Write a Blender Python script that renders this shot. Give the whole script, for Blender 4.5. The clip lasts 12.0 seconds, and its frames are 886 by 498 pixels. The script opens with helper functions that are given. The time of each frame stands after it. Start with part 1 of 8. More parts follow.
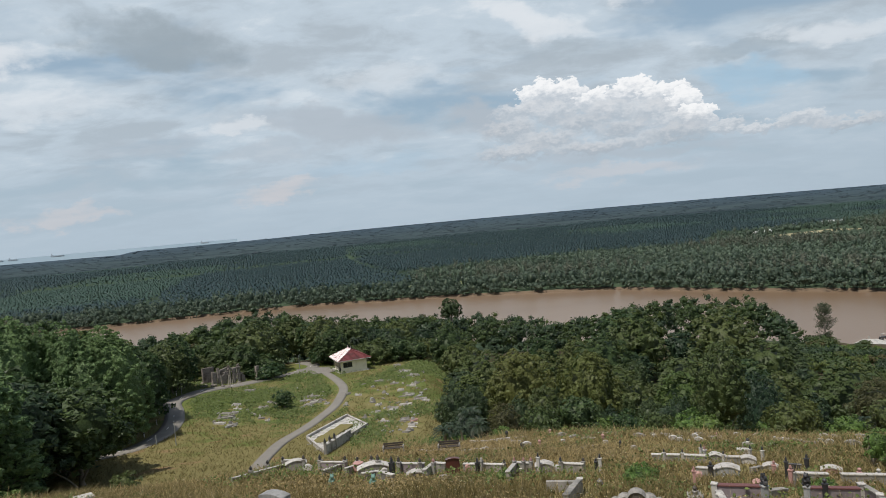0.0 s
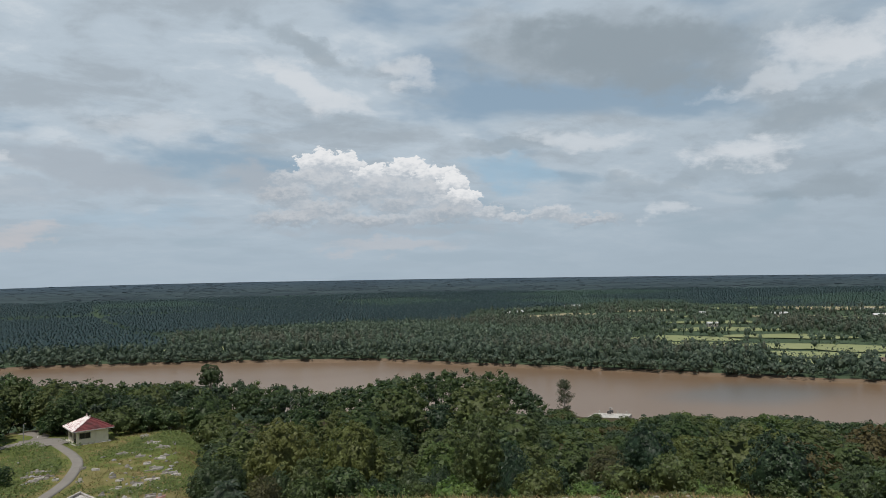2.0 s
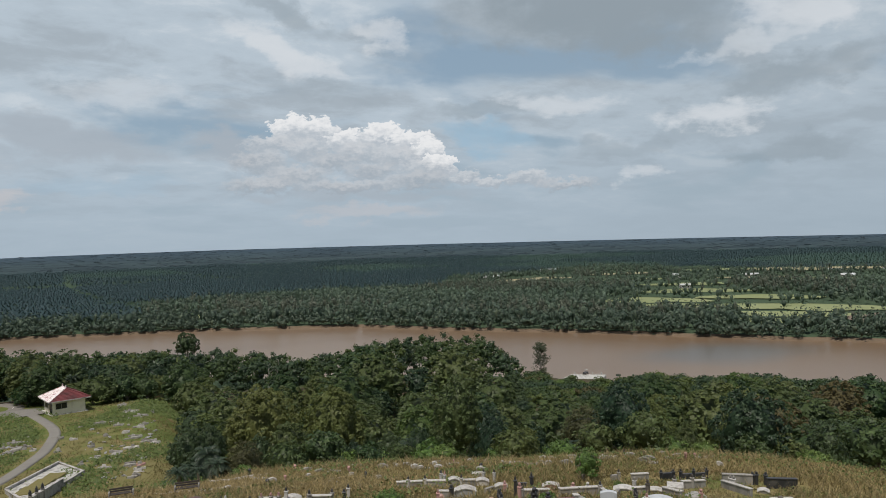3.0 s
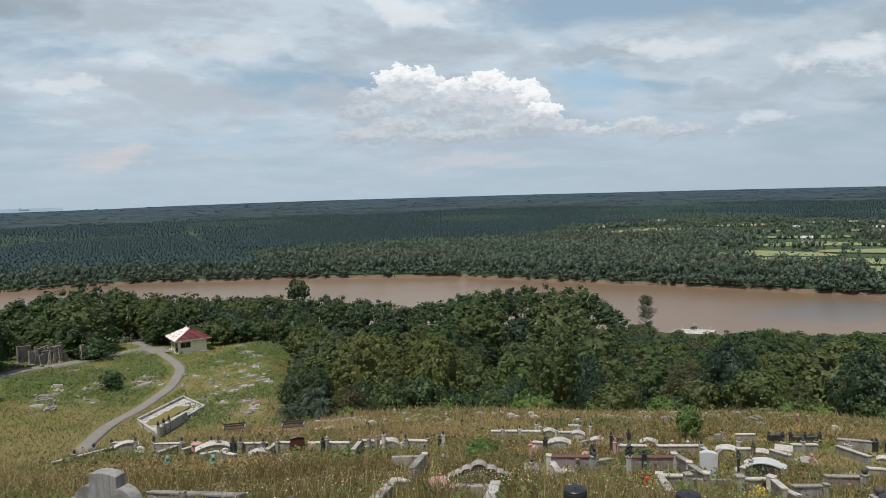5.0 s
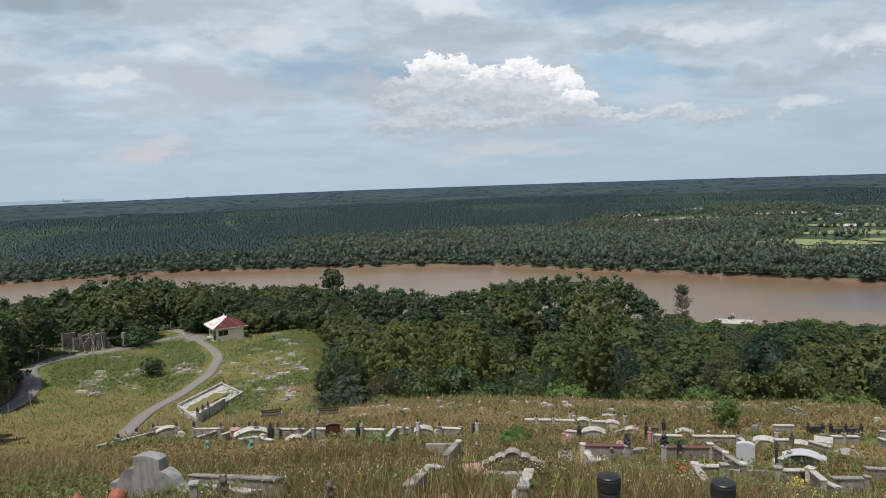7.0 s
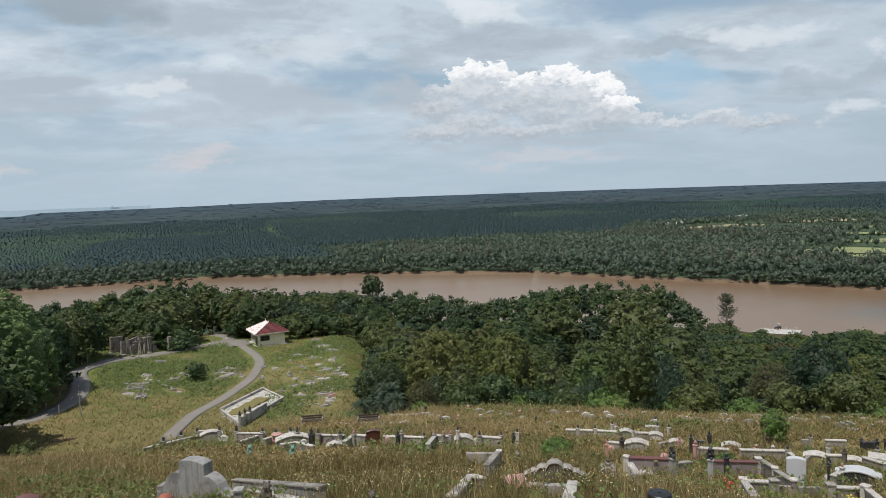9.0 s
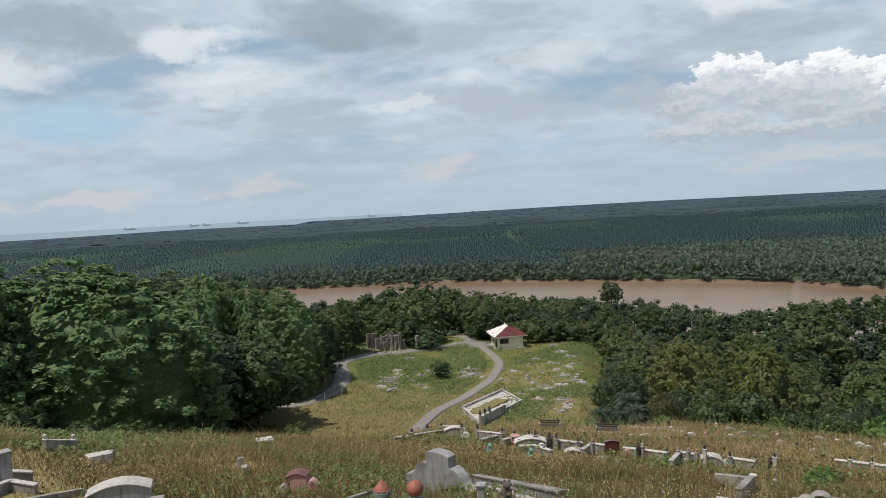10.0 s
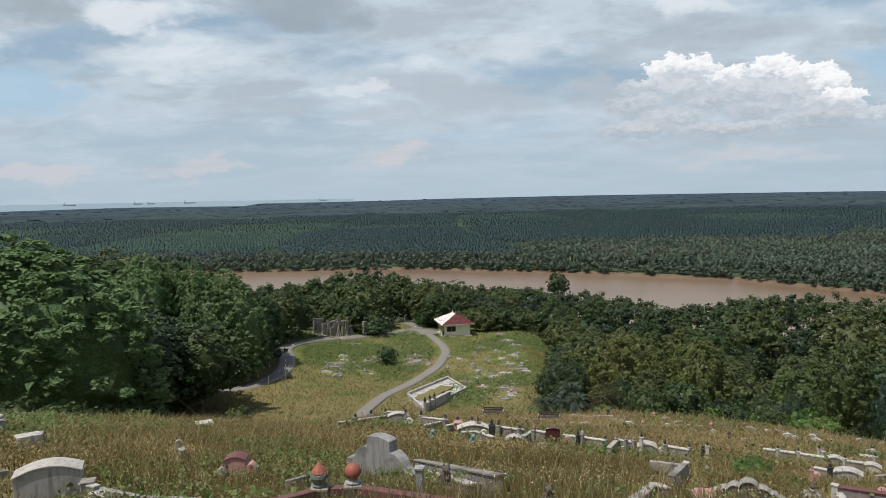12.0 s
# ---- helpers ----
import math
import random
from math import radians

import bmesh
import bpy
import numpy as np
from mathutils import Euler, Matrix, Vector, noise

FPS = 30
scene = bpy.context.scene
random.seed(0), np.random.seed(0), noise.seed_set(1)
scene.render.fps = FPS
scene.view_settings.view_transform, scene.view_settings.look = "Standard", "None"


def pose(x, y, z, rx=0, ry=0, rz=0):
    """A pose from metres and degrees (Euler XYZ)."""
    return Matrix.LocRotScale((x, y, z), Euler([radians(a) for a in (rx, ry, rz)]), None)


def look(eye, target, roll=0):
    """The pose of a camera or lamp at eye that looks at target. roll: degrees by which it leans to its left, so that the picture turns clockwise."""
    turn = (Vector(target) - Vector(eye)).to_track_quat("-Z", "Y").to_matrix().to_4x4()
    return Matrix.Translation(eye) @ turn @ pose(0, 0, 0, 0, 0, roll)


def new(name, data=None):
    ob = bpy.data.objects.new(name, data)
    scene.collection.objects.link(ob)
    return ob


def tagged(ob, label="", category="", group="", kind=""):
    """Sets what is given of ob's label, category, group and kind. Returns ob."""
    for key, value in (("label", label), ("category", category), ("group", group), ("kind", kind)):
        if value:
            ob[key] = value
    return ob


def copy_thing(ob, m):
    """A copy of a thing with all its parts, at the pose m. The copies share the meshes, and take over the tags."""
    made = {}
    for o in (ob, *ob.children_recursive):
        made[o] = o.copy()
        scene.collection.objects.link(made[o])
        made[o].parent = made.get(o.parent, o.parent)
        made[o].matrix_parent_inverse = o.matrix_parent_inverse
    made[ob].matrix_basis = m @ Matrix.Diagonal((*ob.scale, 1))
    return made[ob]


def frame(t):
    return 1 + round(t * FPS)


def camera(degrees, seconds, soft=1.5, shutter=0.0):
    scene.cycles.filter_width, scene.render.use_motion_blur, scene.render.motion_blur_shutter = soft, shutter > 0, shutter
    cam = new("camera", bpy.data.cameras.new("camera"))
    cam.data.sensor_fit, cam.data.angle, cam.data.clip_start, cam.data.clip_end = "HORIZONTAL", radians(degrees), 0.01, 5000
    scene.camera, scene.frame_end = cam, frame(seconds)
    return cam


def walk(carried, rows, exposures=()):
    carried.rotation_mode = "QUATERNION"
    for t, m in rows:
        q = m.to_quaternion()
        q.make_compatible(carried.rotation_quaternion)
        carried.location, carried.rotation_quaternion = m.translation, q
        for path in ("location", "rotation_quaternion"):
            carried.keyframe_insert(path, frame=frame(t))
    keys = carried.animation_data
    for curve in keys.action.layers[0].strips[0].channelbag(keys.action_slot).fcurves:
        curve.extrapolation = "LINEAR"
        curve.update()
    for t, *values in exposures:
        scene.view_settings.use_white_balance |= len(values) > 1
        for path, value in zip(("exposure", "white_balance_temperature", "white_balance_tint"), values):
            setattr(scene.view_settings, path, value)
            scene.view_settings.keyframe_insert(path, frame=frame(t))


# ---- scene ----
EYE = 54.0          # height of the eye over the river


def held(x, y, z, yaw, pitch, roll):
    return pose(x, y, EYE + z, 90 + pitch, 0, yaw) @ pose(0, 0, 0, 0, 0, roll)


cam = camera(63.82, 12.0, soft=0.6)
# seconds, east, north, above the eye height, yaw, pitch, roll
PATH = [
    (0.0, 0.374, 0.081, 0.152, 0.003, -2.351, -5.127),
    (0.5, 0.363, 0.165, 0.272, -8.996, -1.428, -4.893),
    (1.0, 0.132, 0.149, 0.361, -14.644, -0.061, -4.306),
    (1.5, -0.123, 0.003, 0.311, -16.365, 0.984, -0.526),
    (2.0, -0.332, -0.284, 0.040, -18.561, 2.196, -1.128),
    (2.5, -0.418, -0.378, -0.002, -19.830, 0.906, -1.643),
    (2.7, -0.443, -0.366, -0.025, -20.422, 0.284, -1.949),
    (4.3, 0.065, 0.041, -0.054, -17.732, -4.143, -1.713),
    (4.5, 0.071, 0.020, -0.075, -16.109, -4.153, -1.759),
    (5.0, 0.107, 0.027, -0.063, -11.961, -4.356, -1.832),
    (5.5, 0.093, 0.065, -0.071, -13.095, -4.995, -2.367),
    (6.0, 0.082, 0.038, -0.056, -12.369, -4.844, -1.981),
    (6.5, 0.053, -0.045, -0.077, -10.451, -5.353, -2.311),
    (7.0, 0.080, -0.055, -0.062, -9.252, -5.135, -2.155),
    (9.0, 0.006, 0.027, -0.026, -6.137, -4.461, -2.211),
    (9.5, -0.078, 0.044, -0.066, 3.453, -3.546, -2.053),
    (10.0, -0.050, 0.052, -0.068, 12.856, -3.097, -3.117),
    (10.5, -0.057, 0.069, -0.081, 15.544, -3.848, -2.152),
    (11.0, -0.017, 0.116, -0.052, 14.039, -3.460, -1.576),
    (11.5, 0.020, 0.116, -0.124, 6.763, -3.276, -0.305),
    (12.0, 0.021, 0.117, -0.148, 8.897, -4.240, -1.108),
]
walk(cam, [(t, held(*rest)) for t, *rest in PATH], exposures=[(0.0, -0.06), (0.5, -0.18), (1.0, -0.16), (1.5, -0.24), (2.7, -0.26), (4.3, -0.08), (6.0, 0.0), (12.0, 0.0)])

# ------------------------------------------------------------------ nodes


class Tree:
    """Small helper to write node graphs in few lines."""

    def __init__(self, tree):
        self.t = tree
        self.n, self.l = tree.nodes, tree.links

    def put(self, a, socket):
        if isinstance(a, bpy.types.NodeSocket):
            self.l.new(a, socket)
        elif a is not None:
            if isinstance(a, tuple) and len(a) == 3 and socket.type == "RGBA":
                a = (*a, 1.0)
            socket.default_value = a

    def math(self, op, a, b=None, c=None, clamp=False):
        k = self.n.new("ShaderNodeMath")
        k.operation, k.use_clamp = op, clamp
        for s, v in zip(k.inputs, (a, b, c)):
            self.put(v, s)
        return k.outputs[0]

    def vmath(self, op, a, b=None):
        k = self.n.new("ShaderNodeVectorMath")
        k.operation = op
        self.put(a, k.inputs[0])
        self.put(b, k.inputs[3] if op == "SCALE" else k.inputs[1])
        return k.outputs[0]

    def reach(self, v):
        k = self.n.new("ShaderNodeVectorMath")
        k.operation = "LENGTH"
        self.put(v, k.inputs[0])
        return k.outputs["Value"]

    def step(self, v, a, b, lo=0.0, hi=1.0):
        k = self.n.new("ShaderNodeMapRange")
        k.interpolation_type = "SMOOTHSTEP"
        for s, w in zip(k.inputs, (v, a, b, lo, hi)):
            self.put(w, s)
        return k.outputs[0]

    def mix(self, f, a, b, kind="MIX"):
        k = self.n.new("ShaderNodeMix")
        k.data_type, k.blend_type, k.clamp_factor = "RGBA", kind, True
        self.put(f, k.inputs[0]), self.put(a, k.inputs[6]), self.put(b, k.inputs[7])
        return k.outputs[2]

    def noise(self, vec, scale, detail=4.0, rough=0.55, warp=0.0):
        k = self.n.new("ShaderNodeTexNoise")
        self.put(vec, k.inputs["Vector"])
        k.inputs["Scale"].default_value, k.inputs["Detail"].default_value = scale, detail
        k.inputs["Roughness"].default_value, k.inputs["Distortion"].default_value = rough, warp
        return k.outputs[0]

    def cells(self, vec, scale, feature="F1", out=0):
        k = self.n.new("ShaderNodeTexVoronoi")
        k.feature = feature
        self.put(vec, k.inputs["Vector"])
        k.inputs["Scale"].default_value = scale
        return k.outputs[out]

    def split(self, v):
        k = self.n.new("ShaderNodeSeparateXYZ")
        self.put(v, k.inputs[0])
        return k.outputs

    def join(self, x, y, z):
        k = self.n.new("ShaderNodeCombineXYZ")
        for s, v in zip(k.inputs, (x, y, z)):
            self.put(v, s)
        return k.outputs[0]

    def bump(self, height, strength, distance):
        k = self.n.new("ShaderNodeBump")
        k.inputs["Strength"].default_value, k.inputs["Distance"].default_value = strength, distance
        self.put(height, k.inputs["Height"])
        return k.outputs[0]


# ------------------------------------------------------------------ sky and sun
SUN_AZ, SUN_EL = 138.0, 66.0          # degrees to the west of north, degrees up
world = bpy.data.worlds.new("sky")
scene.world = world
world.use_nodes = True
world.node_tree.nodes.clear()
w = Tree(world.node_tree)
sky = w.n.new("ShaderNodeTexSky")
sky.sky_type, sky.sun_disc = "NISHITA", False
sky.sun_elevation, sky.sun_rotation = radians(SUN_EL), radians(-SUN_AZ)
sky.dust_density, sky.altitude = 2.0, 50.0
way = w.n.new("ShaderNodeTexCoord").outputs["Generated"]
dx, dy, dz = w.split(way)
up = w.math("MAXIMUM", dz, 0.0)
azim = w.math("MULTIPLY", w.math("ARCTAN2", dx, dy), 57.296)       # degrees to the east
elev = w.math("MULTIPLY", w.math("ARCSINE", dz), 57.296)
blue = w.mix(0.55, w.vmath("SCALE", sky.outputs[0], 0.075), (0.45, 0.61, 0.73))


def stir(vec, scale, detail, rough):
    """A noise's three channels, each about 0."""
    k = w.n.new("ShaderNodeTexNoise")
    w.put(vec, k.inputs["Vector"])
    k.inputs["Scale"].default_value, k.inputs["Detail"].default_value, k.inputs["Roughness"].default_value = scale, detail, rough
    return w.split(w.vmath("SUBTRACT", k.outputs["Color"], (0.5, 0.5, 0.5)))


# a broken sheet of stratocumulus, seen in perspective
reach = w.math("DIVIDE", 1.0, w.math("ADD", up, 0.20))
sheet = w.join(w.math("MULTIPLY", dx, reach), w.math("MULTIPLY", w.math("MULTIPLY", dy, reach), 1.25), 3.7)
cover = w.noise(sheet, 1.5, 5.0, 0.5, 0.25)
thick = w.noise(w.vmath("ADD", sheet, (7.3, 2.1, 0.4)), 1.6, 7.0, 0.56, 0.3)
fine = w.noise(w.vmath("ADD", sheet, (1.3, 5.1, 2.4)), 4.5, 8.0, 0.62, 0.35)
body = w.math("ADD", thick, w.math("MULTIPLY", w.math("SUBTRACT", fine, 0.5), 0.7))
grey = w.mix(w.step(body, 0.45, 0.68), (0.56, 0.645, 0.71), (0.455, 0.52, 0.57))
grey = w.mix(w.step(body, 0.47, 0.30), grey, (0.68, 0.745, 0.79))
low = w.mix(w.step(cover, 0.33, 0.50), blue, grey)
# pale haze towards the horizon
low = w.mix(w.step(elev, 11.0, 1.0, 0.0, 0.80), low, (0.47, 0.565, 0.64))
low = w.mix(w.math("MULTIPLY", w.step(elev, 4.0, -0.5), 0.55), low, (0.44, 0.53, 0.60))
low = w.mix(w.step(azim, 15.0, 45.0, 0.0, 0.25), low, (0.36, 0.43, 0.48))
# the single clouds of the sheet: degrees east, degrees up, half length, half height, tilt, share
ang = w.join(w.math("MULTIPLY", azim, 0.1), w.math("MULTIPLY", elev, 0.16), 0.0)
n1, n2, n3 = stir(ang, 2.6, 6.0, 0.58)
az_w = w.math("MULTIPLY_ADD", n1, 9.0, azim)
el_w = w.math("MULTIPLY_ADD", n2, 4.2, elev)


def spread_over(x_, y_, az, el, a, b, tilt):
    """Squared distance from the middle of an oval patch of sky, 1 on its rim."""
    c, s = math.cos(radians(tilt)), math.sin(radians(tilt))
    u = w.math("MULTIPLY_ADD", x_, c / a, w.math("MULTIPLY_ADD", y_, s / a, -(az * c + el * s) / a))
    v = w.math("MULTIPLY_ADD", y_, c / b, w.math("MULTIPLY_ADD", x_, -s / b, (az * s - el * c) / b))
    return w.math("MULTIPLY_ADD", u, u, w.math("MULTIPLY", v, v)), v


DARK, GREY, BRIGHT, GAP, WARM = (0.335, 0.395, 0.435), (0.46, 0.515, 0.565), (0.78, 0.81, 0.83), (0.40, 0.57, 0.70), (0.66, 0.625, 0.62)
frayed = w.math("MULTIPLY", w.math("ADD", n3, w.math("SUBTRACT", fine, 0.5)), 1.5)
for tone, spots in (
    (GAP, ((23.5, 7.9, 4.5, 1.3, -10, 0.8), (-40, 7.6, 7, 1.9, 0, 0.8), (-50, 8, 6, 3, 0, 0.6), (-5, 4.8, 6, 1.0, 0, 0.3))),
    (DARK, ((33, 16.8, 14, 3.4, -6, 0.95), (47.5, 11.3, 6.5, 1.4, 8, 0.7), (46, 6, 6, 1.0, 0, 0.55), (8, 17.9, 6, 1.2, -20, 0.6), (24, 10.3, 4.5, 0.8, 0, 0.45), (-20.5, 14.6, 7, 2.2, -5, 0.85), (-40, 14.0, 7, 1.5, -5, 0.7), (37, 7.2, 8, 0.8, 5, 0.35), (12, 12.2, 6, 0.9, -8, 0.25))),
    (GREY, ((-8, 8.4, 9, 1.7, -8, 0.8), (-22, 7.5, 6, 1.0, 5, 0.55), (4.2, 8.0, 3.4, 1.5, 0, 0.9), (13, 3.9, 11, 0.7, 0, 0.6), (-13, 6.6, 6, 0.7, 0, 0.5))),
    (BRIGHT, ((8, 15, 6, 1.4, -22, 0.8), (15.5, 15.8, 3.2, 1.4, -20, 0.65), (30, 10.6, 5, 1.1, -10, 0.6), (41.8, 8.9, 4, 1.3, 0, 0.85), (47.5, 15.8, 5, 2.2, 0, 0.8), (44, 13.4, 5, 0.9, 10, 0.5), (36.5, 4.8, 2.4, 0.8, -8, 0.6), (-14.7, 8.9, 2.0, 0.7, -10, 0.6), (-32, 13.6, 4.5, 1.4, 0, 0.85), (-44, 11, 5, 1.6, 0, 0.7), (-30, 10.4, 8, 1.3, 0, 0.5), (-4, 11.5, 6, 1.2, 0, 0.4))),
    (WARM, ((-12.2, 3.6, 4.4, 1.0, 5, 0.65), (-38.7, 2.1, 5, 0.7, 0, 0.6), (-27.4, 2.3, 4.5, 0.6, 0, 0.55), (-46, 2.1, 4, 0.7, 0, 0.5), (14.4, 2.4, 7, 0.6, 0, 0.4)))):
    for *oval, share in spots:
        d2, v = spread_over(az_w, el_w, *oval)
        low = w.mix(w.step(w.math("ADD", d2, frayed), 1.15, 0.0, 0.0, share), low, tone)
# one towering cumulus, heap before heap, each lit from above; the last rows are its shaded flanks
n1, n2, n3 = stir(ang, 6.0, 5.0, 0.55)
m1, m2, m3 = stir(ang, 17.0, 6.0, 0.62)
az_c = w.math("MULTIPLY_ADD", m1, 2.4, w.math("MULTIPLY_ADD", n1, 3.0, azim))
el_c = w.math("MULTIPLY_ADD", m2, 1.5, w.math("MULTIPLY_ADD", n2, 1.7, elev))
for lit, shadow, crisp, heaps in (
    ((0.97, 0.965, 0.95), (0.55, 0.60, 0.645), 0.25, ((8.7, 8.9, 2.1, 1.2), (10.6, 9.0, 1.8, 1.15), (12.9, 8.2, 1.7, 1.0), (15.9, 8.6, 2.0, 1.1), (18.2, 8.0, 2.1, 1.15), (19.5, 7.2, 1.5, 1.1), (20.4, 6.1, 1.4, 1.0))),
    ((0.74, 0.755, 0.765), (0.48, 0.53, 0.575), 0.8, ((7.0, 7.9, 2.3, 0.9), (9.9, 7.5, 2.2, 0.95), (14.2, 7.3, 2.4, 1.0), (17.0, 6.8, 2.4, 1.0), (19.0, 5.8, 2.2, 0.9), (27.6, 4.8, 2.4, 0.8), (24.7, 4.6, 2.0, 0.6), (22.3, 5.1, 1.6, 0.6))),
    ((0.67, 0.68, 0.69), (0.42, 0.47, 0.515), 1.0, ((6.2, 6.5, 2.8, 1.1), (11.8, 6.5, 2.6, 1.0), (15.0, 5.8, 2.7, 0.9), (9.0, 5.5, 3.2, 0.9), (18.5, 4.9, 3.4, 0.8), (13.0, 4.6, 5.0, 0.8), (6.5, 4.8, 3.6, 0.8), (30.5, 4.2, 3.0, 0.6)))):
    for az, el, a, b in heaps:
        d2, v = spread_over(az_c, el_c, az, el, a, b, 0.0)
        tint = w.mix(w.step(w.math("MULTIPLY_ADD", m3, 1.6, v), -0.6, 0.75), shadow, lit)
        low = w.mix(w.step(d2, 1.05, 1.0 - crisp, 0.0, 1.0 if crisp < 0.5 else 0.8), low, tint)
# overhead the sheet opens to blue, where the sun stands
open_sky = w.vmath("SCALE", sky.outputs[0], 0.075)
low = w.mix(w.step(elev, 21.0, 36.0, 0.0, 0.85), low, open_sky)
low = w.vmath("MULTIPLY", low, (0.985, 1.0, 1.03))
back = w.n.new("ShaderNodeBackground")
w.put(low, back.inputs[0])
back.inputs[1].default_value = 1.0
w.l.new(back.outputs[0], w.n.new("ShaderNodeOutputWorld").inputs[0])

sun = new("sun", bpy.data.lights.new("sun", "SUN"))
sun.data.energy, sun.data.angle, sun.data.color = 4.2, radians(0.6), (1.0, 0.95, 0.87)
sun.matrix_world = look((0, 0, 0), (math.sin(radians(SUN_AZ)) * math.cos(radians(SUN_EL)), -math.cos(radians(SUN_AZ)) * math.cos(radians(SUN_EL)), -math.sin(radians(SUN_EL))))

# ------------------------------------------------------------------ materials


def material(name, build, rough=0.8, metal=0.0, spec=0.3, thin=0.0):
    m = bpy.data.materials.new(name)
    m.use_nodes = True
    k = Tree(m.node_tree)
    p = k.n["Principled BSDF"]
    p.inputs["Roughness"].default_value, p.inputs["Metallic"].default_value = rough, metal
    p.inputs["Specular IOR Level"].default_value = spec
    place = k.n.new("ShaderNodeTexCoord").outputs["Object"]
    spot = k.n.new("ShaderNodeNewGeometry").outputs["Position"]
    col, height = build(k, place, spot)
    k.put(col, p.inputs["Base Color"])
    if height is not None:
        k.put(k.bump(*height), p.inputs["Normal"])
    if thin:
        s = k.n.new("ShaderNodeBsdfTranslucent")
        k.put(col, s.inputs[0])
        mx = k.n.new("ShaderNodeMixShader")
        mx.inputs[0].default_value = thin
        k.l.new(p.outputs[0], mx.inputs[1]), k.l.new(s.outputs[0], mx.inputs[2])
        k.l.new(mx.outputs[0], k.n["Material Output"].inputs[0])
    return m


def leafy(name, a, b, c, own=0.5, thin=0.25, rough=0.55):
    """Foliage: hue by tree, value by leaf."""
    def build(k, place, spot):
        tree = k.n.new("ShaderNodeObjectInfo").outputs["Random"]
        leaf = k.n.new("ShaderNodeNewGeometry").outputs["Random Per Island"]
        col = k.mix(k.math("MULTIPLY", tree, own), a, b)
        col = k.mix(k.step(leaf, 0.5, 1.0, 0.0, 0.6), col, c)
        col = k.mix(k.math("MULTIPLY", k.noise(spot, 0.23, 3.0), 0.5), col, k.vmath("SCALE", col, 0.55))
        # fine leaf grain, which also paints the shaded gaps between leaves dark
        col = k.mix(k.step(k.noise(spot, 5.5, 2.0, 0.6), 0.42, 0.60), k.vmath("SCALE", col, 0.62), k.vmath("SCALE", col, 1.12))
        return col, None
    return material(name, build, rough, 0.0, 0.35, thin)


def rocky(name, a, b, stain, scale=6.0, rough=0.75, deep=0.004, spec=0.3, streak=0.5):
    """Stone, cement, plaster: grain, blotches and dark rain stains."""
    def build(k, place, spot):
        grain = k.noise(place, scale * 9, 5.0, 0.65)
        blot = k.noise(place, scale * 0.35, 5.0, 0.6, 0.4)
        tree = k.n.new("ShaderNodeObjectInfo").outputs["Random"]
        col = k.mix(k.math("ADD", k.math("MULTIPLY", grain, 0.5), k.math("MULTIPLY", tree, 0.35)), a, b)
        run = k.noise(k.vmath("MULTIPLY", place, (5.0, 5.0, 0.7)), 1.6, 4.0, 0.6)
        dirt = k.math("MAXIMUM", k.step(blot, 0.47, 0.66), k.math("MULTIPLY", k.step(run, 0.44, 0.70), streak))
        col = k.mix(k.math("MULTIPLY", dirt, 0.85), col, stain)
        return col, (grain, 0.5, deep)
    return material(name, build, rough, 0.0, spec)


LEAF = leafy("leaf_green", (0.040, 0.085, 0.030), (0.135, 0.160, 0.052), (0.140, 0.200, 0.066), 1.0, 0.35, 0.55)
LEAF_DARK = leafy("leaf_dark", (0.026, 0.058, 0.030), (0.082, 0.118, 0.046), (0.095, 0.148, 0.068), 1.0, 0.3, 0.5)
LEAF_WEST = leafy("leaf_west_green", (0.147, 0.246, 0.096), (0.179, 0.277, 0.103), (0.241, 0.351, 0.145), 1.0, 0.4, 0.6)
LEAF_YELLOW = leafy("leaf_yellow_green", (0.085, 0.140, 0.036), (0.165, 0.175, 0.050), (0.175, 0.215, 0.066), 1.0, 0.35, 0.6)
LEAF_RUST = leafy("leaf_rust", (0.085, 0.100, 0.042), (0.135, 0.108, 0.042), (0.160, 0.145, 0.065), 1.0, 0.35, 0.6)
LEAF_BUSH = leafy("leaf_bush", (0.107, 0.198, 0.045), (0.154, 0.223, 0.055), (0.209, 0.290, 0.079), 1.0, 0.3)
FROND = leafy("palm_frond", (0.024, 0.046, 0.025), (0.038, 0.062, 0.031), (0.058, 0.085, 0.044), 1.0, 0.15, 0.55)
# the next six: distance haze painted into the leaf colour as extra blue
FROND_YOUNG_HAZED = leafy("hazed_young_palm_frond", (0.044, 0.084, 0.066), (0.044, 0.084, 0.066), (0.084, 0.140, 0.107), 1.0, 0.1, 0.5)
WOODS_PALE_HAZED = leafy("far_pale_hazed_leaf", (0.098, 0.144, 0.095), (0.098, 0.144, 0.095), (0.155, 0.207, 0.134), 1.0, 0.15)
WOODS_OLIVE_HAZED = leafy("far_olive_hazed_leaf", (0.098, 0.112, 0.076), (0.098, 0.112, 0.076), (0.150, 0.163, 0.115), 1.0, 0.15)
FROND_HAZED = leafy("hazed_oil_palm_frond", (0.027, 0.054, 0.058), (0.027, 0.054, 0.058), (0.057, 0.099, 0.101), 1.0, 0.1, 0.5)
WOODS_HAZED = leafy("far_hazed_leaf", (0.059, 0.092, 0.061), (0.059, 0.092, 0.061), (0.132, 0.167, 0.102), 1.0, 0.1)
CANOPY_HAZED = leafy("far_canopy_hazed_leaf", (0.032, 0.051, 0.063), (0.032, 0.051, 0.063), (0.048, 0.070, 0.085), 1.0, 0.1)
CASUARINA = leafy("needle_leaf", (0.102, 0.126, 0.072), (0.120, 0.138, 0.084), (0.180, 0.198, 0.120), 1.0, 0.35)
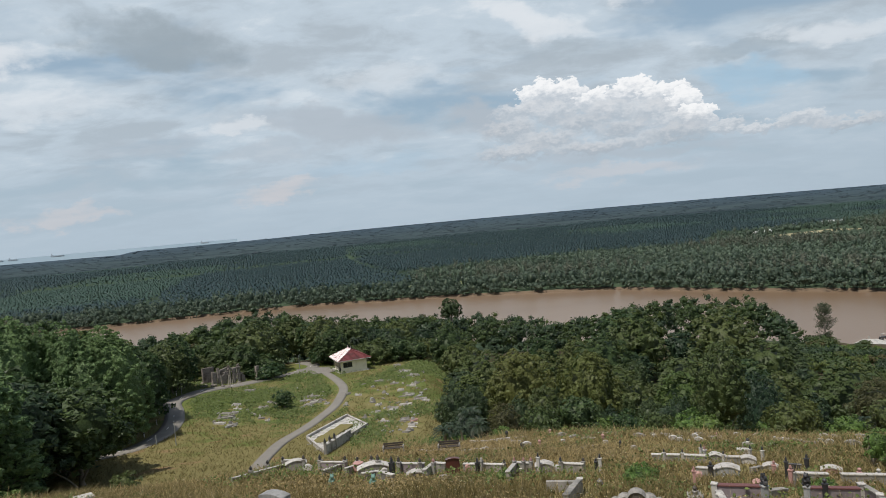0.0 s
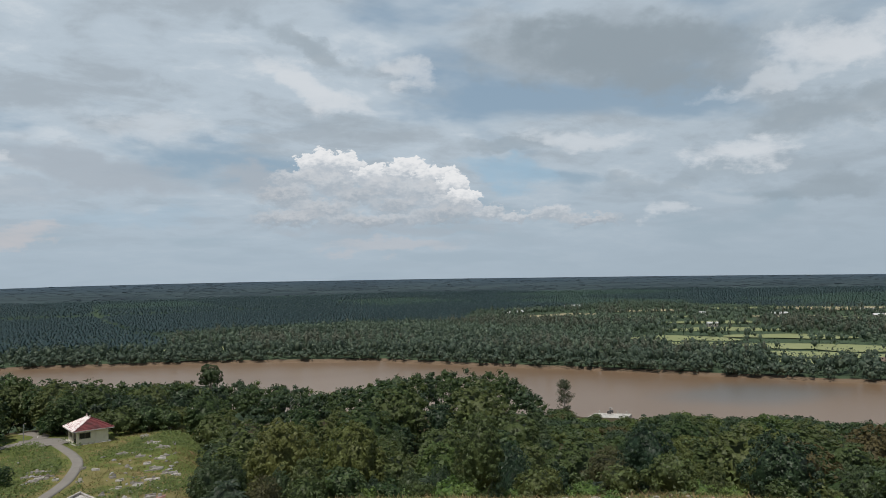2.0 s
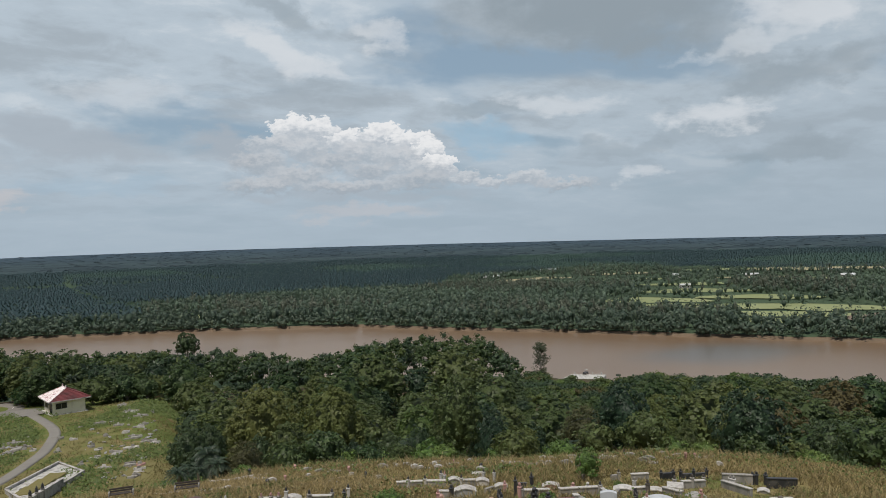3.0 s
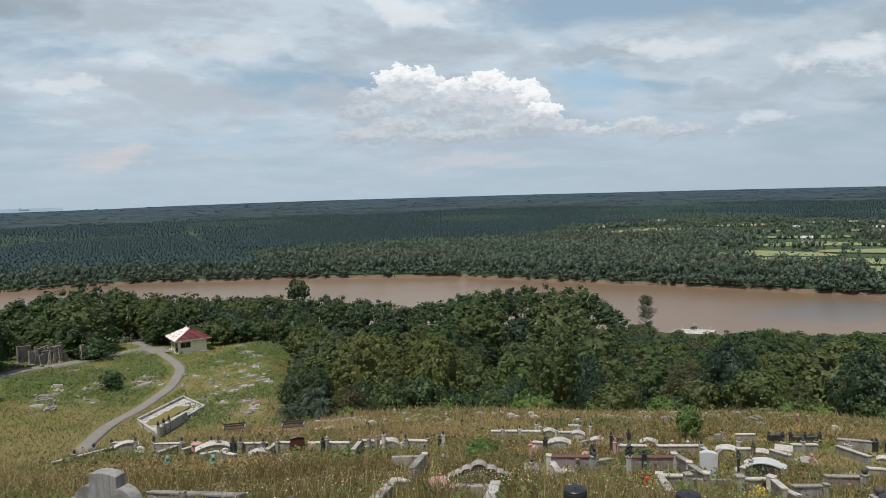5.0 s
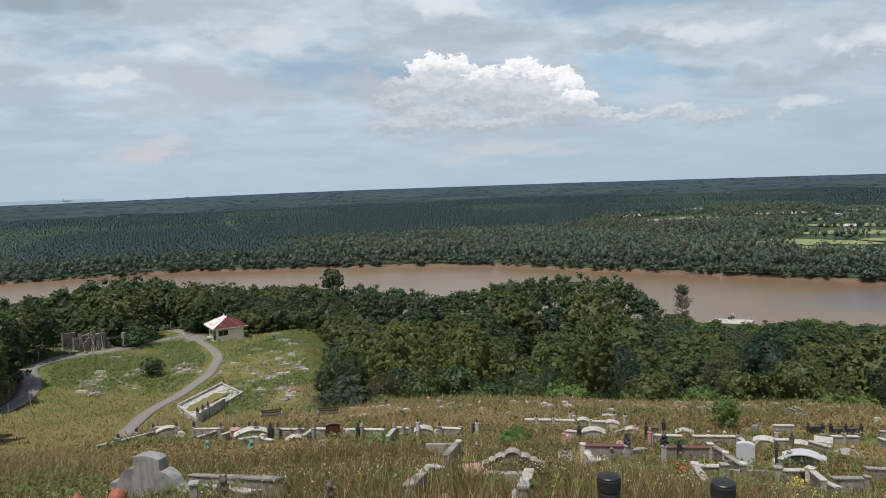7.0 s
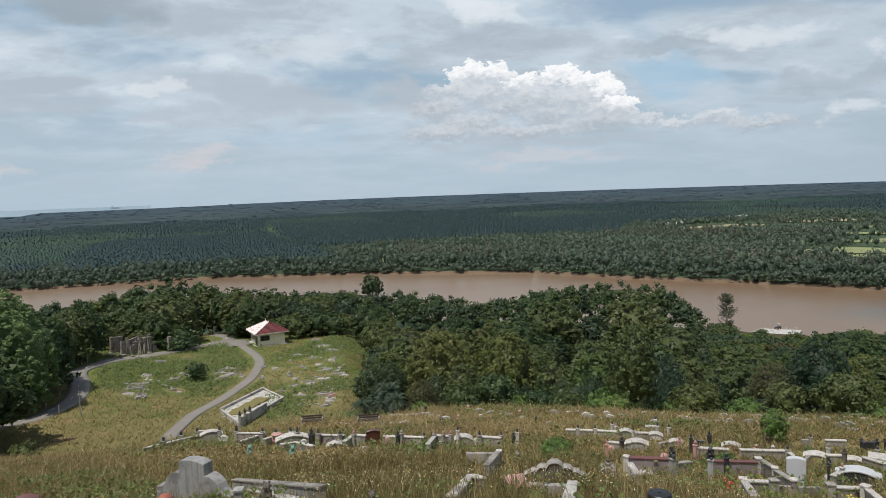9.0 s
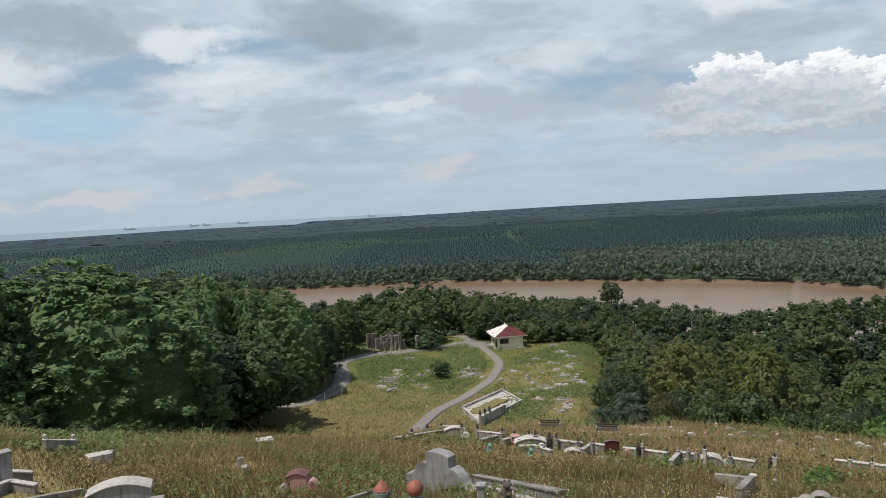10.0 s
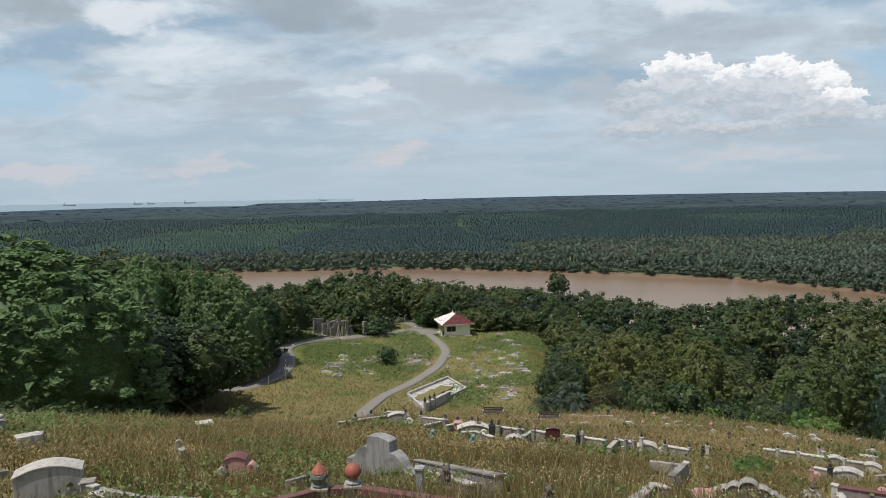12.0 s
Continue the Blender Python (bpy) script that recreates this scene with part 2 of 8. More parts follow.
BARK = material("bark", lambda k, p, s: (k.mix(k.noise(k.vmath("MULTIPLY", p, (4, 4, 0.8)), 2.0, 5.0), (0.12, 0.10, 0.075), (0.26, 0.235, 0.19)), (k.noise(k.vmath("MULTIPLY", p, (6, 6, 1)), 4.0, 5.0), 0.6, 0.05)), 0.9)
BARK_PALE = material("bark_pale", lambda k, p, s: (k.mix(k.noise(k.vmath("MULTIPLY", p, (4, 4, 0.8)), 2.0, 5.0), (0.24, 0.22, 0.18), (0.40, 0.37, 0.31)), None), 0.9)


def ground_mat(k, place, spot):
    x, y, z = k.split(spot)
    r = k.math("SQRT", k.math("ADD", k.math("MULTIPLY", x, x), k.math("MULTIPLY", y, y)))
    flat = k.join(x, y, 0.0)
    big = k.noise(flat, 0.045, 5.0, 0.6, 0.5)
    mid = k.noise(flat, 0.28, 5.0, 0.62, 0.4)
    small = k.noise(flat, 2.6, 5.0, 0.7)
    blades = k.noise(k.join(x, y, z), 14.0, 4.0, 0.7)
    green = k.mix(small, (0.105, 0.140, 0.036), (0.16, 0.185, 0.056))
    dry = k.mix(k.step(r, 62.0, 78.0), k.mix(small, (0.27, 0.22, 0.095), (0.38, 0.31, 0.15)), k.mix(small, (0.17, 0.155, 0.058), (0.25, 0.215, 0.098)))
    col = k.mix(k.step(k.math("ADD", k.math("MULTIPLY", big, 0.6), k.math("MULTIPLY_ADD", mid, 0.5, k.step(r, 95.0, 128.0, 0.05, -0.07))), 0.46, 0.60), green, dry)
    earth = k.mix(small, (0.24, 0.14, 0.075), (0.36, 0.24, 0.14))
    col = k.mix(k.math("MULTIPLY", k.step(k.noise(flat, 0.17, 6.0, 0.7, 0.8), 0.55, 0.68), 0.85), col, earth)
    col = k.mix(k.math("MULTIPLY", blades, 0.45), col, k.vmath("SCALE", col, 0.5))
    west = k.math("MULTIPLY", k.math("ARCTAN2", k.math("MULTIPLY", x, -1.0), y), 57.296)
    rim = k.math("SUBTRACT", k.math("MULTIPLY_ADD", r, 0.025, -3.9), west)
    woods = k.math("MULTIPLY", k.step(rim, -0.4, 0.4), k.step(r, 62.0, 70.0))
    litter = k.mix(small, (0.050, 0.042, 0.024), (0.095, 0.080, 0.048))
    col = k.mix(k.math("MAXIMUM", woods, k.step(r, 172.0, 184.0)), col, litter)
    # the plain's own green, with a little haze blue mixed in
    plain = k.mix(k.noise(flat, 0.02, 6.0), (0.042, 0.068, 0.040), (0.066, 0.094, 0.054))
    bank = k.mix(small, (0.11, 0.078, 0.052), (0.20, 0.15, 0.105))
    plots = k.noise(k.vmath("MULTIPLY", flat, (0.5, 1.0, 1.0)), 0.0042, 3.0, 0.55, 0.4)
    # field tones with aerial haze painted in, bluer towards the horizon
    distant_hazed = k.mix(k.step(plots, 0.40, 0.58), (0.025, 0.040, 0.047), (0.043, 0.064, 0.068))
    distant_hazed = k.mix(k.step(r, 2600.0, 4800.0), distant_hazed, (0.040, 0.064, 0.086))
    plain = k.mix(k.step(r, 1500.0, 2100.0), plain, distant_hazed)
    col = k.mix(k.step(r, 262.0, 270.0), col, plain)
    col = k.mix(k.step(z, 1.57, 1.3), col, bank)
    return col, (k.math("ADD", k.math("MULTIPLY", small, 1.0), blades), 0.7, 0.12)


GRASS_GROUND = material("rough_grass_ground", ground_mat, 0.95, 0.0, 0.1)


def water_mat(k, place, spot):
    x, y, z = k.split(spot)
    flat = k.join(x, y, 0.0)
    silt = k.noise(k.vmath("MULTIPLY", flat, (0.6, 1.0, 1.0)), 0.006, 4.0, 0.5, 0.6)
    col = k.mix(k.step(silt, 0.35, 0.65), (0.170, 0.113, 0.070), (0.205, 0.143, 0.096))
    # dark oval: a reflection on smoother water, painted into the colour
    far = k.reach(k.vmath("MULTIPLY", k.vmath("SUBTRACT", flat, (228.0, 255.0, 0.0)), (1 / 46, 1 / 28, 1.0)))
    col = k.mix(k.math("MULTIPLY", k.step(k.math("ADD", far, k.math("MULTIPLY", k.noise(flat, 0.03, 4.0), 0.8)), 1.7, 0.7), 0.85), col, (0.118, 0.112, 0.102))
    ripple = k.noise(k.vmath("MULTIPLY", flat, (1.0, 1.0, 1.0)), 0.55, 4.0, 0.6)
    return col, (ripple, 0.25, 0.12)


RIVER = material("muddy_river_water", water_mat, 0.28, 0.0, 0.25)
SEA = material("sea_water", lambda k, p, s: (k.mix(k.noise(s, 0.002, 3.0), (0.20, 0.27, 0.32), (0.26, 0.33, 0.38)), None), 0.4)
ASPHALT = material("worn_asphalt", lambda k, p, s: (k.mix(k.noise(s, 0.5, 6.0, 0.7, 0.3), (0.15, 0.137, 0.12), k.mix(k.noise(s, 20.0, 4.0), (0.225, 0.21, 0.185), (0.28, 0.262, 0.235))), (k.noise(s, 30.0, 3.0), 0.4, 0.01)), 0.9)
CONCRETE = rocky("old_concrete", (0.42, 0.41, 0.38), (0.58, 0.56, 0.52), (0.17, 0.165, 0.15), 3.0)
FAIRWAY = material("mown_fairway_grass", lambda k, p, s: (k.mix(k.noise(s, 0.03, 4.0), (0.17, 0.20, 0.085), (0.25, 0.27, 0.135)), None), 0.95)
PLOUGHED = material("bare_brown_lot", lambda k, p, s: (k.mix(k.noise(s, 0.06, 5.0), (0.10, 0.075, 0.055), (0.22, 0.17, 0.13)), None), 0.95)
DRY_FIELD = material("dry_field", lambda k, p, s: (k.mix(k.noise(s, 0.02, 5.0), (0.22, 0.20, 0.10), (0.36, 0.31, 0.20)), None), 0.95)

# ------------------------------------------------------------------ lie of the land
RING = np.array([0, 8, 22, 34, 45, 50, 56, 70, 85, 105, 125, 150, 180, 215, 260, 300.0])
FALL_EAST = np.array([52.4, 49.7, 44.7, 41.6, 39.3, 38.1, 36.4, 30.5, 26, 19, 15, 13, 10.5, 7.5, 2.5, 1.6])
FALL_NORTH = np.array([52.4, 49.7, 44.7, 41.8, 39.3, 38.15, 35.0, 30.4, 28.6, 27.2, 26, 24.6, 22, 16, 6, 1.6])
FALL_WEST = np.array([52.4, 49.7, 44.9, 42.0, 39.5, 38.2, 35.4, 31.4, 29.6, 28.6, 28.4, 27, 23, 17, 6, 1.6])
FAR_BANK = np.array([(-1500, 420), (-600, 480), (-250, 498), (-106, 515), (-13, 497), (55, 472), (105, 451), (149, 406), (198, 357), (236, 318), (261, 290), (294, 256), (420, 120), (900, -420.0)])
NEAR_BANK = np.array([(-1500, 250), (-600, 300), (-200, 325), (0, 305), (80, 272), (125, 240), (160, 205), (205, 160), (300, 70), (420, -60), (700, -420.0)])


def ease(a, b, x):
    t = np.clip((x - a) / (b - a), 0, 1)
    return t * t * (3 - 2 * t)


def bearing(x, y):
    return np.degrees(np.arctan2(-np.asarray(x, float), np.asarray(y, float)))


def waves(x, y, size, seed):
    """Cheap smooth unevenness between -1 and 1."""
    x, y = np.asarray(x, float) / size + seed * 1.7, np.asarray(y, float) / size - seed * 2.3
    return (np.sin(x + 1.3 * np.sin(y * 0.7)) + np.sin(y * 1.1 + 1.7 * np.sin(x * 0.6 + 2)) + np.sin((x + y) * 0.73 + 0.5)) / 3


def land(x, y):
    x, y = np.asarray(x, float), np.asarray(y, float)
    r, az = np.hypot(x, y), bearing(x, y)
    e, n, v = (np.interp(r, RING, p) for p in (FALL_EAST, FALL_NORTH, FALL_WEST))
    west, east = ease(13, 24, az), 1 - ease(-5, 3, az)
    h = n * (1 - west - east) + v * west + e * east
    h = h + (waves(x, y, 6, 1) * 0.22 + waves(x, y, 2.2, 2) * 0.07) * ease(3, 14, r) * (1 - ease(200, 260, r))
    h = h + np.interp(az, [20, 30, 40, 47, 60], [0, 1.0, 2.4, 4.0, 5.0]) * ease(18, 38, r) * (1 - ease(56, 70, r))
    h = h + np.interp(-az, [24, 36, 60], [0, 0.8, 0.9]) * ease(38, 50, r) * (1 - ease(58, 70, r))
    rear = ease(75, 120, np.abs(az))
    h = h * (1 - rear) + (52.4 - 0.01 * np.minimum(r, 900)) * rear
    dn = y - np.interp(x, NEAR_BANK[:, 0], NEAR_BANK[:, 1])
    df = np.interp(x, FAR_BANK[:, 0], FAR_BANK[:, 1]) - y
    wob = waves(x, y, 9, 3) * 2.0 + waves(x, y, 31, 4) * 3.0
    bed = ease(-5, 4, dn) * ease(-4, 3, df + wob) * (1 - rear)
    h = np.where((df < 0) & (rear < 0.5), 1.6, h)
    h = h * (1 - bed) - 2 * bed
    crest = np.interp(az, [-52, -37, -20, -3, 9, 13, 23.4, 24.4, 33, 41, 60], [14, 24, 35, 38, 35, 31, 27, 12, 18, 12, 11])
    rise = (crest * ease(2500, 4900, r) + waves(x, y, 420, 5) * 1.5 * ease(2600, 4200, r)) * (np.abs(az) < 80)
    return h + rise * (r > 2400)


def at(x, y, lift=0.0):
    return Vector((x, y, float(land(x, y)) + lift))


def fill(name, verts, faces, mat, smooth=False):
    """A mesh from arrays of corners and of triangles or quads."""
    verts, faces = np.asarray(verts, np.float32), np.asarray(faces, np.int32)
    me = bpy.data.meshes.new(name)
    me.vertices.add(len(verts))
    me.vertices.foreach_set("co", verts.ravel())
    n, k = faces.shape
    me.loops.add(n * k)
    me.loops.foreach_set("vertex_index", faces.ravel())
    me.polygons.add(n)
    me.polygons.foreach_set("loop_start", np.arange(0, n * k, k, dtype=np.int32))
    me.polygons.foreach_set("use_smooth", np.full(n, smooth))
    me.update(calc_edges=True)
    me.materials.append(mat)
    return me


def part(name, data, mat, parent=None, label="", m=None, smooth=False):
    """Links a bmesh or a mesh as one object, under a thing or under a part."""
    if isinstance(data, bmesh.types.BMesh):
        me = bpy.data.meshes.new(name)
        data.to_mesh(me)
        data.free()
        me.materials.append(mat)
        if smooth:
            for f in me.polygons:
                f.use_smooth = True
        data = me
    ob = new(name, data)
    if parent:
        ob.parent = parent
    if m:
        ob.matrix_basis = m
    if label:
        ob["label"] = label
    return ob


def thing(name, m, label, category, group="", kind=""):
    ob = new(name)
    ob.matrix_basis = m
    ob.empty_display_size = 0.3
    return tagged(ob, label, category, group, kind)


# ------------------------------------------------------------------ ground
rs = np.concatenate([np.arange(0.6, 70, 1.2), np.arange(70, 300, 4.0), np.arange(300, 620, 4.5), np.geomspace(620, 4950, 36)])
azs = np.concatenate([np.arange(-66, 66.1, 0.66), np.arange(71, 294, 5.0)])
RR, AA = np.meshgrid(rs, np.radians(azs), indexing="ij")
gx, gy = -RR * np.sin(AA), RR * np.cos(AA)
gz = land(gx, gy)
nr, na = RR.shape
idx = np.arange(nr * na).reshape(nr, na)
a, b = idx[:-1], idx[1:]
quads = np.stack([a, np.roll(a, -1, 1), np.roll(b, -1, 1), b], -1).reshape(-1, 4)
verts = np.stack([gx, gy, gz], -1).reshape(-1, 3)
me = fill("ground", np.concatenate([verts, [[0, 0, 52.4]]]), quads[:, ::-1], GRASS_GROUND, True)
bm = bmesh.new()
bm.from_mesh(me)
bm.verts.ensure_lookup_table()
top = bm.verts[nr * na]
for i in range(na):
    bm.faces.new((bm.verts[i], bm.verts[(i + 1) % na], top))
bmesh.ops.recalc_face_normals(bm, faces=bm.faces)
bm.to_mesh(me)
bm.free()
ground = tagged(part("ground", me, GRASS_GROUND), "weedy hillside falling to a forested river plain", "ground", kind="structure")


def sheet_of(name, outline, z, mat):
    bm = bmesh.new()
    bm.faces.new([bm.verts.new((x, y, z)) for x, y in outline])
    bmesh.ops.triangulate(bm, faces=bm.faces)
    for f in bm.faces:
        if f.normal.z < 0:
            f.normal_flip()
    return part(name, bm, mat)


river_line = [(x, y + 14) for x, y in FAR_BANK] + [(x, y - 14) for x, y in NEAR_BANK[::-1]]
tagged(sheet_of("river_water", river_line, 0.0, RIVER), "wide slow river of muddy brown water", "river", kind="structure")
# the strait, far off to the north-west
n = 60
sa = np.radians(np.linspace(16, 75, n))
sv = np.concatenate([np.stack([-r * np.sin(sa), r * np.cos(sa), np.full(n, z)], -1) for r, z in ((4870, 5.0), (4985, 50.0))])
si = np.arange(n - 1)
tagged(part("sea_water", fill("sea_water", sv, np.stack([si, si + 1, si + 1 + n, si + n], -1), SEA), SEA), "pale grey sea strait on the horizon", "sea", kind="structure")


def ribbon(name, pts, width, lift, mat, steps=8, label="", category="road"):
    """A road that lies on the land along a smooth line."""
    p = np.array(pts, float)
    p = np.concatenate([[2 * p[0] - p[1]], p, [2 * p[-1] - p[-2]]])
    line = []
    for i in range(1, len(p) - 2):
        for s in np.arange(steps) / steps:
            c0, c1, c2, c3 = p[i - 1:i + 3]
            line.append(0.5 * (2 * c1 + (c2 - c0) * s + (2 * c0 - 5 * c1 + 4 * c2 - c3) * s ** 2 + (3 * c1 - c0 - 3 * c2 + c3) * s ** 3))
    line = np.array(line + [p[-2]])
    d = np.gradient(line, axis=0)
    side = np.stack([-d[:, 1], d[:, 0]], -1) / np.linalg.norm(d, axis=1)[:, None]
    cols = np.linspace(-0.5, 0.5, 5)
    grid = line[:, None] + side[:, None] * (cols[None, :, None] * width)
    mid = land(line[:, 0], line[:, 1])
    z = np.maximum(mid[:, None] * 0.5 + 0.5 * land(grid[..., 0], grid[..., 1]), land(grid[..., 0], grid[..., 1])) + lift
    n, k = z.shape
    v = np.concatenate([grid, z[..., None]], -1)
    skirt = v[:, [0, -1]].copy()
    skirt[..., 2] -= 0.5
    v = np.concatenate([skirt[:, :1], v, skirt[:, 1:]], 1)
    k += 2
    q = np.arange(n * k).reshape(n, k)
    f = np.stack([q[:-1, :-1], q[1:, :-1], q[1:, 1:], q[:-1, 1:]], -1).reshape(-1, 4)[:, ::-1]
    ob = part(name, fill(name, v.reshape(-1, 3), f, mat, True), mat)
    return tagged(ob, label, category, kind="structure")


ROAD_LOOP = [(-62, 80), (-54, 82.5), (-47.5, 84.5), (-43.2, 86.1), (-40.2, 88.6), (-39.3, 94.2), (-40.4, 101.2), (-43.0, 108.6), (-46.2, 116.3), (-46.3, 123.3), (-44.4, 131.6), (-40.3, 140.0), (-35.7, 148.8), (-31.5, 155.8), (-32.2, 164.8), (-37, 174)]
ROAD_DOWN = [(-30.5, 157.5), (-24.4, 141.9), (-21.0, 131.8), (-19.1, 123.0), (-18.6, 111.3), (-19.5, 102.2), (-20.6, 94.2), (-21.6, 88.8), (-21.9, 83.8), (-21.5, 76), (-20.5, 68)]
ribbon("road", ROAD_LOOP, 2.8, 0.10, ASPHALT, label="narrow grey asphalt road looping round a knoll")
ribbon("road", ROAD_DOWN, 1.6, 0.13, ASPHALT, label="narrow asphalt lane climbing from the pavilion")

# ------------------------------------------------------------------ trees


def leaf_cards(rng, c, nrm, size, spread=0.55):
    """Folded rhombic leaves at points c that face roughly along nrm."""
    n = len(c)
    nrm = nrm + rng.normal(0, spread, (n, 3))
    nrm /= np.linalg.norm(nrm, axis=1)[:, None]
    t = np.cross(nrm, rng.normal(0, 1, (n, 3)))
    t /= np.linalg.norm(t, axis=1)[:, None] + 1e-9
    s = np.cross(nrm, t)
    L = size * rng.uniform(0.7, 1.35, n)[:, None]
    W = L * rng.uniform(0.32, 0.5, n)[:, None]
    v = np.stack([c - t * L * 0.5, c - s * W + nrm * W * 0.35, c + t * L * 0.5 - nrm * L * 0.12, c + s * W + nrm * W * 0.35], 1).reshape(-1, 3)
    f = np.arange(4 * n).reshape(n, 4)
    return v, f


def leaf_tris(rng, c, nrm, size, spread=0.6):
    """Small pointed leaf sprays at points c that face roughly along nrm."""
    n = len(c)
    nrm = nrm + rng.normal(0, spread, (n, 3))
    nrm /= np.linalg.norm(nrm, axis=1)[:, None]
    t = np.cross(nrm, rng.normal(0, 1, (n, 3)))
    t /= np.linalg.norm(t, axis=1)[:, None] + 1e-9
    s = np.cross(nrm, t)
    L = (size * rng.uniform(0.6, 1.4, n))[:, None]
    W = L * rng.uniform(0.3, 0.5, n)[:, None]
    v = np.stack([c - t * L * 0.4 - s * W, c - t * L * 0.4 + s * W, c + t * L * 0.6], 1).reshape(-1, 3)
    q = np.arange(3 * n).reshape(n, 3)
    return v, np.concatenate([q, q[:, 2:]], 1)


def small_ball(sub):
    bm = bmesh.new()
    bmesh.ops.create_icosphere(bm, subdivisions=sub, radius=1.0)
    v = np.array([q.co[:] for q in bm.verts])
    f = np.array([[q.index for q in p.verts] for p in bm.faces])
    bm.free()
    return v, f


BALL1, BALL2 = small_ball(1), small_ball(2)


def crown_mesh(name, rng, radius, height, lobes, leaves, size, mat, flat=0.75, up_bias=0.15, tight=0.68):
    """A billowing crown: many leafy clumps over an uneven dark heart, with gaps between."""
    V, F, base = [], [], 0
    half = np.array([radius, radius, height * 0.5])
    bulge = rng.normal(0, 1, (5, 3))
    bulge /= np.linalg.norm(bulge, axis=1)[:, None]

    def shape(u):
        """How far the crown reaches along u: swollen here, hollow there, full towards its foot."""
        k = 0.80 + 0.30 * np.clip(u @ bulge.T, 0, 1).max(1) ** 3
        full = np.where(u[:, 2] < 0, np.sqrt((1 - np.abs(u[:, 2]) ** 4) / np.maximum(1 - u[:, 2] ** 2, 1e-4)), 1.0)
        return u * k[:, None] * np.stack([full, full, np.ones(len(u))], -1)

    bv, bf = BALL2
    heart = shape(bv) * (1 + rng.normal(0, 0.10, (len(bv), 1))) * half * tight + (0, 0, height * 0.5)
    V.append(heart)
    F.append(np.concatenate([bf, bf[:, 2:3]], 1))
    base = len(bv)
    n = int(lobes * 2.2)
    i = np.arange(n) + 0.5
    z = 1 - 1.86 * i / n
    an = i * 2.39996 + rng.normal(0, 0.35, n)
    u = np.stack([np.sqrt(1 - z * z) * np.cos(an), np.sqrt(1 - z * z) * np.sin(an), z], -1)
    mids = shape(u) * rng.uniform(tight + 0.08, 0.98, (n, 1)) * half + (0, 0, height * 0.5)
    mids[:, :2] *= np.interp(u[:, 2], [-1, -0.2, 1], [1.12, 1.08, 0.9])[:, None]
    rads = rng.uniform(0.6, 1.25, n) * radius * 1.35 / math.sqrt(n)
    # most leaves clothe the upper side of the clumps, the rest fill the crown behind them
    shell = int(leaves * 0.82)
    own = rng.choice(n, shell, p=rads ** 2 / (rads ** 2).sum())
    d = rng.normal(0, 1, (shell, 3)) + u[own] * 0.9 + (0, 0, up_bias + 0.45)
    d /= np.linalg.norm(d, axis=1)[:, None]
    c = mids[own] + d * (rads[own] * rng.uniform(0.70, 1.15, shell))[:, None] * (1, 1, flat)
    v, f = leaf_tris(rng, c, d + (0, 0, 0.3), size, 0.45)
    V.append(v), F.append(f + base)
    base += len(v)
    w_ = rng.normal(0, 1, (leaves - shell, 3))
    w_ /= np.linalg.norm(w_, axis=1)[:, None]
    v, f = leaf_tris(rng, shape(w_) * rng.uniform(tight - 0.02, 0.93, (len(w_), 1)) * half + (0, 0, height * 0.5), w_ + (0, 0, 0.3), size * 1.35, 0.5)
    V.append(v), F.append(f + base)
    return V, F


def bake(name, V, F, mat):
    v, f = np.concatenate(V), np.concatenate(F)
    tri = f[:, 2] == f[:, 3]
    me = bpy.data.meshes.new(name)
    f4, f3 = f[~tri], f[tri][:, :3]
    me.vertices.add(len(v))
    me.vertices.foreach_set("co", v.astype(np.float32).ravel())
    loops = np.concatenate([f4.ravel(), f3.ravel()]).astype(np.int32)
    me.loops.add(len(loops))
    me.loops.foreach_set("vertex_index", loops)
    me.polygons.add(len(f4) + len(f3))
    me.polygons.foreach_set("loop_start", np.concatenate([np.arange(len(f4)) * 4, len(f4) * 4 + np.arange(len(f3)) * 3]).astype(np.int32))
    me.update(calc_edges=True)
    me.materials.append(mat)
    return me


def tube(V, F, base, pts, radii, sides=6):
    """A tapered limb along points."""
    pts = np.asarray(pts, float)
    ang = np.arange(sides) * 2 * np.pi / sides
    for i, (p, r) in enumerate(zip(pts, radii)):
        d = pts[min(i + 1, len(pts) - 1)] - pts[max(i - 1, 0)]
        d /= np.linalg.norm(d)
        a = np.cross(d, (0.3, 0.9, 0.1))
        a /= np.linalg.norm(a)
        b = np.cross(d, a)
        V.append(p + r * (np.cos(ang)[:, None] * a + np.sin(ang)[:, None] * b))
        if i:
            q = base + (i - 1) * sides + np.arange(sides)
            q2 = base + (i - 1) * sides + (np.arange(sides) + 1) % sides
            F.append(np.stack([q, q2, q2 + sides, q + sides], -1))
    return base + len(pts) * sides


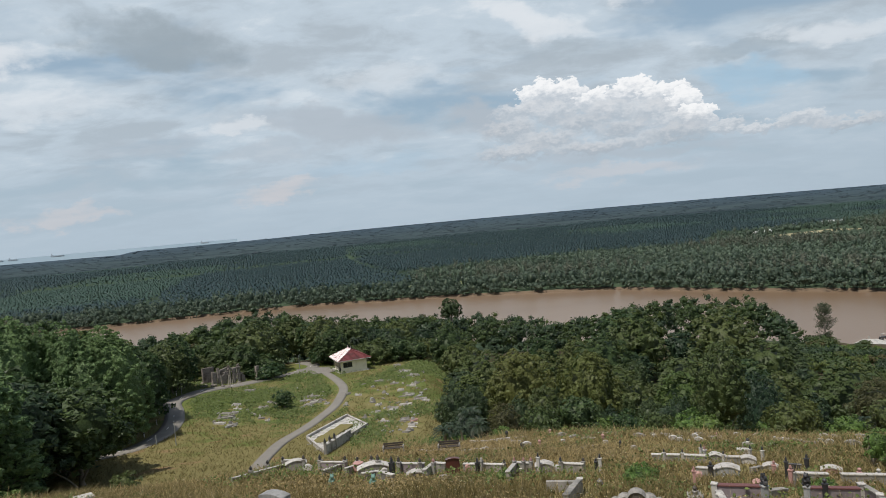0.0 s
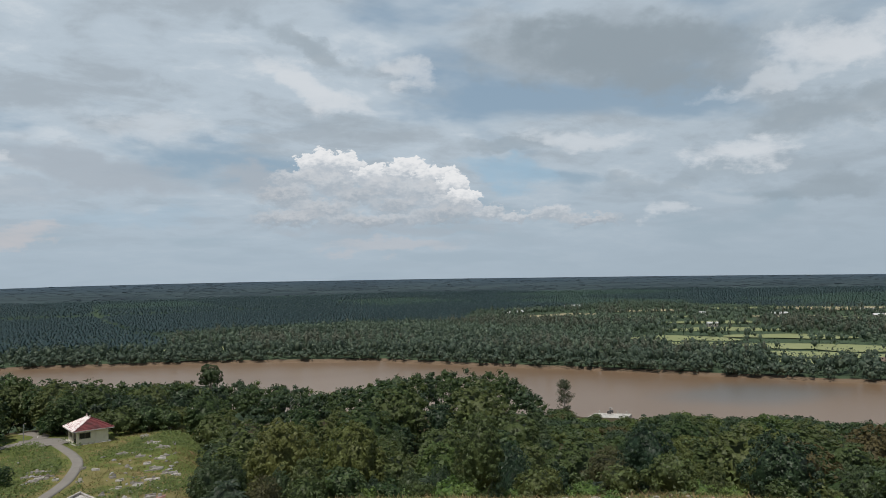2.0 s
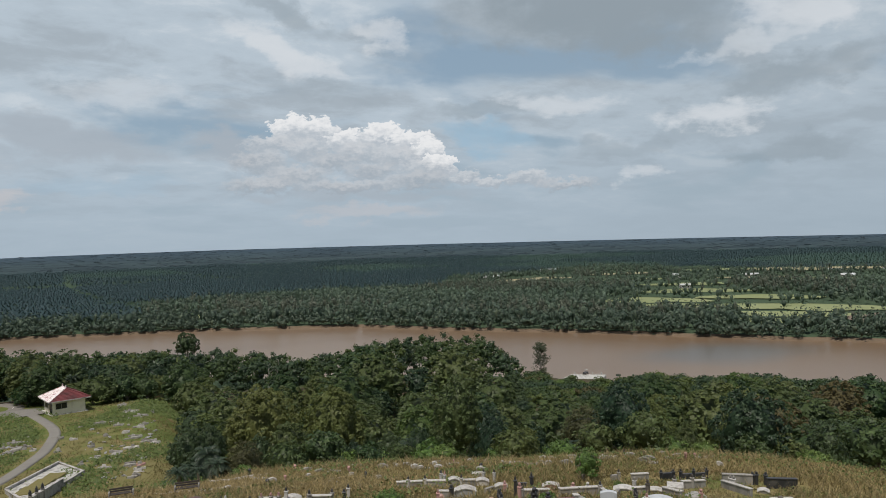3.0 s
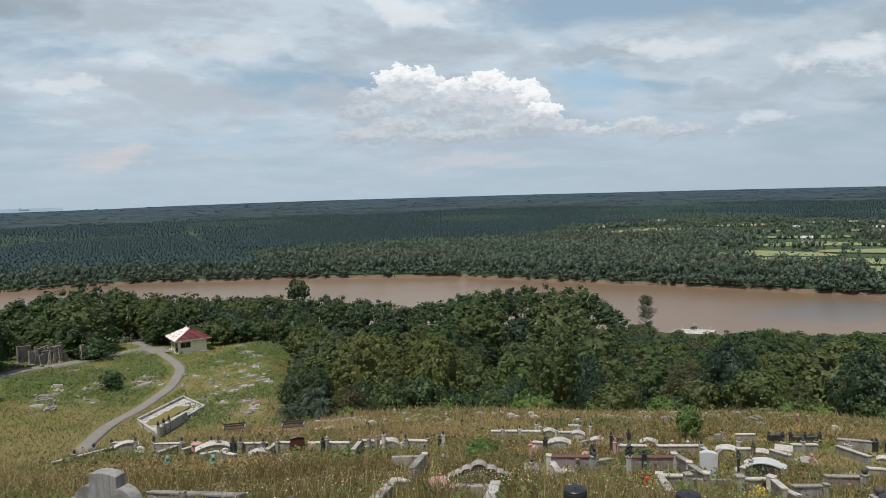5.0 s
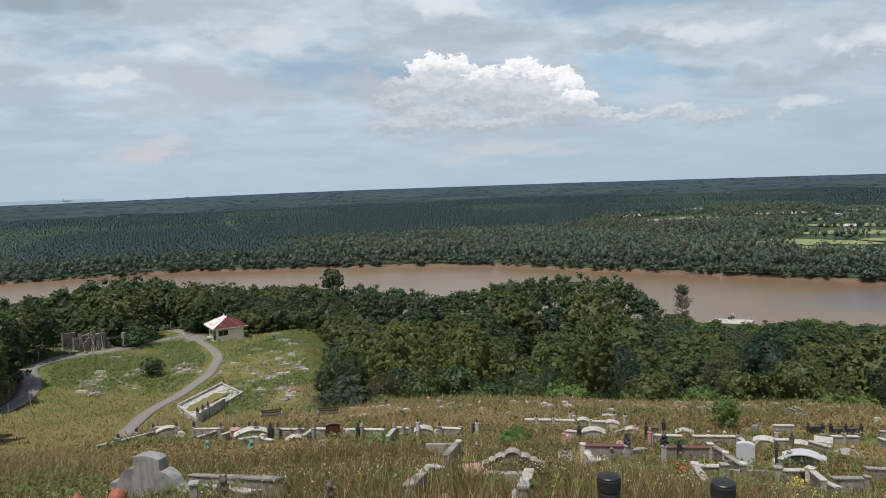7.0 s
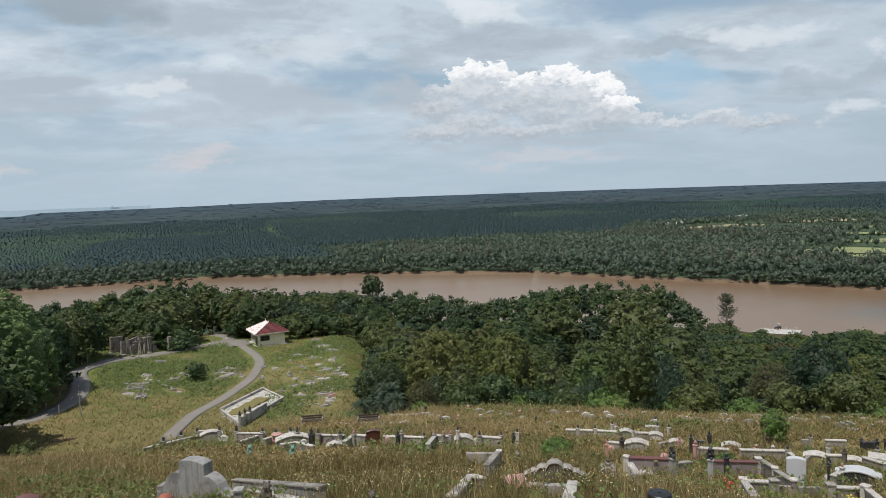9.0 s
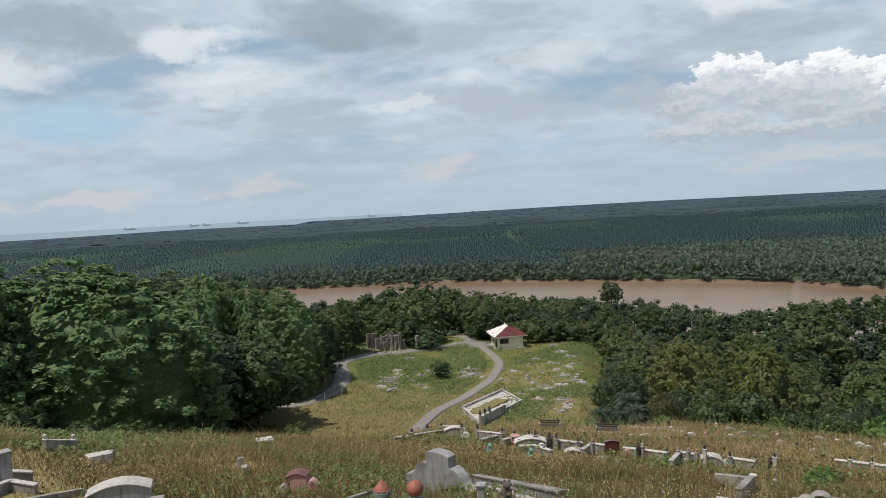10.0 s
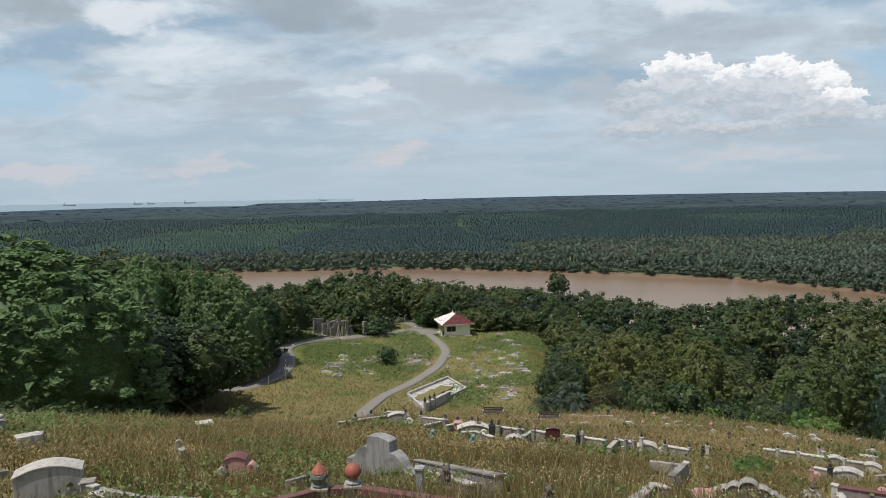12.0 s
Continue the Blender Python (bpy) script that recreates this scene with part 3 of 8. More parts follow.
def trunk_mesh(rng, height, crown_h, radius, girth, mat, limbs=6):
    V, F, base = [], [], 0
    clear = height - crown_h
    lean = rng.normal(0, 0.25, 2)
    pts = [(0, 0, -0.6), (lean[0] * 0.3, lean[1] * 0.3, clear * 0.5), (lean[0], lean[1], clear), (lean[0] * 1.5, lean[1] * 1.5, clear + crown_h * 0.6)]
    base = tube(V, F, base, pts, [girth * 1.25, girth, girth * 0.8, girth * 0.25], 7)
    for i in range(limbs):
        a = rng.uniform(0, 2 * np.pi)
        z = clear + crown_h * rng.uniform(-0.12, 0.3)
        out = radius * rng.uniform(0.5, 0.8)
        p0 = np.array([lean[0], lean[1], z])
        p2 = p0 + (np.cos(a) * out, np.sin(a) * out, crown_h * rng.uniform(0.15, 0.4))
        base = tube(V, F, base, [p0, p0 * 0.5 + p2 * 0.5 + (0, 0, 0.3), p2], [girth * 0.5, girth * 0.32, girth * 0.1], 5)
    return bake("trunk", V, F, mat)


def broad_tree(seed, height, radius, leaves, size, mat, label, bark=None, clear=0.3, lobes=16, flat=0.75, name="tree", tight=0.68):
    rng = np.random.default_rng(seed)
    ch = height * (1 - clear)
    t = thing(name, pose(0, 0, -500), label, "tree")
    part("trunk", trunk_mesh(rng, height, ch, radius, height * 0.018 + 0.05, bark or BARK), bark or BARK, t)
    V, F = crown_mesh("crown", rng, radius, ch, lobes, leaves, size, mat, flat, tight=tight)
    part("crown", bake("crown", [v + (0, 0, height - ch) for v in V], F, mat), mat, t)
    t["tall"] = height
    return t


def frond_set(rng, n, length, droop, mat, leaflets=18, rise=0.9, width=0.36):
    """Feathered palm fronds round a point."""
    V, F, base = [], [], 0
    for i in range(n):
        a = i * 2.4 + rng.uniform(-0.3, 0.3)
        el = rng.uniform(-0.25, 1.0) * rise
        L = length * rng.uniform(0.8, 1.1)
        s = np.linspace(0.0, 1, leaflets)
        out = L * (s * np.cos(el) * (1 - 0.12 * s))
        z = L * (s * np.sin(el) - droop * s ** 2)
        mid = np.stack([np.cos(a) * out, np.sin(a) * out, z], -1)
        side = np.array([-np.sin(a), np.cos(a), 0])
        fwd = np.gradient(mid, axis=0)
        fwd /= np.linalg.norm(fwd, axis=1)[:, None]
        w = L * width * 0.42 * np.sin(np.pi * np.clip(s * 0.86 + 0.1, 0, 1)) ** 0.7
        for sg in (-1, 1):
            p0 = mid[:-1]
            p1 = mid[:-1] + fwd[:-1] * L / leaflets * 0.75
            tip = mid[:-1] + (sg * side * w[:-1, None]) + fwd[:-1] * w[:-1, None] * 0.55 - np.array([0, 0, 0.45]) * w[:-1, None]
            m_ = len(p0)
            V.append(np.stack([p0, p1, tip], 1).reshape(-1, 3))
            q = base + np.arange(3 * m_).reshape(m_, 3)
            F.append(np.concatenate([q, q[:, 2:]], 1))
            base += 3 * m_
    return V, F


def palm_tree(seed, height, length, n, label, mat=None, leaflets=18, name="palm_tree"):
    rng = np.random.default_rng(seed)
    t = thing(name, pose(0, 0, -500), label, "palm")
    V, F, b = [], [], 0
    tube(V, F, 0, [(0, 0, -0.5), (0.1, 0, height * 0.5), (0, 0, height)], [0.32, 0.26, 0.30], 7)
    part("trunk", bake("trunk", V, F, BARK), BARK, t)
    V, F = frond_set(rng, n, length, 0.55, mat or FROND, leaflets)
    part("crown", bake("crown", [v + (0, 0, height) for v in V], F, mat or FROND), mat or FROND, t)
    t["tall"] = height + length * 0.6
    return t


NEAR_KINDS = [
    broad_tree(1, 12, 4.6, 9400, 0.28, LEAF, "dense green broadleaf tree on the forest edge", clear=0.04, lobes=62),
    broad_tree(2, 13, 5.2, 10400, 0.28, LEAF_DARK, "dark green broadleaf tree with a billowing crown", clear=0.04, lobes=70),
    broad_tree(3, 11, 4.4, 9400, 0.26, LEAF_YELLOW, "yellow-green broadleaf tree in the forest", clear=0.05, lobes=66),
    broad_tree(4, 12, 4.8, 9400, 0.25, LEAF_RUST, "broadleaf tree with a rusty brown tinged crown", clear=0.05, lobes=80),
    broad_tree(5, 14, 4.2, 9400, 0.28, LEAF, "tall green broadleaf tree with uneven crown", clear=0.04, lobes=56),
    broad_tree(6, 12, 5.0, 9000, 0.31, LEAF_DARK, "dark large-leaved forest tree", clear=0.04, lobes=48),
    palm_tree(7, 4.5, 3.0, 38, "dark feathery palm in the forest"),
    palm_tree(8, 5.5, 2.7, 34, "dark feathery palm in the forest"),
]
BACK_KINDS = [
    broad_tree(11, 13, 5.0, 3100, 0.48, LEAF, "green broadleaf tree of the river forest", clear=0.04, lobes=44),
    broad_tree(12, 14, 5.4, 3300, 0.50, LEAF_DARK, "dark green tree of the river forest", clear=0.04, lobes=47),
    broad_tree(13, 12, 5.0, 2900, 0.50, LEAF_YELLOW, "light yellow-green tree of the river forest", clear=0.05, lobes=44),
    broad_tree(14, 14, 4.6, 2900, 0.52, LEAF, "green tree of the river forest with loose crown", clear=0.05, lobes=34),
    broad_tree(15, 13, 5.0, 2900, 0.48, LEAF_RUST, "brownish green tree of the river forest", clear=0.05, lobes=51),
    palm_tree(16, 7.0, 4.4, 22, "dark palm among the river forest", leaflets=14),
]
WEST_KINDS = [
    broad_tree(21, 18, 5.0, 20000, 0.26, LEAF_WEST, "tall green tree with leaves hanging to the ground", BARK_PALE, 0.0, 130, 0.8, tight=0.80),
    broad_tree(22, 17, 4.6, 19000, 0.255, LEAF_WEST, "tall dark green tree with leafy lobes", BARK_PALE, 0.0, 120, 0.8, tight=0.80),
    broad_tree(23, 18, 4.4, 18000, 0.25, LEAF_WEST, "tall slender green tree with pale trunk", BARK_PALE, 0.03, 110, 0.85, tight=0.80),
]
BUSH_KINDS = [
    broad_tree(31, 3.0, 2.2, 1000, 0.28, LEAF_BUSH, "bright green leafy bush on the forest edge", clear=0.05, lobes=12, name="bush"),
    broad_tree(32, 2.4, 2.4, 1000, 0.27, LEAF_BUSH, "bright green scrub at the edge of the grass", clear=0.05, lobes=12, name="bush"),
    broad_tree(33, 3.4, 2.0, 1000, 0.27, LEAF, "green leafy shrub on the forest edge", clear=0.08, lobes=12, name="bush"),
]
for t in BUSH_KINDS:
    t["category"] = "bush"
used = set()


def plant(kind, x, y, tall, wide=None, turn=0.0, group=""):
    """Sets a tree of the kind on the land, scaled to the height."""
    k = tall / kind["tall"]
    kw = k if wide is None else wide
    m = Matrix.Translation(at(x, y, -0.1)) @ pose(0, 0, 0, 0, 0, turn) @ Matrix.Diagonal((kw, kw, k, 1))
    if kind.name in used:
        ob = copy_thing(kind, m)
    else:
        used.add(kind.name)
        kind.matrix_basis = m
        ob = kind
    if group:
        ob["group"] = group
    return ob


# skyline of the near woods: bearing to the west, and the angle of its treetops
SKY_AZ = np.array([-60, -51, -47, -43, -40.6, -36.7, -34.4, -33.2, -26.6, -25.8, -25, -22.8, -18.4, -14.8, -9.7, -5.6, -3.5, -1.2, -0.2, 0.8, 3.2, 8.1, 10.5, 12.7, 14.9, 18.2, 21.5, 23.9, 27, 28.1, 30.3, 32.6, 38, 41.7, 44.9, 46, 48, 60])
SKY_EL = np.array([-10.2, -10, -10.5, -10.1, -10.8, -10.5, -10.8, -12.4, -12.4, -10.0, -8.4, -7.2, -7.1, -7.5, -8.6, -7.6, -7.5, -7.5, -7.6, -7.5, -7.2, -6.9, -6.7, -6.0, -5.4, -5.8, -6.5, -6.6, -5.6, -4.6, -3.1, -2.2, -2.2, -2.3, -2.5, -1.4, -0.7, 0.0])


def roof_of_woods(x, y):
    az = float(bearing(x, y))
    return EYE + math.hypot(x, y) * math.tan(radians(float(np.interp(az, SKY_AZ, SKY_EL)))) - float(land(x, y))


def scatter(rng, tries, gap, inside, az0, az1, r0, r1):
    """Points in a sector, no two closer than gap(r)."""
    got = []
    for _ in range(tries):
        az, r = radians(rng.uniform(az0, az1)), math.sqrt(rng.uniform(r0 * r0, r1 * r1))
        x, y = -r * math.sin(az), r * math.cos(az)
        if not inside(x, y, r, math.degrees(az)):
            continue
        g = gap(r)
        if all((x - p) ** 2 + (y - q) ** 2 > g * g for p, q in got):
            got.append((x, y))
    return got


def off_road(x, y, d):
    return all((x - p) ** 2 + (y - q) ** 2 > d * d for line in (ROAD_LOOP, ROAD_DOWN) for p, q in line)


def on_near_side(x, y, d=5):
    return y < float(np.interp(x, NEAR_BANK[:, 0], NEAR_BANK[:, 1])) - d


def forest(x, y, r, az):
    """The woods between the graves, the pavilion and the river."""
    edge = 60 + 2.5 * math.sin(az * 0.4) + (8 if az > -6 else 0)
    if az > -1.6 + (r - 75) * 0.025:
        edge = 160 if az < 10.5 else 178
    if az > 15.5:
        edge = 999 if r < 182 else 0
    if r < 76 and -5.6 < az < 3:
        return False
    jetty = (x - 139) ** 2 + (y - 216) ** 2 < 13 ** 2 or (-33.2 < az < -28.0 and r > 228)
    return r > edge and on_near_side(x, y) and not jetty


rng = np.random.default_rng(5)
spots = scatter(rng, 9000, lambda r: 6.4 if r < 120 else 7.0, forest, -60, 30, 57, 320)
behind = []          # trees too many to tell apart
for i, (x, y) in enumerate(sorted(spots, key=lambda p: math.hypot(*p))):
    r = math.hypot(x, y)
    roof = roof_of_woods(x, y)
    natural = 5.6 + 6.8 * rng.random() if r < 84 else 8.5 + 7.0 * rng.random()
    if r > 170:
        natural = roof * 1.12 - rng.uniform(0, 0.012) * r
    tall = max(2.2, min(natural, roof * (1.12 if x < -4 else 1.02), 19))
    if i >= 190:
        behind.append((x, y, tall))
        continue
    kinds, odds = (NEAR_KINDS, [5, 5.5, 3.2, 2.0, 4.5, 4.5, 1.3, 1.3]) if r < 102 else (BACK_KINDS, [6, 7, 1.5, 4, 0.5, 0.0])
    kind = kinds[rng.choice(len(kinds), p=np.array(odds) / sum(odds))]
    if kind["category"] == "palm":
        tall = min(tall, rng.uniform(4.2, 6.0))
    k = tall / kind["tall"]
    plant(kind, x, y, tall, max(k, 0.5) * (rng.uniform(0.70, 0.98) if r < 102 else rng.uniform(0.95, 1.2)), rng.uniform(0, 360), "trees of the river forest")


ROAD_R = np.array([88, 97, 108, 117, 125, 132, 139, 146, 153, 159, 168, 178, 200.0])
ROAD_BEARING = np.array([26, 25, 22.5, 21.6, 21.7, 20.6, 18.6, 16.1, 13.5, 11.5, 11.1, 12, 13.0])


def west_woods(x, y, r, az):
    edge = 62 + max(0, 22 - (az - 27) * 1.3)
    side = az > 27.5 if r < 94 else az > float(np.interp(r, ROAD_R, ROAD_BEARING)) + 300 / r - 0.8
    ruin = (x + 41.5) ** 2 + (y - 139) ** 2 < 8.0 ** 2
    return r > edge and side and not ruin and off_road(x, y, 4.2) and on_near_side(x, y)


for x, y in scatter(rng, 3500, lambda r: 5.0 if r < 110 else 6.4, west_woods, 15, 62, 58, 200):
    r = math.hypot(x, y)
    roof = roof_of_woods(x, y)
    tall = max(5, min(roof * 0.94 - rng.uniform(0, 0.016) * r, 20))
    if r > 165:
        behind.append((x, y, tall))
        continue
    kind = WEST_KINDS[rng.integers(3)] if r < 76 else BACK_KINDS[(0, 1, 1, 3)[int(rng.integers(4))]]
    plant(kind, x, y, tall, max(tall / kind["tall"], 0.7) * rng.uniform(1.05, 1.3), rng.uniform(0, 360), "trees of the western wood")


for k in range(1, 10):
    for s_, out in ((0.15, 3.9), (0.6, 4.6)):
        (x0, y0), (x1, y1) = ROAD_LOOP[k], ROAD_LOOP[k + 1]
        ln = math.hypot(x1 - x0, y1 - y0)
        x, y = x0 + (x1 - x0) * s_ - (y1 - y0) / ln * out, y0 + (y1 - y0) * s_ + (x1 - x0) / ln * out
        if (x + 41.5) ** 2 + (y - 139) ** 2 > 8.5 ** 2:
            tall = max(6, min(roof_of_woods(x, y) * 0.98, 17))
            kind = WEST_KINDS[(k + int(out)) % 3] if k < 4 else BACK_KINDS[(0, 1, 3)[k % 3]]
            plant(kind, x, y, tall, 0.72, k * 67 + out * 31, "trees of the western wood")


# the corner of the forest over the valley: dark palms, and a rust-tinged crown beside them
for az_, r, kind, tall, wide in ((0.9, 65, 6, 4.4, 0.75), (-0.5, 64, 7, 5.0, 0.75), (-1.9, 65, 6, 4.6, 0.75), (0.2, 69, 7, 7.0, 0.9), (-1.3, 69, 6, 7.2, 0.9), (-0.5, 71, 1, 8.5, 0.55), (-3.9, 69, 3, 8.0, 0.66), (-1.0, 77, 1, 10.0, 0.8), (0.0, 84, 5, 10.5, 0.8), (-30.0, 66, 7, 6.0, 1.0), (-20.5, 70, 6, 6.6, 1.0)):
    plant(NEAR_KINDS[kind], -r * math.sin(radians(az_)), r * math.cos(radians(az_)), tall, wide, az_ * 37 % 360, "trees of the river forest")


for az_, r, kind, tall in ((10.9, 183, 1, 12.5), (12.2, 185, 0, 13.0), (13.4, 184, 1, 13.5), (14.5, 182, 3, 14.0), (13.0, 190, 0, 13.0), (15.2, 176, 1, 12.5)):
    plant(BACK_KINDS[kind], -r * math.sin(radians(az_)), r * math.cos(radians(az_)), tall, 1.0, az_ * 91 % 360, "trees of the western wood")


def scrub(x, y, r, az):
    edge = 60 + 2.5 * math.sin(az * 0.4) + (8 if az > -6 else 0)
    return edge - 3.5 < r < edge + 2.5 and az < 1.5


def thicket(x, y, r, az):
    return 154 < r < 164 and 2.0 < az < 6.2 or 163 < r < 172 and 5 < az < 11 or 160 < r < 178 and 14 < az < 19 or 150 < r < 160 and 14.6 < az < 17.5


for x, y in scatter(rng, 900, lambda r: 3.0, thicket, 1, 20, 150, 180):
    plant(BUSH_KINDS[2], x, y, rng.uniform(2.5, 4.5), rng.uniform(1.0, 1.4), rng.uniform(0, 360), "thicket behind the pavilion")
for x, y in scatter(rng, 900, lambda r: 3.4, scrub, -60, 2, 54, 80):
    kind = BUSH_KINDS[rng.integers(3)]
    plant(kind, x, y, rng.uniform(1.2, 2.9), None, rng.uniform(0, 360), "scrub along the forest edge")



def joined_woods(rng, trees, mat, label):
    """Crowns of many lobes in one mesh."""
    V, F, base = [], [], 0
    bv, bf = BALL1
    for x, y, tall in trees:
        wide = 5.0 * rng.uniform(0.85, 1.15)
        ground_z = float(land(x, y))
        for q in range(11):
            u = rng.normal(0, 1, 3)
            u[2] = abs(u[2]) * 1.1 - 0.45
            u /= np.linalg.norm(u)
            rad = rng.uniform(0.22, 0.38) * wide
            c = np.array([x, y, ground_z + tall * 0.52]) + u * rng.uniform(0.5, 0.95) * ((wide - rad) * 1.1, (wide - rad) * 1.1, tall * 0.48 - rad * 0.7)
            V.append(c + bv * (1 + rng.normal(0, 0.15, (len(bv), 1))) * rad * (0.55, 0.55, 0.45))
            tri = bf + base
            F.append(np.concatenate([tri, tri[:, 2:3]], 1))
            base += len(bv)
            d = rng.normal(0, 1, (30, 3)) + (0, 0, 0.45)
            d /= np.linalg.norm(d, axis=1)[:, None]
            v, f = leaf_tris(rng, c + d * rad * rng.uniform(0.6, 1.12, (30, 1)) * (1, 1, 0.8), d + (0, 0, 0.35), 0.66, 0.5)
            V.append(v), F.append(f + base)
            base += len(v)
    stuff("river_woods", V, F, mat, label, "woodland")


def stuff(name, V, F, mat, label, category):
    return tagged(part(name, bake(name, V, F, mat), mat), label, category, kind="stuff")


pick = rng.random(len(behind))
for lo, hi, mat, label in ((0, 0.44, LEAF, "green trees crowding down to the river"), (0.44, 0.88, LEAF_DARK, "dark green trees crowding down to the river"), (0.88, 0.975, LEAF_YELLOW, "yellow-green trees scattered in the river woods"), (0.975, 1.01, LEAF_RUST, "brownish trees scattered in the river woods")):
    joined_woods(rng, [t for t, p in zip(behind, pick) if lo <= p < hi], mat, label)

# ------------------------------------------------------------------ the plain beyond the river


def beyond(x, y, d):
    return y > np.interp(x, FAR_BANK[:, 0], FAR_BANK[:, 1]) + d


OPEN_FIELDS = [  # east, north, half length, half width, turn, material
    (6, 580, 34, 12, 0, FAIRWAY), (-26, 584, 18, 8, 8, FAIRWAY), (352, 472, 46, 19, -42, FAIRWAY), (440, 525, 55, 18, -30, FAIRWAY),
    (335, 428, 34, 11, -45, FAIRWAY), (374, 390, 38, 15, -45, FAIRWAY), (322, 318, 24, 9, -50, FAIRWAY), (356, 336, 38, 14, -45, FAIRWAY),
    (404, 352, 40, 18, -45, FAIRWAY), (388, 282, 40, 24, -50, PLOUGHED), (430, 440, 52, 16, -40, FAIRWAY), (482, 600, 60, 15, -25, FAIRWAY),
    (482, 704, 60, 16, -20, FAIRWAY), (608, 631, 44, 14, -30, DRY_FIELD), (800, 712, 120, 36, -40, DRY_FIELD), (640, 560, 60, 16, -40, FAIRWAY),
    (366, 746, 46, 15, 0, DRY_FIELD), (420, 800, 64, 20, 5, DRY_FIELD), (560, 820, 50, 18, -10, DRY_FIELD), (700, 800, 70, 18, -20, FAIRWAY),
]


OPEN_FIELDS = [(fx, fy, a_, b_ * 1.5, turn, mat) for fx, fy, a_, b_, turn, mat in OPEN_FIELDS]


def in_field(x, y, grow=0.0):
    hit = np.zeros(np.shape(x), bool)
    for fx, fy, a_, b_, turn, _ in OPEN_FIELDS:
        c, s = math.cos(radians(turn)), math.sin(radians(turn))
        a_, b_ = a_ * 0.85, b_ * 0.8
        u, v = (x - fx) * c + (y - fy) * s, -(x - fx) * s + (y - fy) * c
        hit |= (u / (a_ + grow)) ** 2 + (v / (b_ + grow)) ** 2 < 1
    return hit


for i, (fx, fy, a_, b_, turn, mat) in enumerate(OPEN_FIELDS):
    bm = bmesh.new()
    ring = []
    for k in range(28):
        an = k * 2 * math.pi / 28
        q = 1 + 0.14 * math.sin(an * 3 + i) + 0.08 * math.sin(an * 5 + 2 * i)
        ring.append(bm.verts.new((math.cos(an) * a_ * q * 0.9, math.sin(an) * b_ * q * 0.85, 0)))
    bm.faces.new(ring)
    kind = {FAIRWAY: "mown grass fairway among trees", PLOUGHED: "bare brown lot by the river"}.get(mat, "dry grassy clearing on the river plain")
    tagged(part("field", bm, mat, m=pose(fx, fy, 1.9 + 0.05 * i, 0, 0, turn)), kind, "field", kind="structure")


def sector(rng, n, r0, r1, az0=-58, az1=55):
    az, r = np.radians(rng.uniform(az0, az1, n)), np.sqrt(rng.uniform(r0 * r0, r1 * r1, n))
    return -r * np.sin(az), r * np.cos(az)


def clumps(rng, x, y, wide, tall, cards, size, spread=0.6):
    """Many small crowns: a rough core each, clad with leaf cards."""
    bv, bf = BALL1
    bv = np.where(bv[:, 2:] < -0.3, bv * (0.7, 0.7, 1), bv)
    n = len(x)
    z = land(x, y)
    c = np.stack([x, y, z + tall * (0.55 if cards else 0.0)], -1)
    j = 1 + rng.normal(0, 0.13, (n, len(bv), 1))
    V = c[:, None] + bv[None] * j * np.stack([wide, wide, tall * 0.5], -1)[:, None] * (0.55 if cards else 0.9)
    F = (np.arange(n) * len(bv))[:, None, None] + bf[None]
    F = F.reshape(-1, 3)
    F = np.concatenate([F, F[:, 2:]], 1)
    outV, outF = [V.reshape(-1, 3)], [F]
    if cards:
        d = rng.normal(0, 1, (n, cards, 3))
        d[..., 2] = d[..., 2] * 0.9 + 0.35
        d /= np.linalg.norm(d, axis=2)[..., None]
        p = c[:, None] + d * np.stack([wide, wide, tall * 0.5], -1)[:, None] * rng.uniform(0.55, 1.12, (n, cards, 1))
        v, f = leaf_tris(rng, p.reshape(-1, 3), d.reshape(-1, 3) + (0, 0, 0.3), size, spread)
        outV.append(v), outF.append(f + len(outV[0]))
    return outV, outF


rng = np.random.default_rng(9)
# mangrove fringe along the far bank
s = rng.uniform(0, 1, 1500)
fx = np.interp(s, np.linspace(0, 1, 60), np.interp(np.linspace(0, 1, 60), [0, 1], [-420, 420]))
wob = waves(fx, np.interp(fx, FAR_BANK[:, 0], FAR_BANK[:, 1]), 9, 3) * 2.0 + waves(fx, np.interp(fx, FAR_BANK[:, 0], FAR_BANK[:, 1]), 31, 4) * 3.0
fy = np.interp(fx, FAR_BANK[:, 0], FAR_BANK[:, 1]) + wob + np.where(rng.random(1500) < 0.35, rng.uniform(0.5, 7, 1500), rng.uniform(5, 42, 1500))
ok = ~in_field(fx, fy)
fx, fy = fx[ok], fy[ok]
near_row = fy - np.interp(fx, FAR_BANK[:, 0], FAR_BANK[:, 1]) - wob[ok] < 9
V, F = clumps(rng, fx, fy, rng.uniform(2.0, 4.6, len(fx)), np.where(near_row, rng.uniform(5, 8, len(fx)), rng.uniform(7, 14, len(fx))), 44, 1.1)
stuff("mangrove_fringe", V, F, WOODS_HAZED, "dense dark mangrove trees along the far bank", "mangrove")
# mixed woods behind it, mostly to the east
x, y = (np.concatenate(q) for q in zip(sector(rng, 9500, 400, 800, -58, 4), sector(rng, 3200, 800, 1180, -58, -21)))
az = bearing(x, y)
r = np.hypot(x, y)
woods = beyond(x, y, 30) & (~in_field(x, y, 3) | (rng.random(len(x)) < 0.07))
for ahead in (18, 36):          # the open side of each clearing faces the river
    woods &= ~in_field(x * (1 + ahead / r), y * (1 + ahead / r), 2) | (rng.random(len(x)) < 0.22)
r = np.hypot(x, y)
golf = (az < -28) & (r > 400) & (r < 1000)
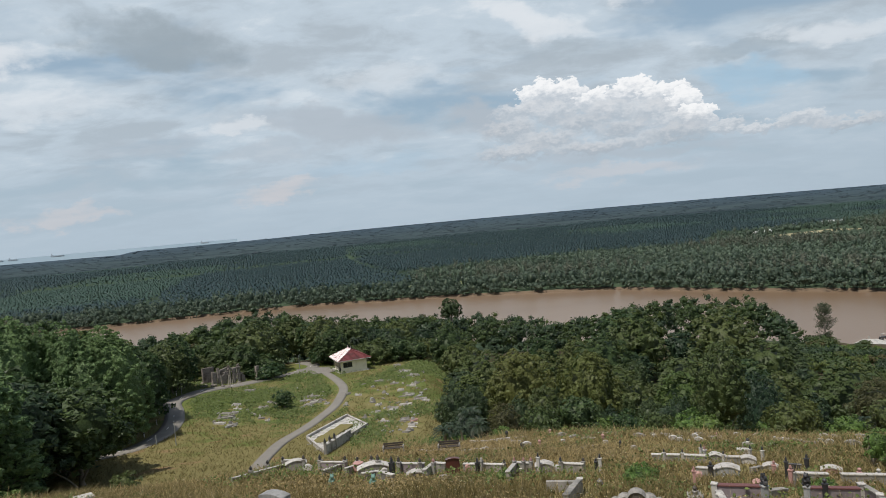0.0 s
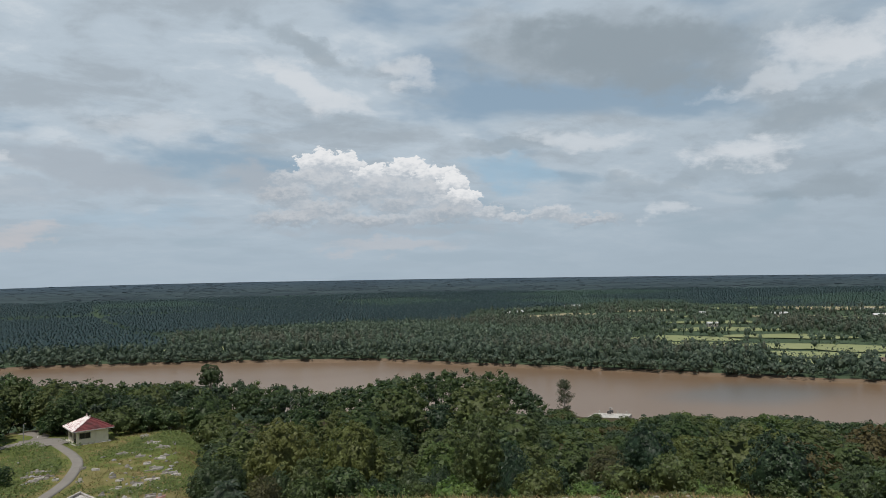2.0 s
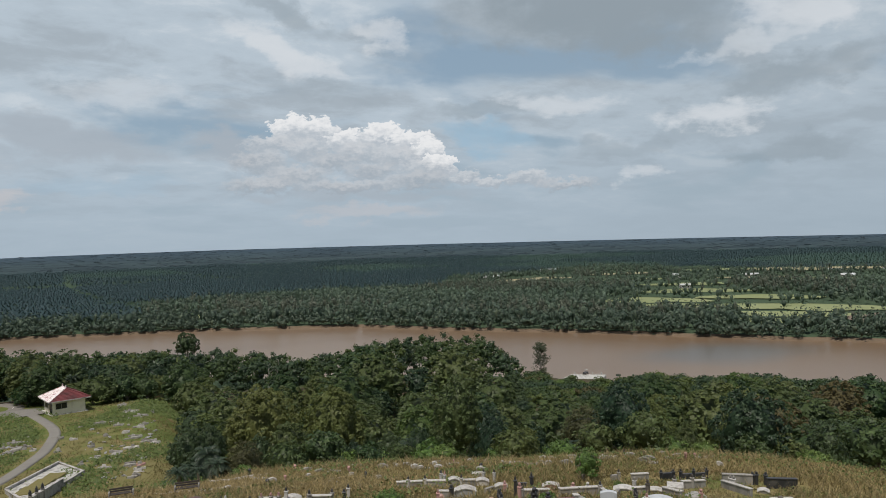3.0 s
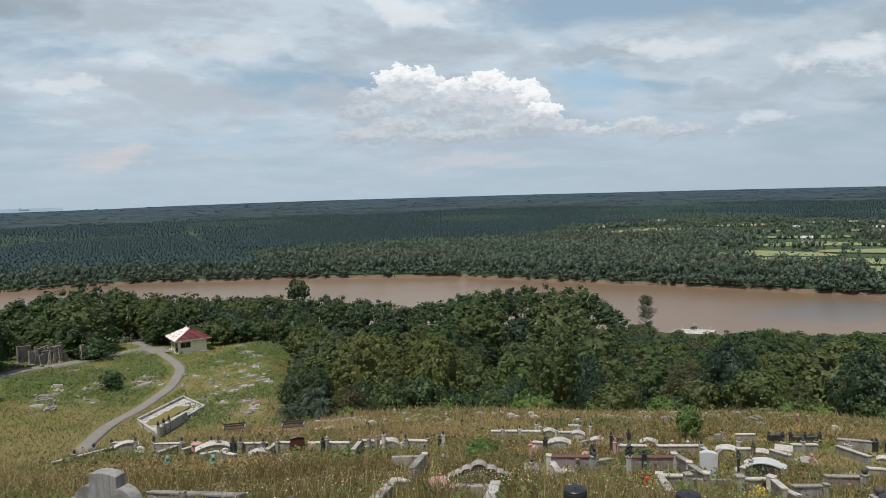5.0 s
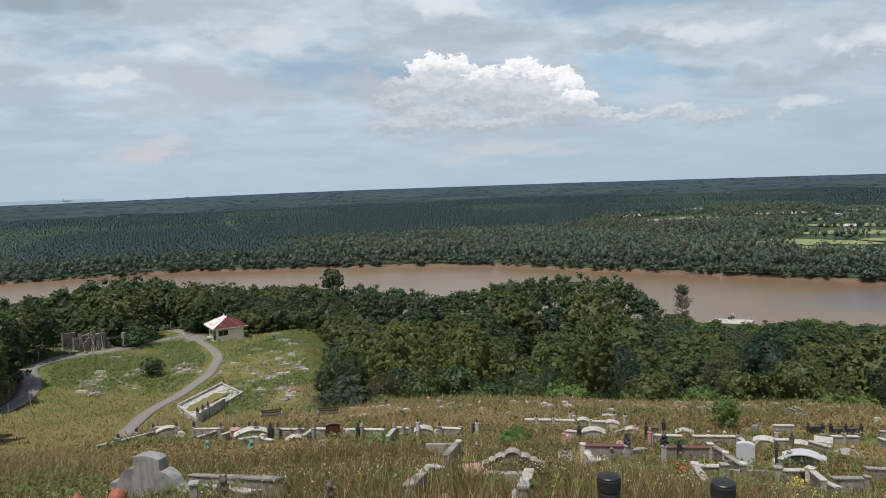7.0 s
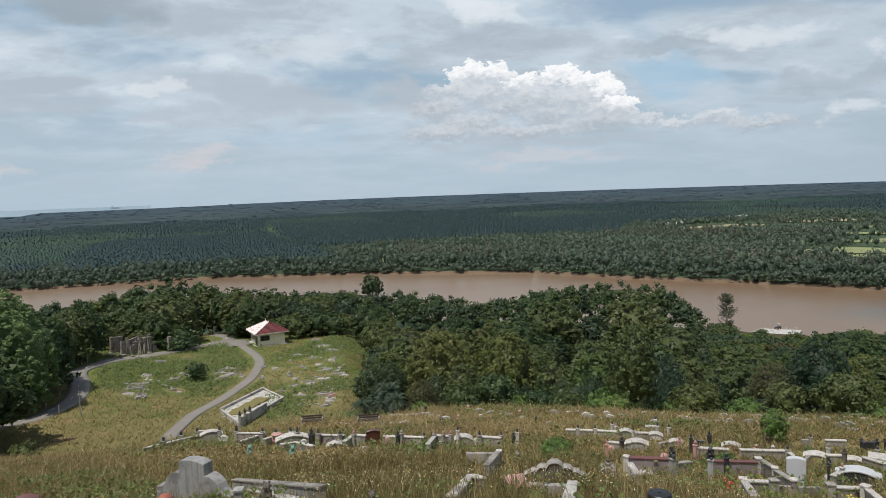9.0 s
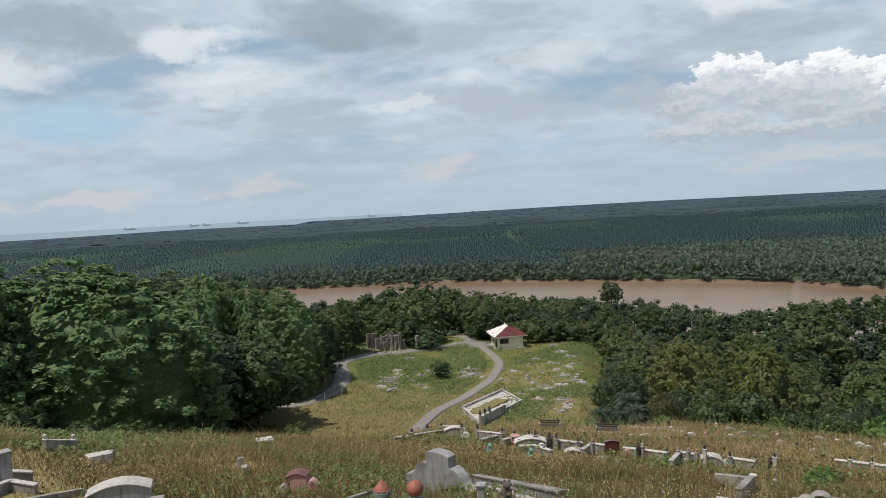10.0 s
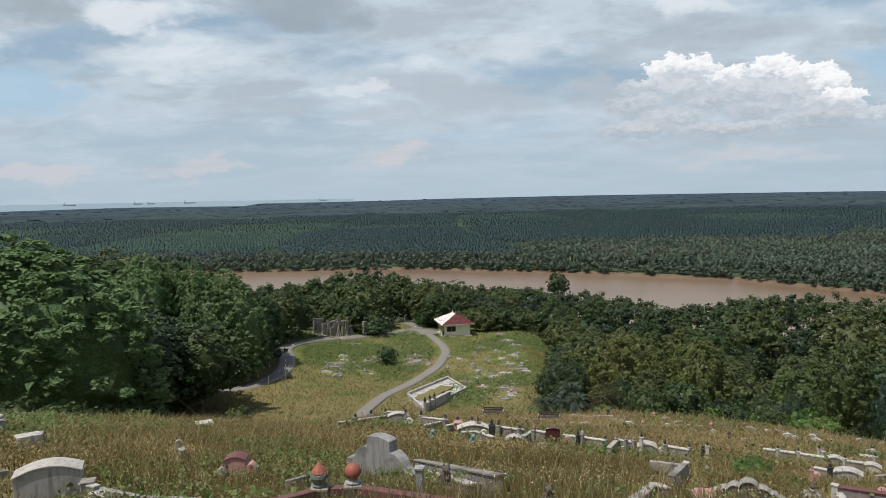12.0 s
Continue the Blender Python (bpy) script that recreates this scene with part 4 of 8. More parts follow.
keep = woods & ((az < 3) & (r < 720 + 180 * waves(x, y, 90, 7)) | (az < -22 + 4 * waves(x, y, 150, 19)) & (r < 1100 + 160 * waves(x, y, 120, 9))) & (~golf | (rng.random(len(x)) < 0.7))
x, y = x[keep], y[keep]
tone = waves(x, y, 26, 21) + rng.normal(0, 0.5, len(x))
slim = (waves(x, y, 40, 23) + rng.normal(0, 0.4, len(x)) > 0.62)
# these leaf tones are lightened and blued to paint in the haze
for sel, mat, wide, top, label in ((slim, WOODS_OLIVE_HAZED, 2.6, 15, "feathery olive casuarinas in the woods across the river"), (~slim & (tone > 0.25), WOODS_PALE_HAZED, 4.2, 12, "pale green trees mixed in the woods across the river"), (~slim & (tone <= 0.25), WOODS_HAZED, 4.4, 12, "mixed green woods across the river")):
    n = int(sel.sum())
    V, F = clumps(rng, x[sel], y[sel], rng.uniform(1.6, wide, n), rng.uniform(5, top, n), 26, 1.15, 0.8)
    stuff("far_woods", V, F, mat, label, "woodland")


# oil palms in rows
def palms(x, y, fronds, length, tall):
    n = len(x)
    z = land(x, y)
    V, F = [], []
    c = np.stack([x, y, z + tall], -1)
    turn = rng.uniform(0, 6.3, n)
    base = 0
    for i in range(fronds):
        a_ = turn + i * 2 * np.pi / fronds
        lift = 0.45 if i % 2 else 0.05
        d = np.stack([np.cos(a_), np.sin(a_), np.zeros(n)], -1)
        e = np.stack([-np.sin(a_), np.cos(a_), np.zeros(n)], -1)
        mid = c + d * length * 0.55 + (0, 0, lift * length)
        tip = c + d * length + (0, 0, (lift - 0.55) * length)
        V.append(np.stack([c, mid - e * length * 0.2, tip, mid + e * length * 0.2], 1).reshape(-1, 3))
        F.append(base + np.arange(4 * n).reshape(n, 4))
        base += 4 * n
    return V, F


def plantation(r0, r1, gap, turn):
    g = np.arange(-r1, r1, gap)
    u, v = np.meshgrid(g, g * 0.9)
    u = u + (np.arange(len(g)) % 2)[:, None] * gap * 0.5
    u, v = u.ravel() + rng.normal(0, 0.9, u.size), v.ravel() + rng.normal(0, 0.9, v.size)
    c, s = math.cos(radians(turn)), math.sin(radians(turn))
    x, y = u * c - v * s, u * s + v * c
    r, az = np.hypot(x, y), bearing(x, y)
    k = (r > r0) & (r < r1) & (az > -58) & (az < 55) & beyond(x, y, 34) & ~in_field(x, y, 4)
    wood = (az < 3) & (r < 720 + 180 * waves(x, y, 90, 7)) | (az < -22 + 4 * waves(x, y, 150, 19)) & (r < 1100 + 160 * waves(x, y, 120, 9))
    k &= ~wood
    # plots parted by tracks, each planted at one time
    pu, pv = np.floor(u / 210 + 0.3 * np.sin(v / 400)), np.floor(v / 330)
    k &= (np.abs(u / 210 + 0.3 * np.sin(v / 400) - pu - 0.5) < 0.475) & (np.abs(v / 330 - pv - 0.5) < 0.485)
    age = (np.sin(pu * 12.9898 + pv * 78.233) * 43758.5453) % 1.0
    return x[k], y[k], age[k]


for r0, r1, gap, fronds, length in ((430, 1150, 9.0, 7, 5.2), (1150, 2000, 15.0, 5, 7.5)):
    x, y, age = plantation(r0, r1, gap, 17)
    # both frond colours have the blue of distance haze mixed in
    for sel, mat, label in ((age < 0.62, FROND_HAZED, "rows of dark oil palms on the plain, painted haze-blue"), (age >= 0.62, FROND_YOUNG_HAZED, "rows of younger grey-green oil palms on the plain, haze painted in")):
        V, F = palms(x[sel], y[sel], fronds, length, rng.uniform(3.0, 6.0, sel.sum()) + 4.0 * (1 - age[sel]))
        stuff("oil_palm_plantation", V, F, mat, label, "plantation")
# far canopy to the horizon, distance haze painted into its leaves
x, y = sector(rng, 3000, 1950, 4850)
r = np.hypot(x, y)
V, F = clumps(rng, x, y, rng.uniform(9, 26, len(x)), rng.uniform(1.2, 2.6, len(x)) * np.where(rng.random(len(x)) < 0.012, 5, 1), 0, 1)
stuff("far_canopy", V, F, CANOPY_HAZED, "endless dark tree canopy to the horizon, painted haze-blue", "woodland")

# ------------------------------------------------------------------ cemetery kit
CEMENT = rocky("weathered_cement", (0.225, 0.21, 0.19), (0.36, 0.34, 0.31), (0.10, 0.095, 0.085), 2.2, streak=0.8)
WHITEWASH = rocky("stained_whitewash", (0.38, 0.36, 0.335), (0.56, 0.535, 0.50), (0.17, 0.155, 0.14), 2.0, streak=0.7)
GRANITE = rocky("speckled_grey_granite", (0.21, 0.21, 0.205), (0.44, 0.435, 0.425), (0.11, 0.105, 0.10), 4.0, 0.6, 0.002, 0.4, 0.7)
PALE_STONE = rocky("pale_grey_stone", (0.40, 0.42, 0.44), (0.50, 0.51, 0.53), (0.33, 0.34, 0.35), 4.0, 0.6, 0.002, 0.4, 0.3)
BLACK_STONE = rocky("black_glazed_stone", (0.018, 0.018, 0.020), (0.04, 0.04, 0.045), (0.09, 0.085, 0.08), 5.0, 0.45, 0.002, 0.45, 0.3)
MAROON = rocky("faded_maroon_paint", (0.125, 0.050, 0.048), (0.185, 0.092, 0.088), (0.095, 0.062, 0.056), 2.5, 0.6)
PINK = rocky("faded_pink_paint", (0.38, 0.20, 0.18), (0.48, 0.30, 0.27), (0.28, 0.18, 0.16), 3.0, 0.7)
RED_TILE = rocky("orange_red_paint", (0.42, 0.10, 0.055), (0.52, 0.17, 0.10), (0.22, 0.09, 0.06), 3.0, 0.55)
PURPLE = rocky("mauve_grey_cement", (0.20, 0.165, 0.175), (0.30, 0.255, 0.27), (0.16, 0.13, 0.14), 2.5, 0.75)
JADE = rocky("pale_jade_glaze", (0.10, 0.21, 0.17), (0.24, 0.36, 0.31), (0.07, 0.11, 0.09), 6.0, 0.4, 0.003, 0.5)
RUST_TILE = rocky("dark_red_glazed_stone", (0.060, 0.020, 0.016), (0.115, 0.036, 0.028), (0.035, 0.022, 0.018), 5.0, 0.35, 0.003, 0.5)
DARK_LION = rocky("dark_mossy_stone", (0.07, 0.06, 0.052), (0.15, 0.13, 0.115), (0.04, 0.035, 0.03), 6.0, 0.8, 0.01)
YELLOW = rocky("yellow_petals", (0.62, 0.47, 0.06), (0.75, 0.62, 0.12), (0.45, 0.33, 0.06), 9.0, 0.7)
RED_PETAL = rocky("red_petals", (0.50, 0.07, 0.04), (0.62, 0.16, 0.09), (0.30, 0.05, 0.04), 9.0, 0.7)
STONES = {"C": CEMENT, "W": WHITEWASH, "G": GRANITE, "S": PALE_STONE, "K": BLACK_STONE, "M": MAROON, "P": PINK, "U": PURPLE, "J": JADE, "R": RUST_TILE, "L": DARK_LION, "T": RED_TILE, "Y": YELLOW, "F": RED_PETAL}


def soften(bm, size):
    bmesh.ops.bevel(bm, geom=list(bm.edges), offset=size, segments=1, affect="EDGES", profile=0.6)
    bmesh.ops.recalc_face_normals(bm, faces=bm.faces)
    return bm


def block(lx, ly, lz, bevel=0.012, tilt=0.0):
    """A worn box standing on z = 0; tilt lifts its far x end."""
    bm = bmesh.new()
    bmesh.ops.create_cube(bm, size=1.0)
    for v in bm.verts:
        v.co = Vector((v.co.x * lx, v.co.y * ly, (v.co.z + 0.5) * lz + v.co.x * tilt))
    return soften(bm, bevel)


def lathe(profile, sides=12):
    """A turned shape from (radius, height) pairs."""
    bm = bmesh.new()
    rings = []
    for r, z in profile:
        rings.append([bm.verts.new((r * math.cos(k * 2 * math.pi / sides), r * math.sin(k * 2 * math.pi / sides), z)) for k in range(sides)])
    for a_, b_ in zip(rings, rings[1:]):
        for k in range(sides):
            bm.faces.new((a_[k], a_[(k + 1) % sides], b_[(k + 1) % sides], b_[k]))
    bm.faces.new(rings[-1])
    bm.faces.new(rings[0][::-1])
    return bm


def extruded(outline, deep, bevel=0.015):
    """A slab with an outline in x and z, deep along y."""
    bm = bmesh.new()
    f = bm.faces.new([bm.verts.new((x, -deep / 2, z)) for x, z in outline])
    out = bmesh.ops.extrude_face_region(bm, geom=[f])
    for v in out["geom"]:
        if isinstance(v, bmesh.types.BMVert):
            v.co.y += deep
    bmesh.ops.recalc_face_normals(bm, faces=bm.faces)
    return soften(bm, bevel) if bevel else bm


def lump(seed, wx, wy, h, rough=0.25):
    """A weathered carved lump, standing on z = 0."""
    v, f = BALL2
    g = np.random.default_rng(seed)
    v = v * (1 + g.normal(0, rough * 0.35, (len(v), 1)))
    bm = bmesh.new()
    q = [bm.verts.new((p[0] * wx / 2, p[1] * wy / 2, max(-0.02, (p[2] * 0.5 + 0.47) * h))) for p in v]
    for t in f:
        bm.faces.new([q[i] for i in t])
    return bm


FINIALS = {
    "ball": [(0.30, 0), (0.36, 0.08), (0.22, 0.16), (0.46, 0.30), (0.62, 0.55), (0.64, 0.80), (0.52, 1.05), (0.28, 1.22), (0.05, 1.28)],
    "urn": [(0.42, 0), (0.46, 0.12), (0.22, 0.24), (0.50, 0.42), (0.56, 0.62), (0.30, 0.78), (0.44, 0.86), (0.40, 1.0), (0.16, 1.12), (0.20, 1.22), (0.04, 1.36)],
    "bud": [(0.40, 0), (0.50, 0.10), (0.30, 0.18), (0.62, 0.42), (0.66, 0.62), (0.50, 0.86), (0.26, 1.12), (0.04, 1.40)],
    "stack": [(0.40, 0), (0.40, 0.35), (0.20, 0.40), (0.42, 0.48), (0.46, 0.72), (0.22, 0.80), (0.36, 0.90), (0.34, 1.15), (0.10, 1.25), (0.22, 1.40), (0.05, 1.65)],
    "pot": [(0.22, 0), (0.36, 0.06), (0.50, 0.40), (0.46, 0.62), (0.30, 0.74), (0.46, 0.86), (0.40, 0.90), (0.1, 0.84)],
}
SHAPES = {}
TRODDEN = []          # spots beside masonry where the grass stays short


def finial(kind, size, mat, parent, m, label="", name="finial"):
    key = (kind, mat.name)
    if key not in SHAPES:
        if kind == "lion":
            bm = lump(3, 0.75, 0.8, 1.15, 0.5)
            for d in ((0.05, -0.12, 0.85, 0.55), (0.26, -0.2, 0.0, 0.34), (-0.24, -0.22, 0.0, 0.36), (0.0, 0.25, 0.0, 0.6), (0.2, 0.0, 1.25, 0.2), (-0.12, 0.0, 1.27, 0.18)):
                b2 = lump(5, d[3], d[3], d[3])
                me = bpy.data.meshes.new("scratch")
                b2.to_mesh(me)
                b2.free()
                me.transform(Matrix.Translation(d[:3]))
                bm.from_mesh(me)
                bpy.data.meshes.remove(me)
        else:
            bm = lathe(FINIALS[kind], 12)
        me = bpy.data.meshes.new(name)
        bm.to_mesh(me)
        bm.free()
        me.materials.append(mat)
        for f in me.polygons:
            f.use_smooth = kind != "lion"
        SHAPES[key] = me
    return part(name, SHAPES[key], mat, parent, label, m @ Matrix.Scale(size, 4))


def inside_of(t, world_m):
    return t.matrix_basis.inverted() @ world_m


def grave(label, x, y, name="grave", category="grave", group="graves on the hillside"):
    return thing(name, Matrix.Translation(at(x, y)), label, category, group)


def wall(t, x0, y0, x1, y1, h, thick=0.16, mat="C", cap="", name="kerb_wall"):
    """A low wall from one spot of the land to another, with a coping."""
    z0, z1 = float(land(x0, y0)), float(land(x1, y1))
    TRODDEN.extend((x0 + (x1 - x0) * q, y0 + (y1 - y0) * q) for q in (0.0, 0.33, 0.67, 1.0))
    ln = math.hypot(x1 - x0, y1 - y0)
    turn = math.degrees(math.atan2(y1 - y0, x1 - x0))
    m = pose((x0 + x1) / 2, (y0 + y1) / 2, (z0 + z1) / 2 - 0.4, 0, 0, turn)
    body = part(name, block(ln, thick, h + 0.4, 0.012, z1 - z0), STONES[mat], t, "", inside_of(t, m))
    if cap:
        part("coping", block(ln + 0.04, thick + 0.06, 0.06, 0.012, z1 - z0), STONES[cap], body, "", pose(0, 0, h + 0.402))
    return body


def post(t, x, y, h, w=0.2, mat="C", top="", top_mat="C", size=0.0):
    body = part("post", block(w, w, h + 0.4, 0.012), STONES[mat], t, "", inside_of(t, Matrix.Translation(at(x, y, -0.4)) @ pose(0, 0, 0, 0, 0, x * 37 % 90)))
    z = h + 0.402
    part("post_cap", block(w + 0.045, w + 0.045, 0.05, 0.01), STONES[mat], body, "", pose(0, 0, z))
    if top:
        finial(top, size or w * 0.85, STONES[top_mat], body, pose(0, 0, z + 0.06, 0, 0, x * 53 % 360))
    return body


def curve_top(w, h, rise, n=12):
    top = [(w / 2 - w * k / n, h - rise + rise * math.sin(math.pi * (0.12 + 0.76 * k / n))) for k in range(n + 1)]
    return [(-w / 2, -0.3), (w / 2, -0.3)] + top


def headstone(t, x, y, w, h, deep=0.25, turn=0.0, mat="G", cap="", rise=0.25, name="headstone"):
    """An upright stone with a curved top, the turn measured from facing south."""
    TRODDEN.extend([(x, y), (x - w * 0.3, y), (x + w * 0.3, y)])
    m = Matrix.Translation(at(x, y)) @ pose(0, 0, 0, 0, 0, turn)
    line = curve_top(w, h, rise)
    body = part(name, extruded(line, deep), STONES[mat], t, "", inside_of(t, m))
    if cap:
        arc = line[2:]
        n = len(arc)
        over = [(px * 1.04, pz + 0.005) for px, pz in arc] + [(px * 1.05, pz + 0.055) for px, pz in arc[::-1]]
        part("coping", extruded(over, deep + 0.08, 0.008), STONES[cap], body)
    return body


def shoulder_stone(t, x, y, w, h, deep, turn, mat="G"):
    """A tomb back with a raised arched middle, stepped and curling shoulders."""
    m = Matrix.Translation(at(x, y)) @ pose(0, 0, 0, 0, 0, turn)
    a_, half = w * 0.17, []
    for k in range(7):
        half.append((a_ * k / 6, h - 0.05 * h * (k / 6) ** 2))
    half.append((a_, h * 0.74))
    for k in range(1, 5):
        half.append((a_ + w * 0.13 * k / 4, h * (0.76 - 0.02 * k * k / 4)))
    half.append((w * 0.34, h * 0.62)), half.append((w * 0.37, h * 0.52)), half.append((w * 0.41, h * 0.45)), half.append((w * 0.5, h * 0.43))
    line = [(w * 0.5, -0.4), ] + half[::-1] + [(-px, pz) for px, pz in half[1:]] + [(-w * 0.5, -0.4)]
    return part("headstone", extruded(line[::-1], deep, 0.012), STONES[mat], t, "speckled grey granite tomb back", inside_of(t, m))


def scallops(t, x, y, turn, unit, mat="G", cap="W"):
    """A tomb back of overlapping round-topped leaves."""
    m = Matrix.Translation(at(x, y, 0.2)) @ pose(0, 0, 0, 0, 0, turn)
    TRODDEN.extend((x + q * unit, y - 0.3 - 0.6 * p) for q in (-4, -2, 0, 2, 4) for p in range(5))
    for k, (off, r, top) in enumerate([(0, 0.95, 2.1), (-1.25, 0.75, 1.55), (1.25, 0.75, 1.55), (-2.2, 0.62, 1.05), (2.2, 0.62, 1.05), (-2.95, 0.55, 0.65), (2.95, 0.55, 0.65)]):
        r, top = r * unit, top * unit
        arc = [(r * math.cos(q * math.pi / 10), top - r + r * math.sin(q * math.pi / 10)) for q in range(11)]
        leaf = part("scallop", extruded([(-r, -0.5), (r, -0.5)] + arc, 0.34 - 0.02 * ((k + 1) // 2), 0.008), STONES[mat], t, "", inside_of(t, m @ pose(off * unit, 0.035 * ((k + 1) // 2), 0)))
        rim = arc + [(px * 1.07, top - r + (pz - top + r) * 1.07) for px, pz in arc[::-1]]
        part("rim", extruded(rim, 0.42 - 0.02 * ((k + 1) // 2), 0.006), STONES[cap], leaf)


def group_of_valley(t):
    return t["group"] == "old graves in the valley"


VALLEY_STONES = []


def valley_slab(t, x, y, lx, ly, h, turn, mat):
    """An old valley grave: two sunken kerbs, a broken slab and a stub of a headstone."""
    g = np.random.default_rng(int(abs(x * 131 + y * 17)))
    VALLEY_STONES.append((x, y))
    lx, ly = lx * 1.25, ly * 1.25
    m = Matrix.Translation(at(x, y, -0.3)) @ pose(0, 0, 0, 0, 0, turn)
    for s_ in (-1, 1):
        q = m @ pose(g.normal(0, 0.1), s_ * ly * 0.5, 0, g.normal(0, 3), g.normal(0, 4), g.normal(0, 5))
        part("kerb", block(lx * g.uniform(0.55, 1.0), 0.16, 0.3 + h * g.uniform(0.5, 0.9), 0.03), STONES[mat], t, "", inside_of(t, q))
    q = m @ pose(lx * g.uniform(-0.2, 0.2), 0, 0, g.normal(0, 5), g.normal(0, 5), g.normal(0, 8))
    part("slab", block(lx * 0.5, ly * 0.6, 0.3 + h * 0.45, 0.04), CEMENT, t, "", inside_of(t, q))
    q = m @ pose(lx * g.uniform(-0.3, 0.3), ly * 0.35, 0, g.normal(0, 6), g.normal(0, 8), g.normal(0, 10))
    w_ = g.uniform(0.3, 0.55)
    return part("headstone", extruded(curve_top(w_, 0.3 + h * g.uniform(1.0, 1.7), 0.12), 0.12, 0.02), STONES["W" if g.random() < 0.5 else "C"], t, "", inside_of(t, q))


def slab(t, x, y, lx, ly, h, turn=0.0, mat="C", name="slab"):
    if group_of_valley(t):
        return valley_slab(t, x, y, lx, ly, h, turn, mat)
    tip = (x * 7.3 + y * 3.1) % 1.0 - 0.5
    return part(name, block(lx, ly, h + 0.3, 0.02), STONES[mat], t, "", inside_of(t, Matrix.Translation(at(x, y, -0.3)) @ pose(0, 0, 0, 7 * tip, -5 * tip, turn)))


def ornament(name, label, category, x, y, kind, size, mat, lift=0.0, turn=0.0):
    """A small loose thing that stands on the land as one piece."""
    TRODDEN.append((x, y - 0.2))
    ob = finial(kind, size, STONES[mat], None, Matrix.Translation(at(x, y, lift)) @ pose(0, 0, 0, 0, 0, turn), name=name)
    return tagged(ob, label, category, "ornaments among the graves")


# ------------------------------------------------------------------ graves, row by row
BENCH_AT, RUBBLE = [], []
g = grave("large grey tomb enclosure overgrown with grass", -20.86, 20.23)
wall(g, -21.15, 17.58, -20.46, 19.93, 1.05, 0.17, "G", "C")
post(g, -20.40, 19.95, 1.20, 0.44, "G")
wall(g, -20.86, 20.51, -20.18, 20.91, 0.35, 0.17, "C", "W")
wall(g, -19.92, 18.77, -20.09, 19.84, 0.30, 0.17, "C", "W")
wall(g, -20.09, 19.84, -19.13, 19.95, 0.30, 0.17, "C", "W")
wall(g, -18.86, 18.24, -17.91, 20.62, 0.25, 0.14, "C")
headstone(g, -21.78, 19.11, 1.19, 0.63, 0.50, 49, "G", "W", rise=0.19)
g = grave("grey tomb back with a broad curved pale top", -15.23, 19.03)
headstone(g, -15.10, 18.94, 1.80, 1.11, 0.70, 31, "G", "W", rise=0.38)
post(g, -13.87, 19.02, 0.55, 0.37, "C")
wall(g, -14.13, 19.09, -13.41, 18.76, 0.45, 0.17, "C", "W")
headstone(g, -13.31, 18.58, 0.70, 0.35, 0.50, 28, "W", rise=0.26)
wall(g, -14.04, 19.45, -11.55, 17.96, 0.30, 0.17, "C")
wall(g, -11.83, 18.38, -7.96, 14.68, 0.25, 0.17, "C")
g = grave("small pinkish headstone with a faded red top", -10.66, 22.25)
headstone(g, -10.66, 22.25, 0.71, 0.70, 0.50, 12, "P", "M", rise=0.18)
headstone(g, -9.97, 21.91, 0.41, 0.53, 0.35, 10, "P", rise=0.34)
headstone(g, -10.98, 21.76, 0.29, 0.38, 0.30, 13, "C", rise=0.25)
g = grave("low white kerb with two stone balls in tall grass", -27.84, 30.77)
wall(g, -23.33, 24.97, -22.94, 26.30, 0.50, 0.17, "C", "W")
post(g, -23.42, 25.08, 0.50, 0.17, "W", "ball", "W")
post(g, -23.29, 26.54, 0.50, 0.17, "W", "ball", "W")
g = grave("half-hidden flat cement slab in tall grass", -22.33, 27.02)
slab(g, -20.70, 24.88, 0.91, 0.70, 0.45, 50, "W")
slab(g, -20.56, 25.35, 0.32, 0.40, 0.50, 39, "C")
g = grave("half-hidden flat cement slab in tall grass", -21.70, 40.97)
slab(g, -19.77, 37.27, 0.91, 0.80, 0.40, 38, "W")
g = grave("small broken stones in tall grass", -16.06, 27.99)
headstone(g, -15.53, 27.04, 0.26, 0.46, 0.15, 30, "C", rise=0.12)
slab(g, -14.20, 25.05, 0.24, 0.30, 0.45, 50, "C")
g = grave("half-hidden cement kerb in tall grass", -8.22, 22.31)
wall(g, -6.53, 16.46, -7.38, 21.35, 0.35, 0.17, "C")
g = grave("grey granite tomb back with stepped curling shoulders", -4.85, 19.42)
shoulder_stone(g, -4.85, 19.35, 2.5, 1.5, 0.36, -28)
post(g, -2.34, 12.05, 0.75, 0.13, "G")
wall(g, -4.48, 22.46, -1.07, 13.57, 0.55, 0.17, "C", "C")
wall(g, -3.90, 21.28, -1.61, 13.55, 0.35, 0.17, "C", "W")
g = grave("whitewashed tomb with urns on a sloping wall", -10.65, 46.20)
wall(g, -13.56, 42.31, -11.61, 47.71, 0.30, 0.17, "C", "W")
post(g, -12.66, 43.43, 0.55, 0.22, "C", "urn", "K")
post(g, -12.38, 46.28, 0.55, 0.24, "C", "urn", "K")
post(g, -11.71, 47.69, 0.55, 0.24, "C", "urn", "K")
wall(g, -11.60, 47.68, -10.80, 46.59, 0.60, 0.17, "C", "W")
headstone(g, -10.27, 45.22, 1.32, 0.72, 0.50, 13, "C", "W", rise=0.34)
post(g, -9.57, 44.38, 0.75, 0.22, "C", "urn", "L")
headstone(g, -9.26, 43.86, 0.60, 0.49, 0.30, -8, "W", rise=0.32)
g = grave("pale tomb enclosure with dark urns on its posts", -7.76, 44.21)
post(g, -8.46, 43.95, 0.60, 0.25, "C", "stack", "K")
wall(g, -8.37, 43.81, -6.50, 41.78, 0.50, 0.17, "U", "W")
post(g, -6.57, 41.89, 0.60, 0.21, "C", "urn", "L")
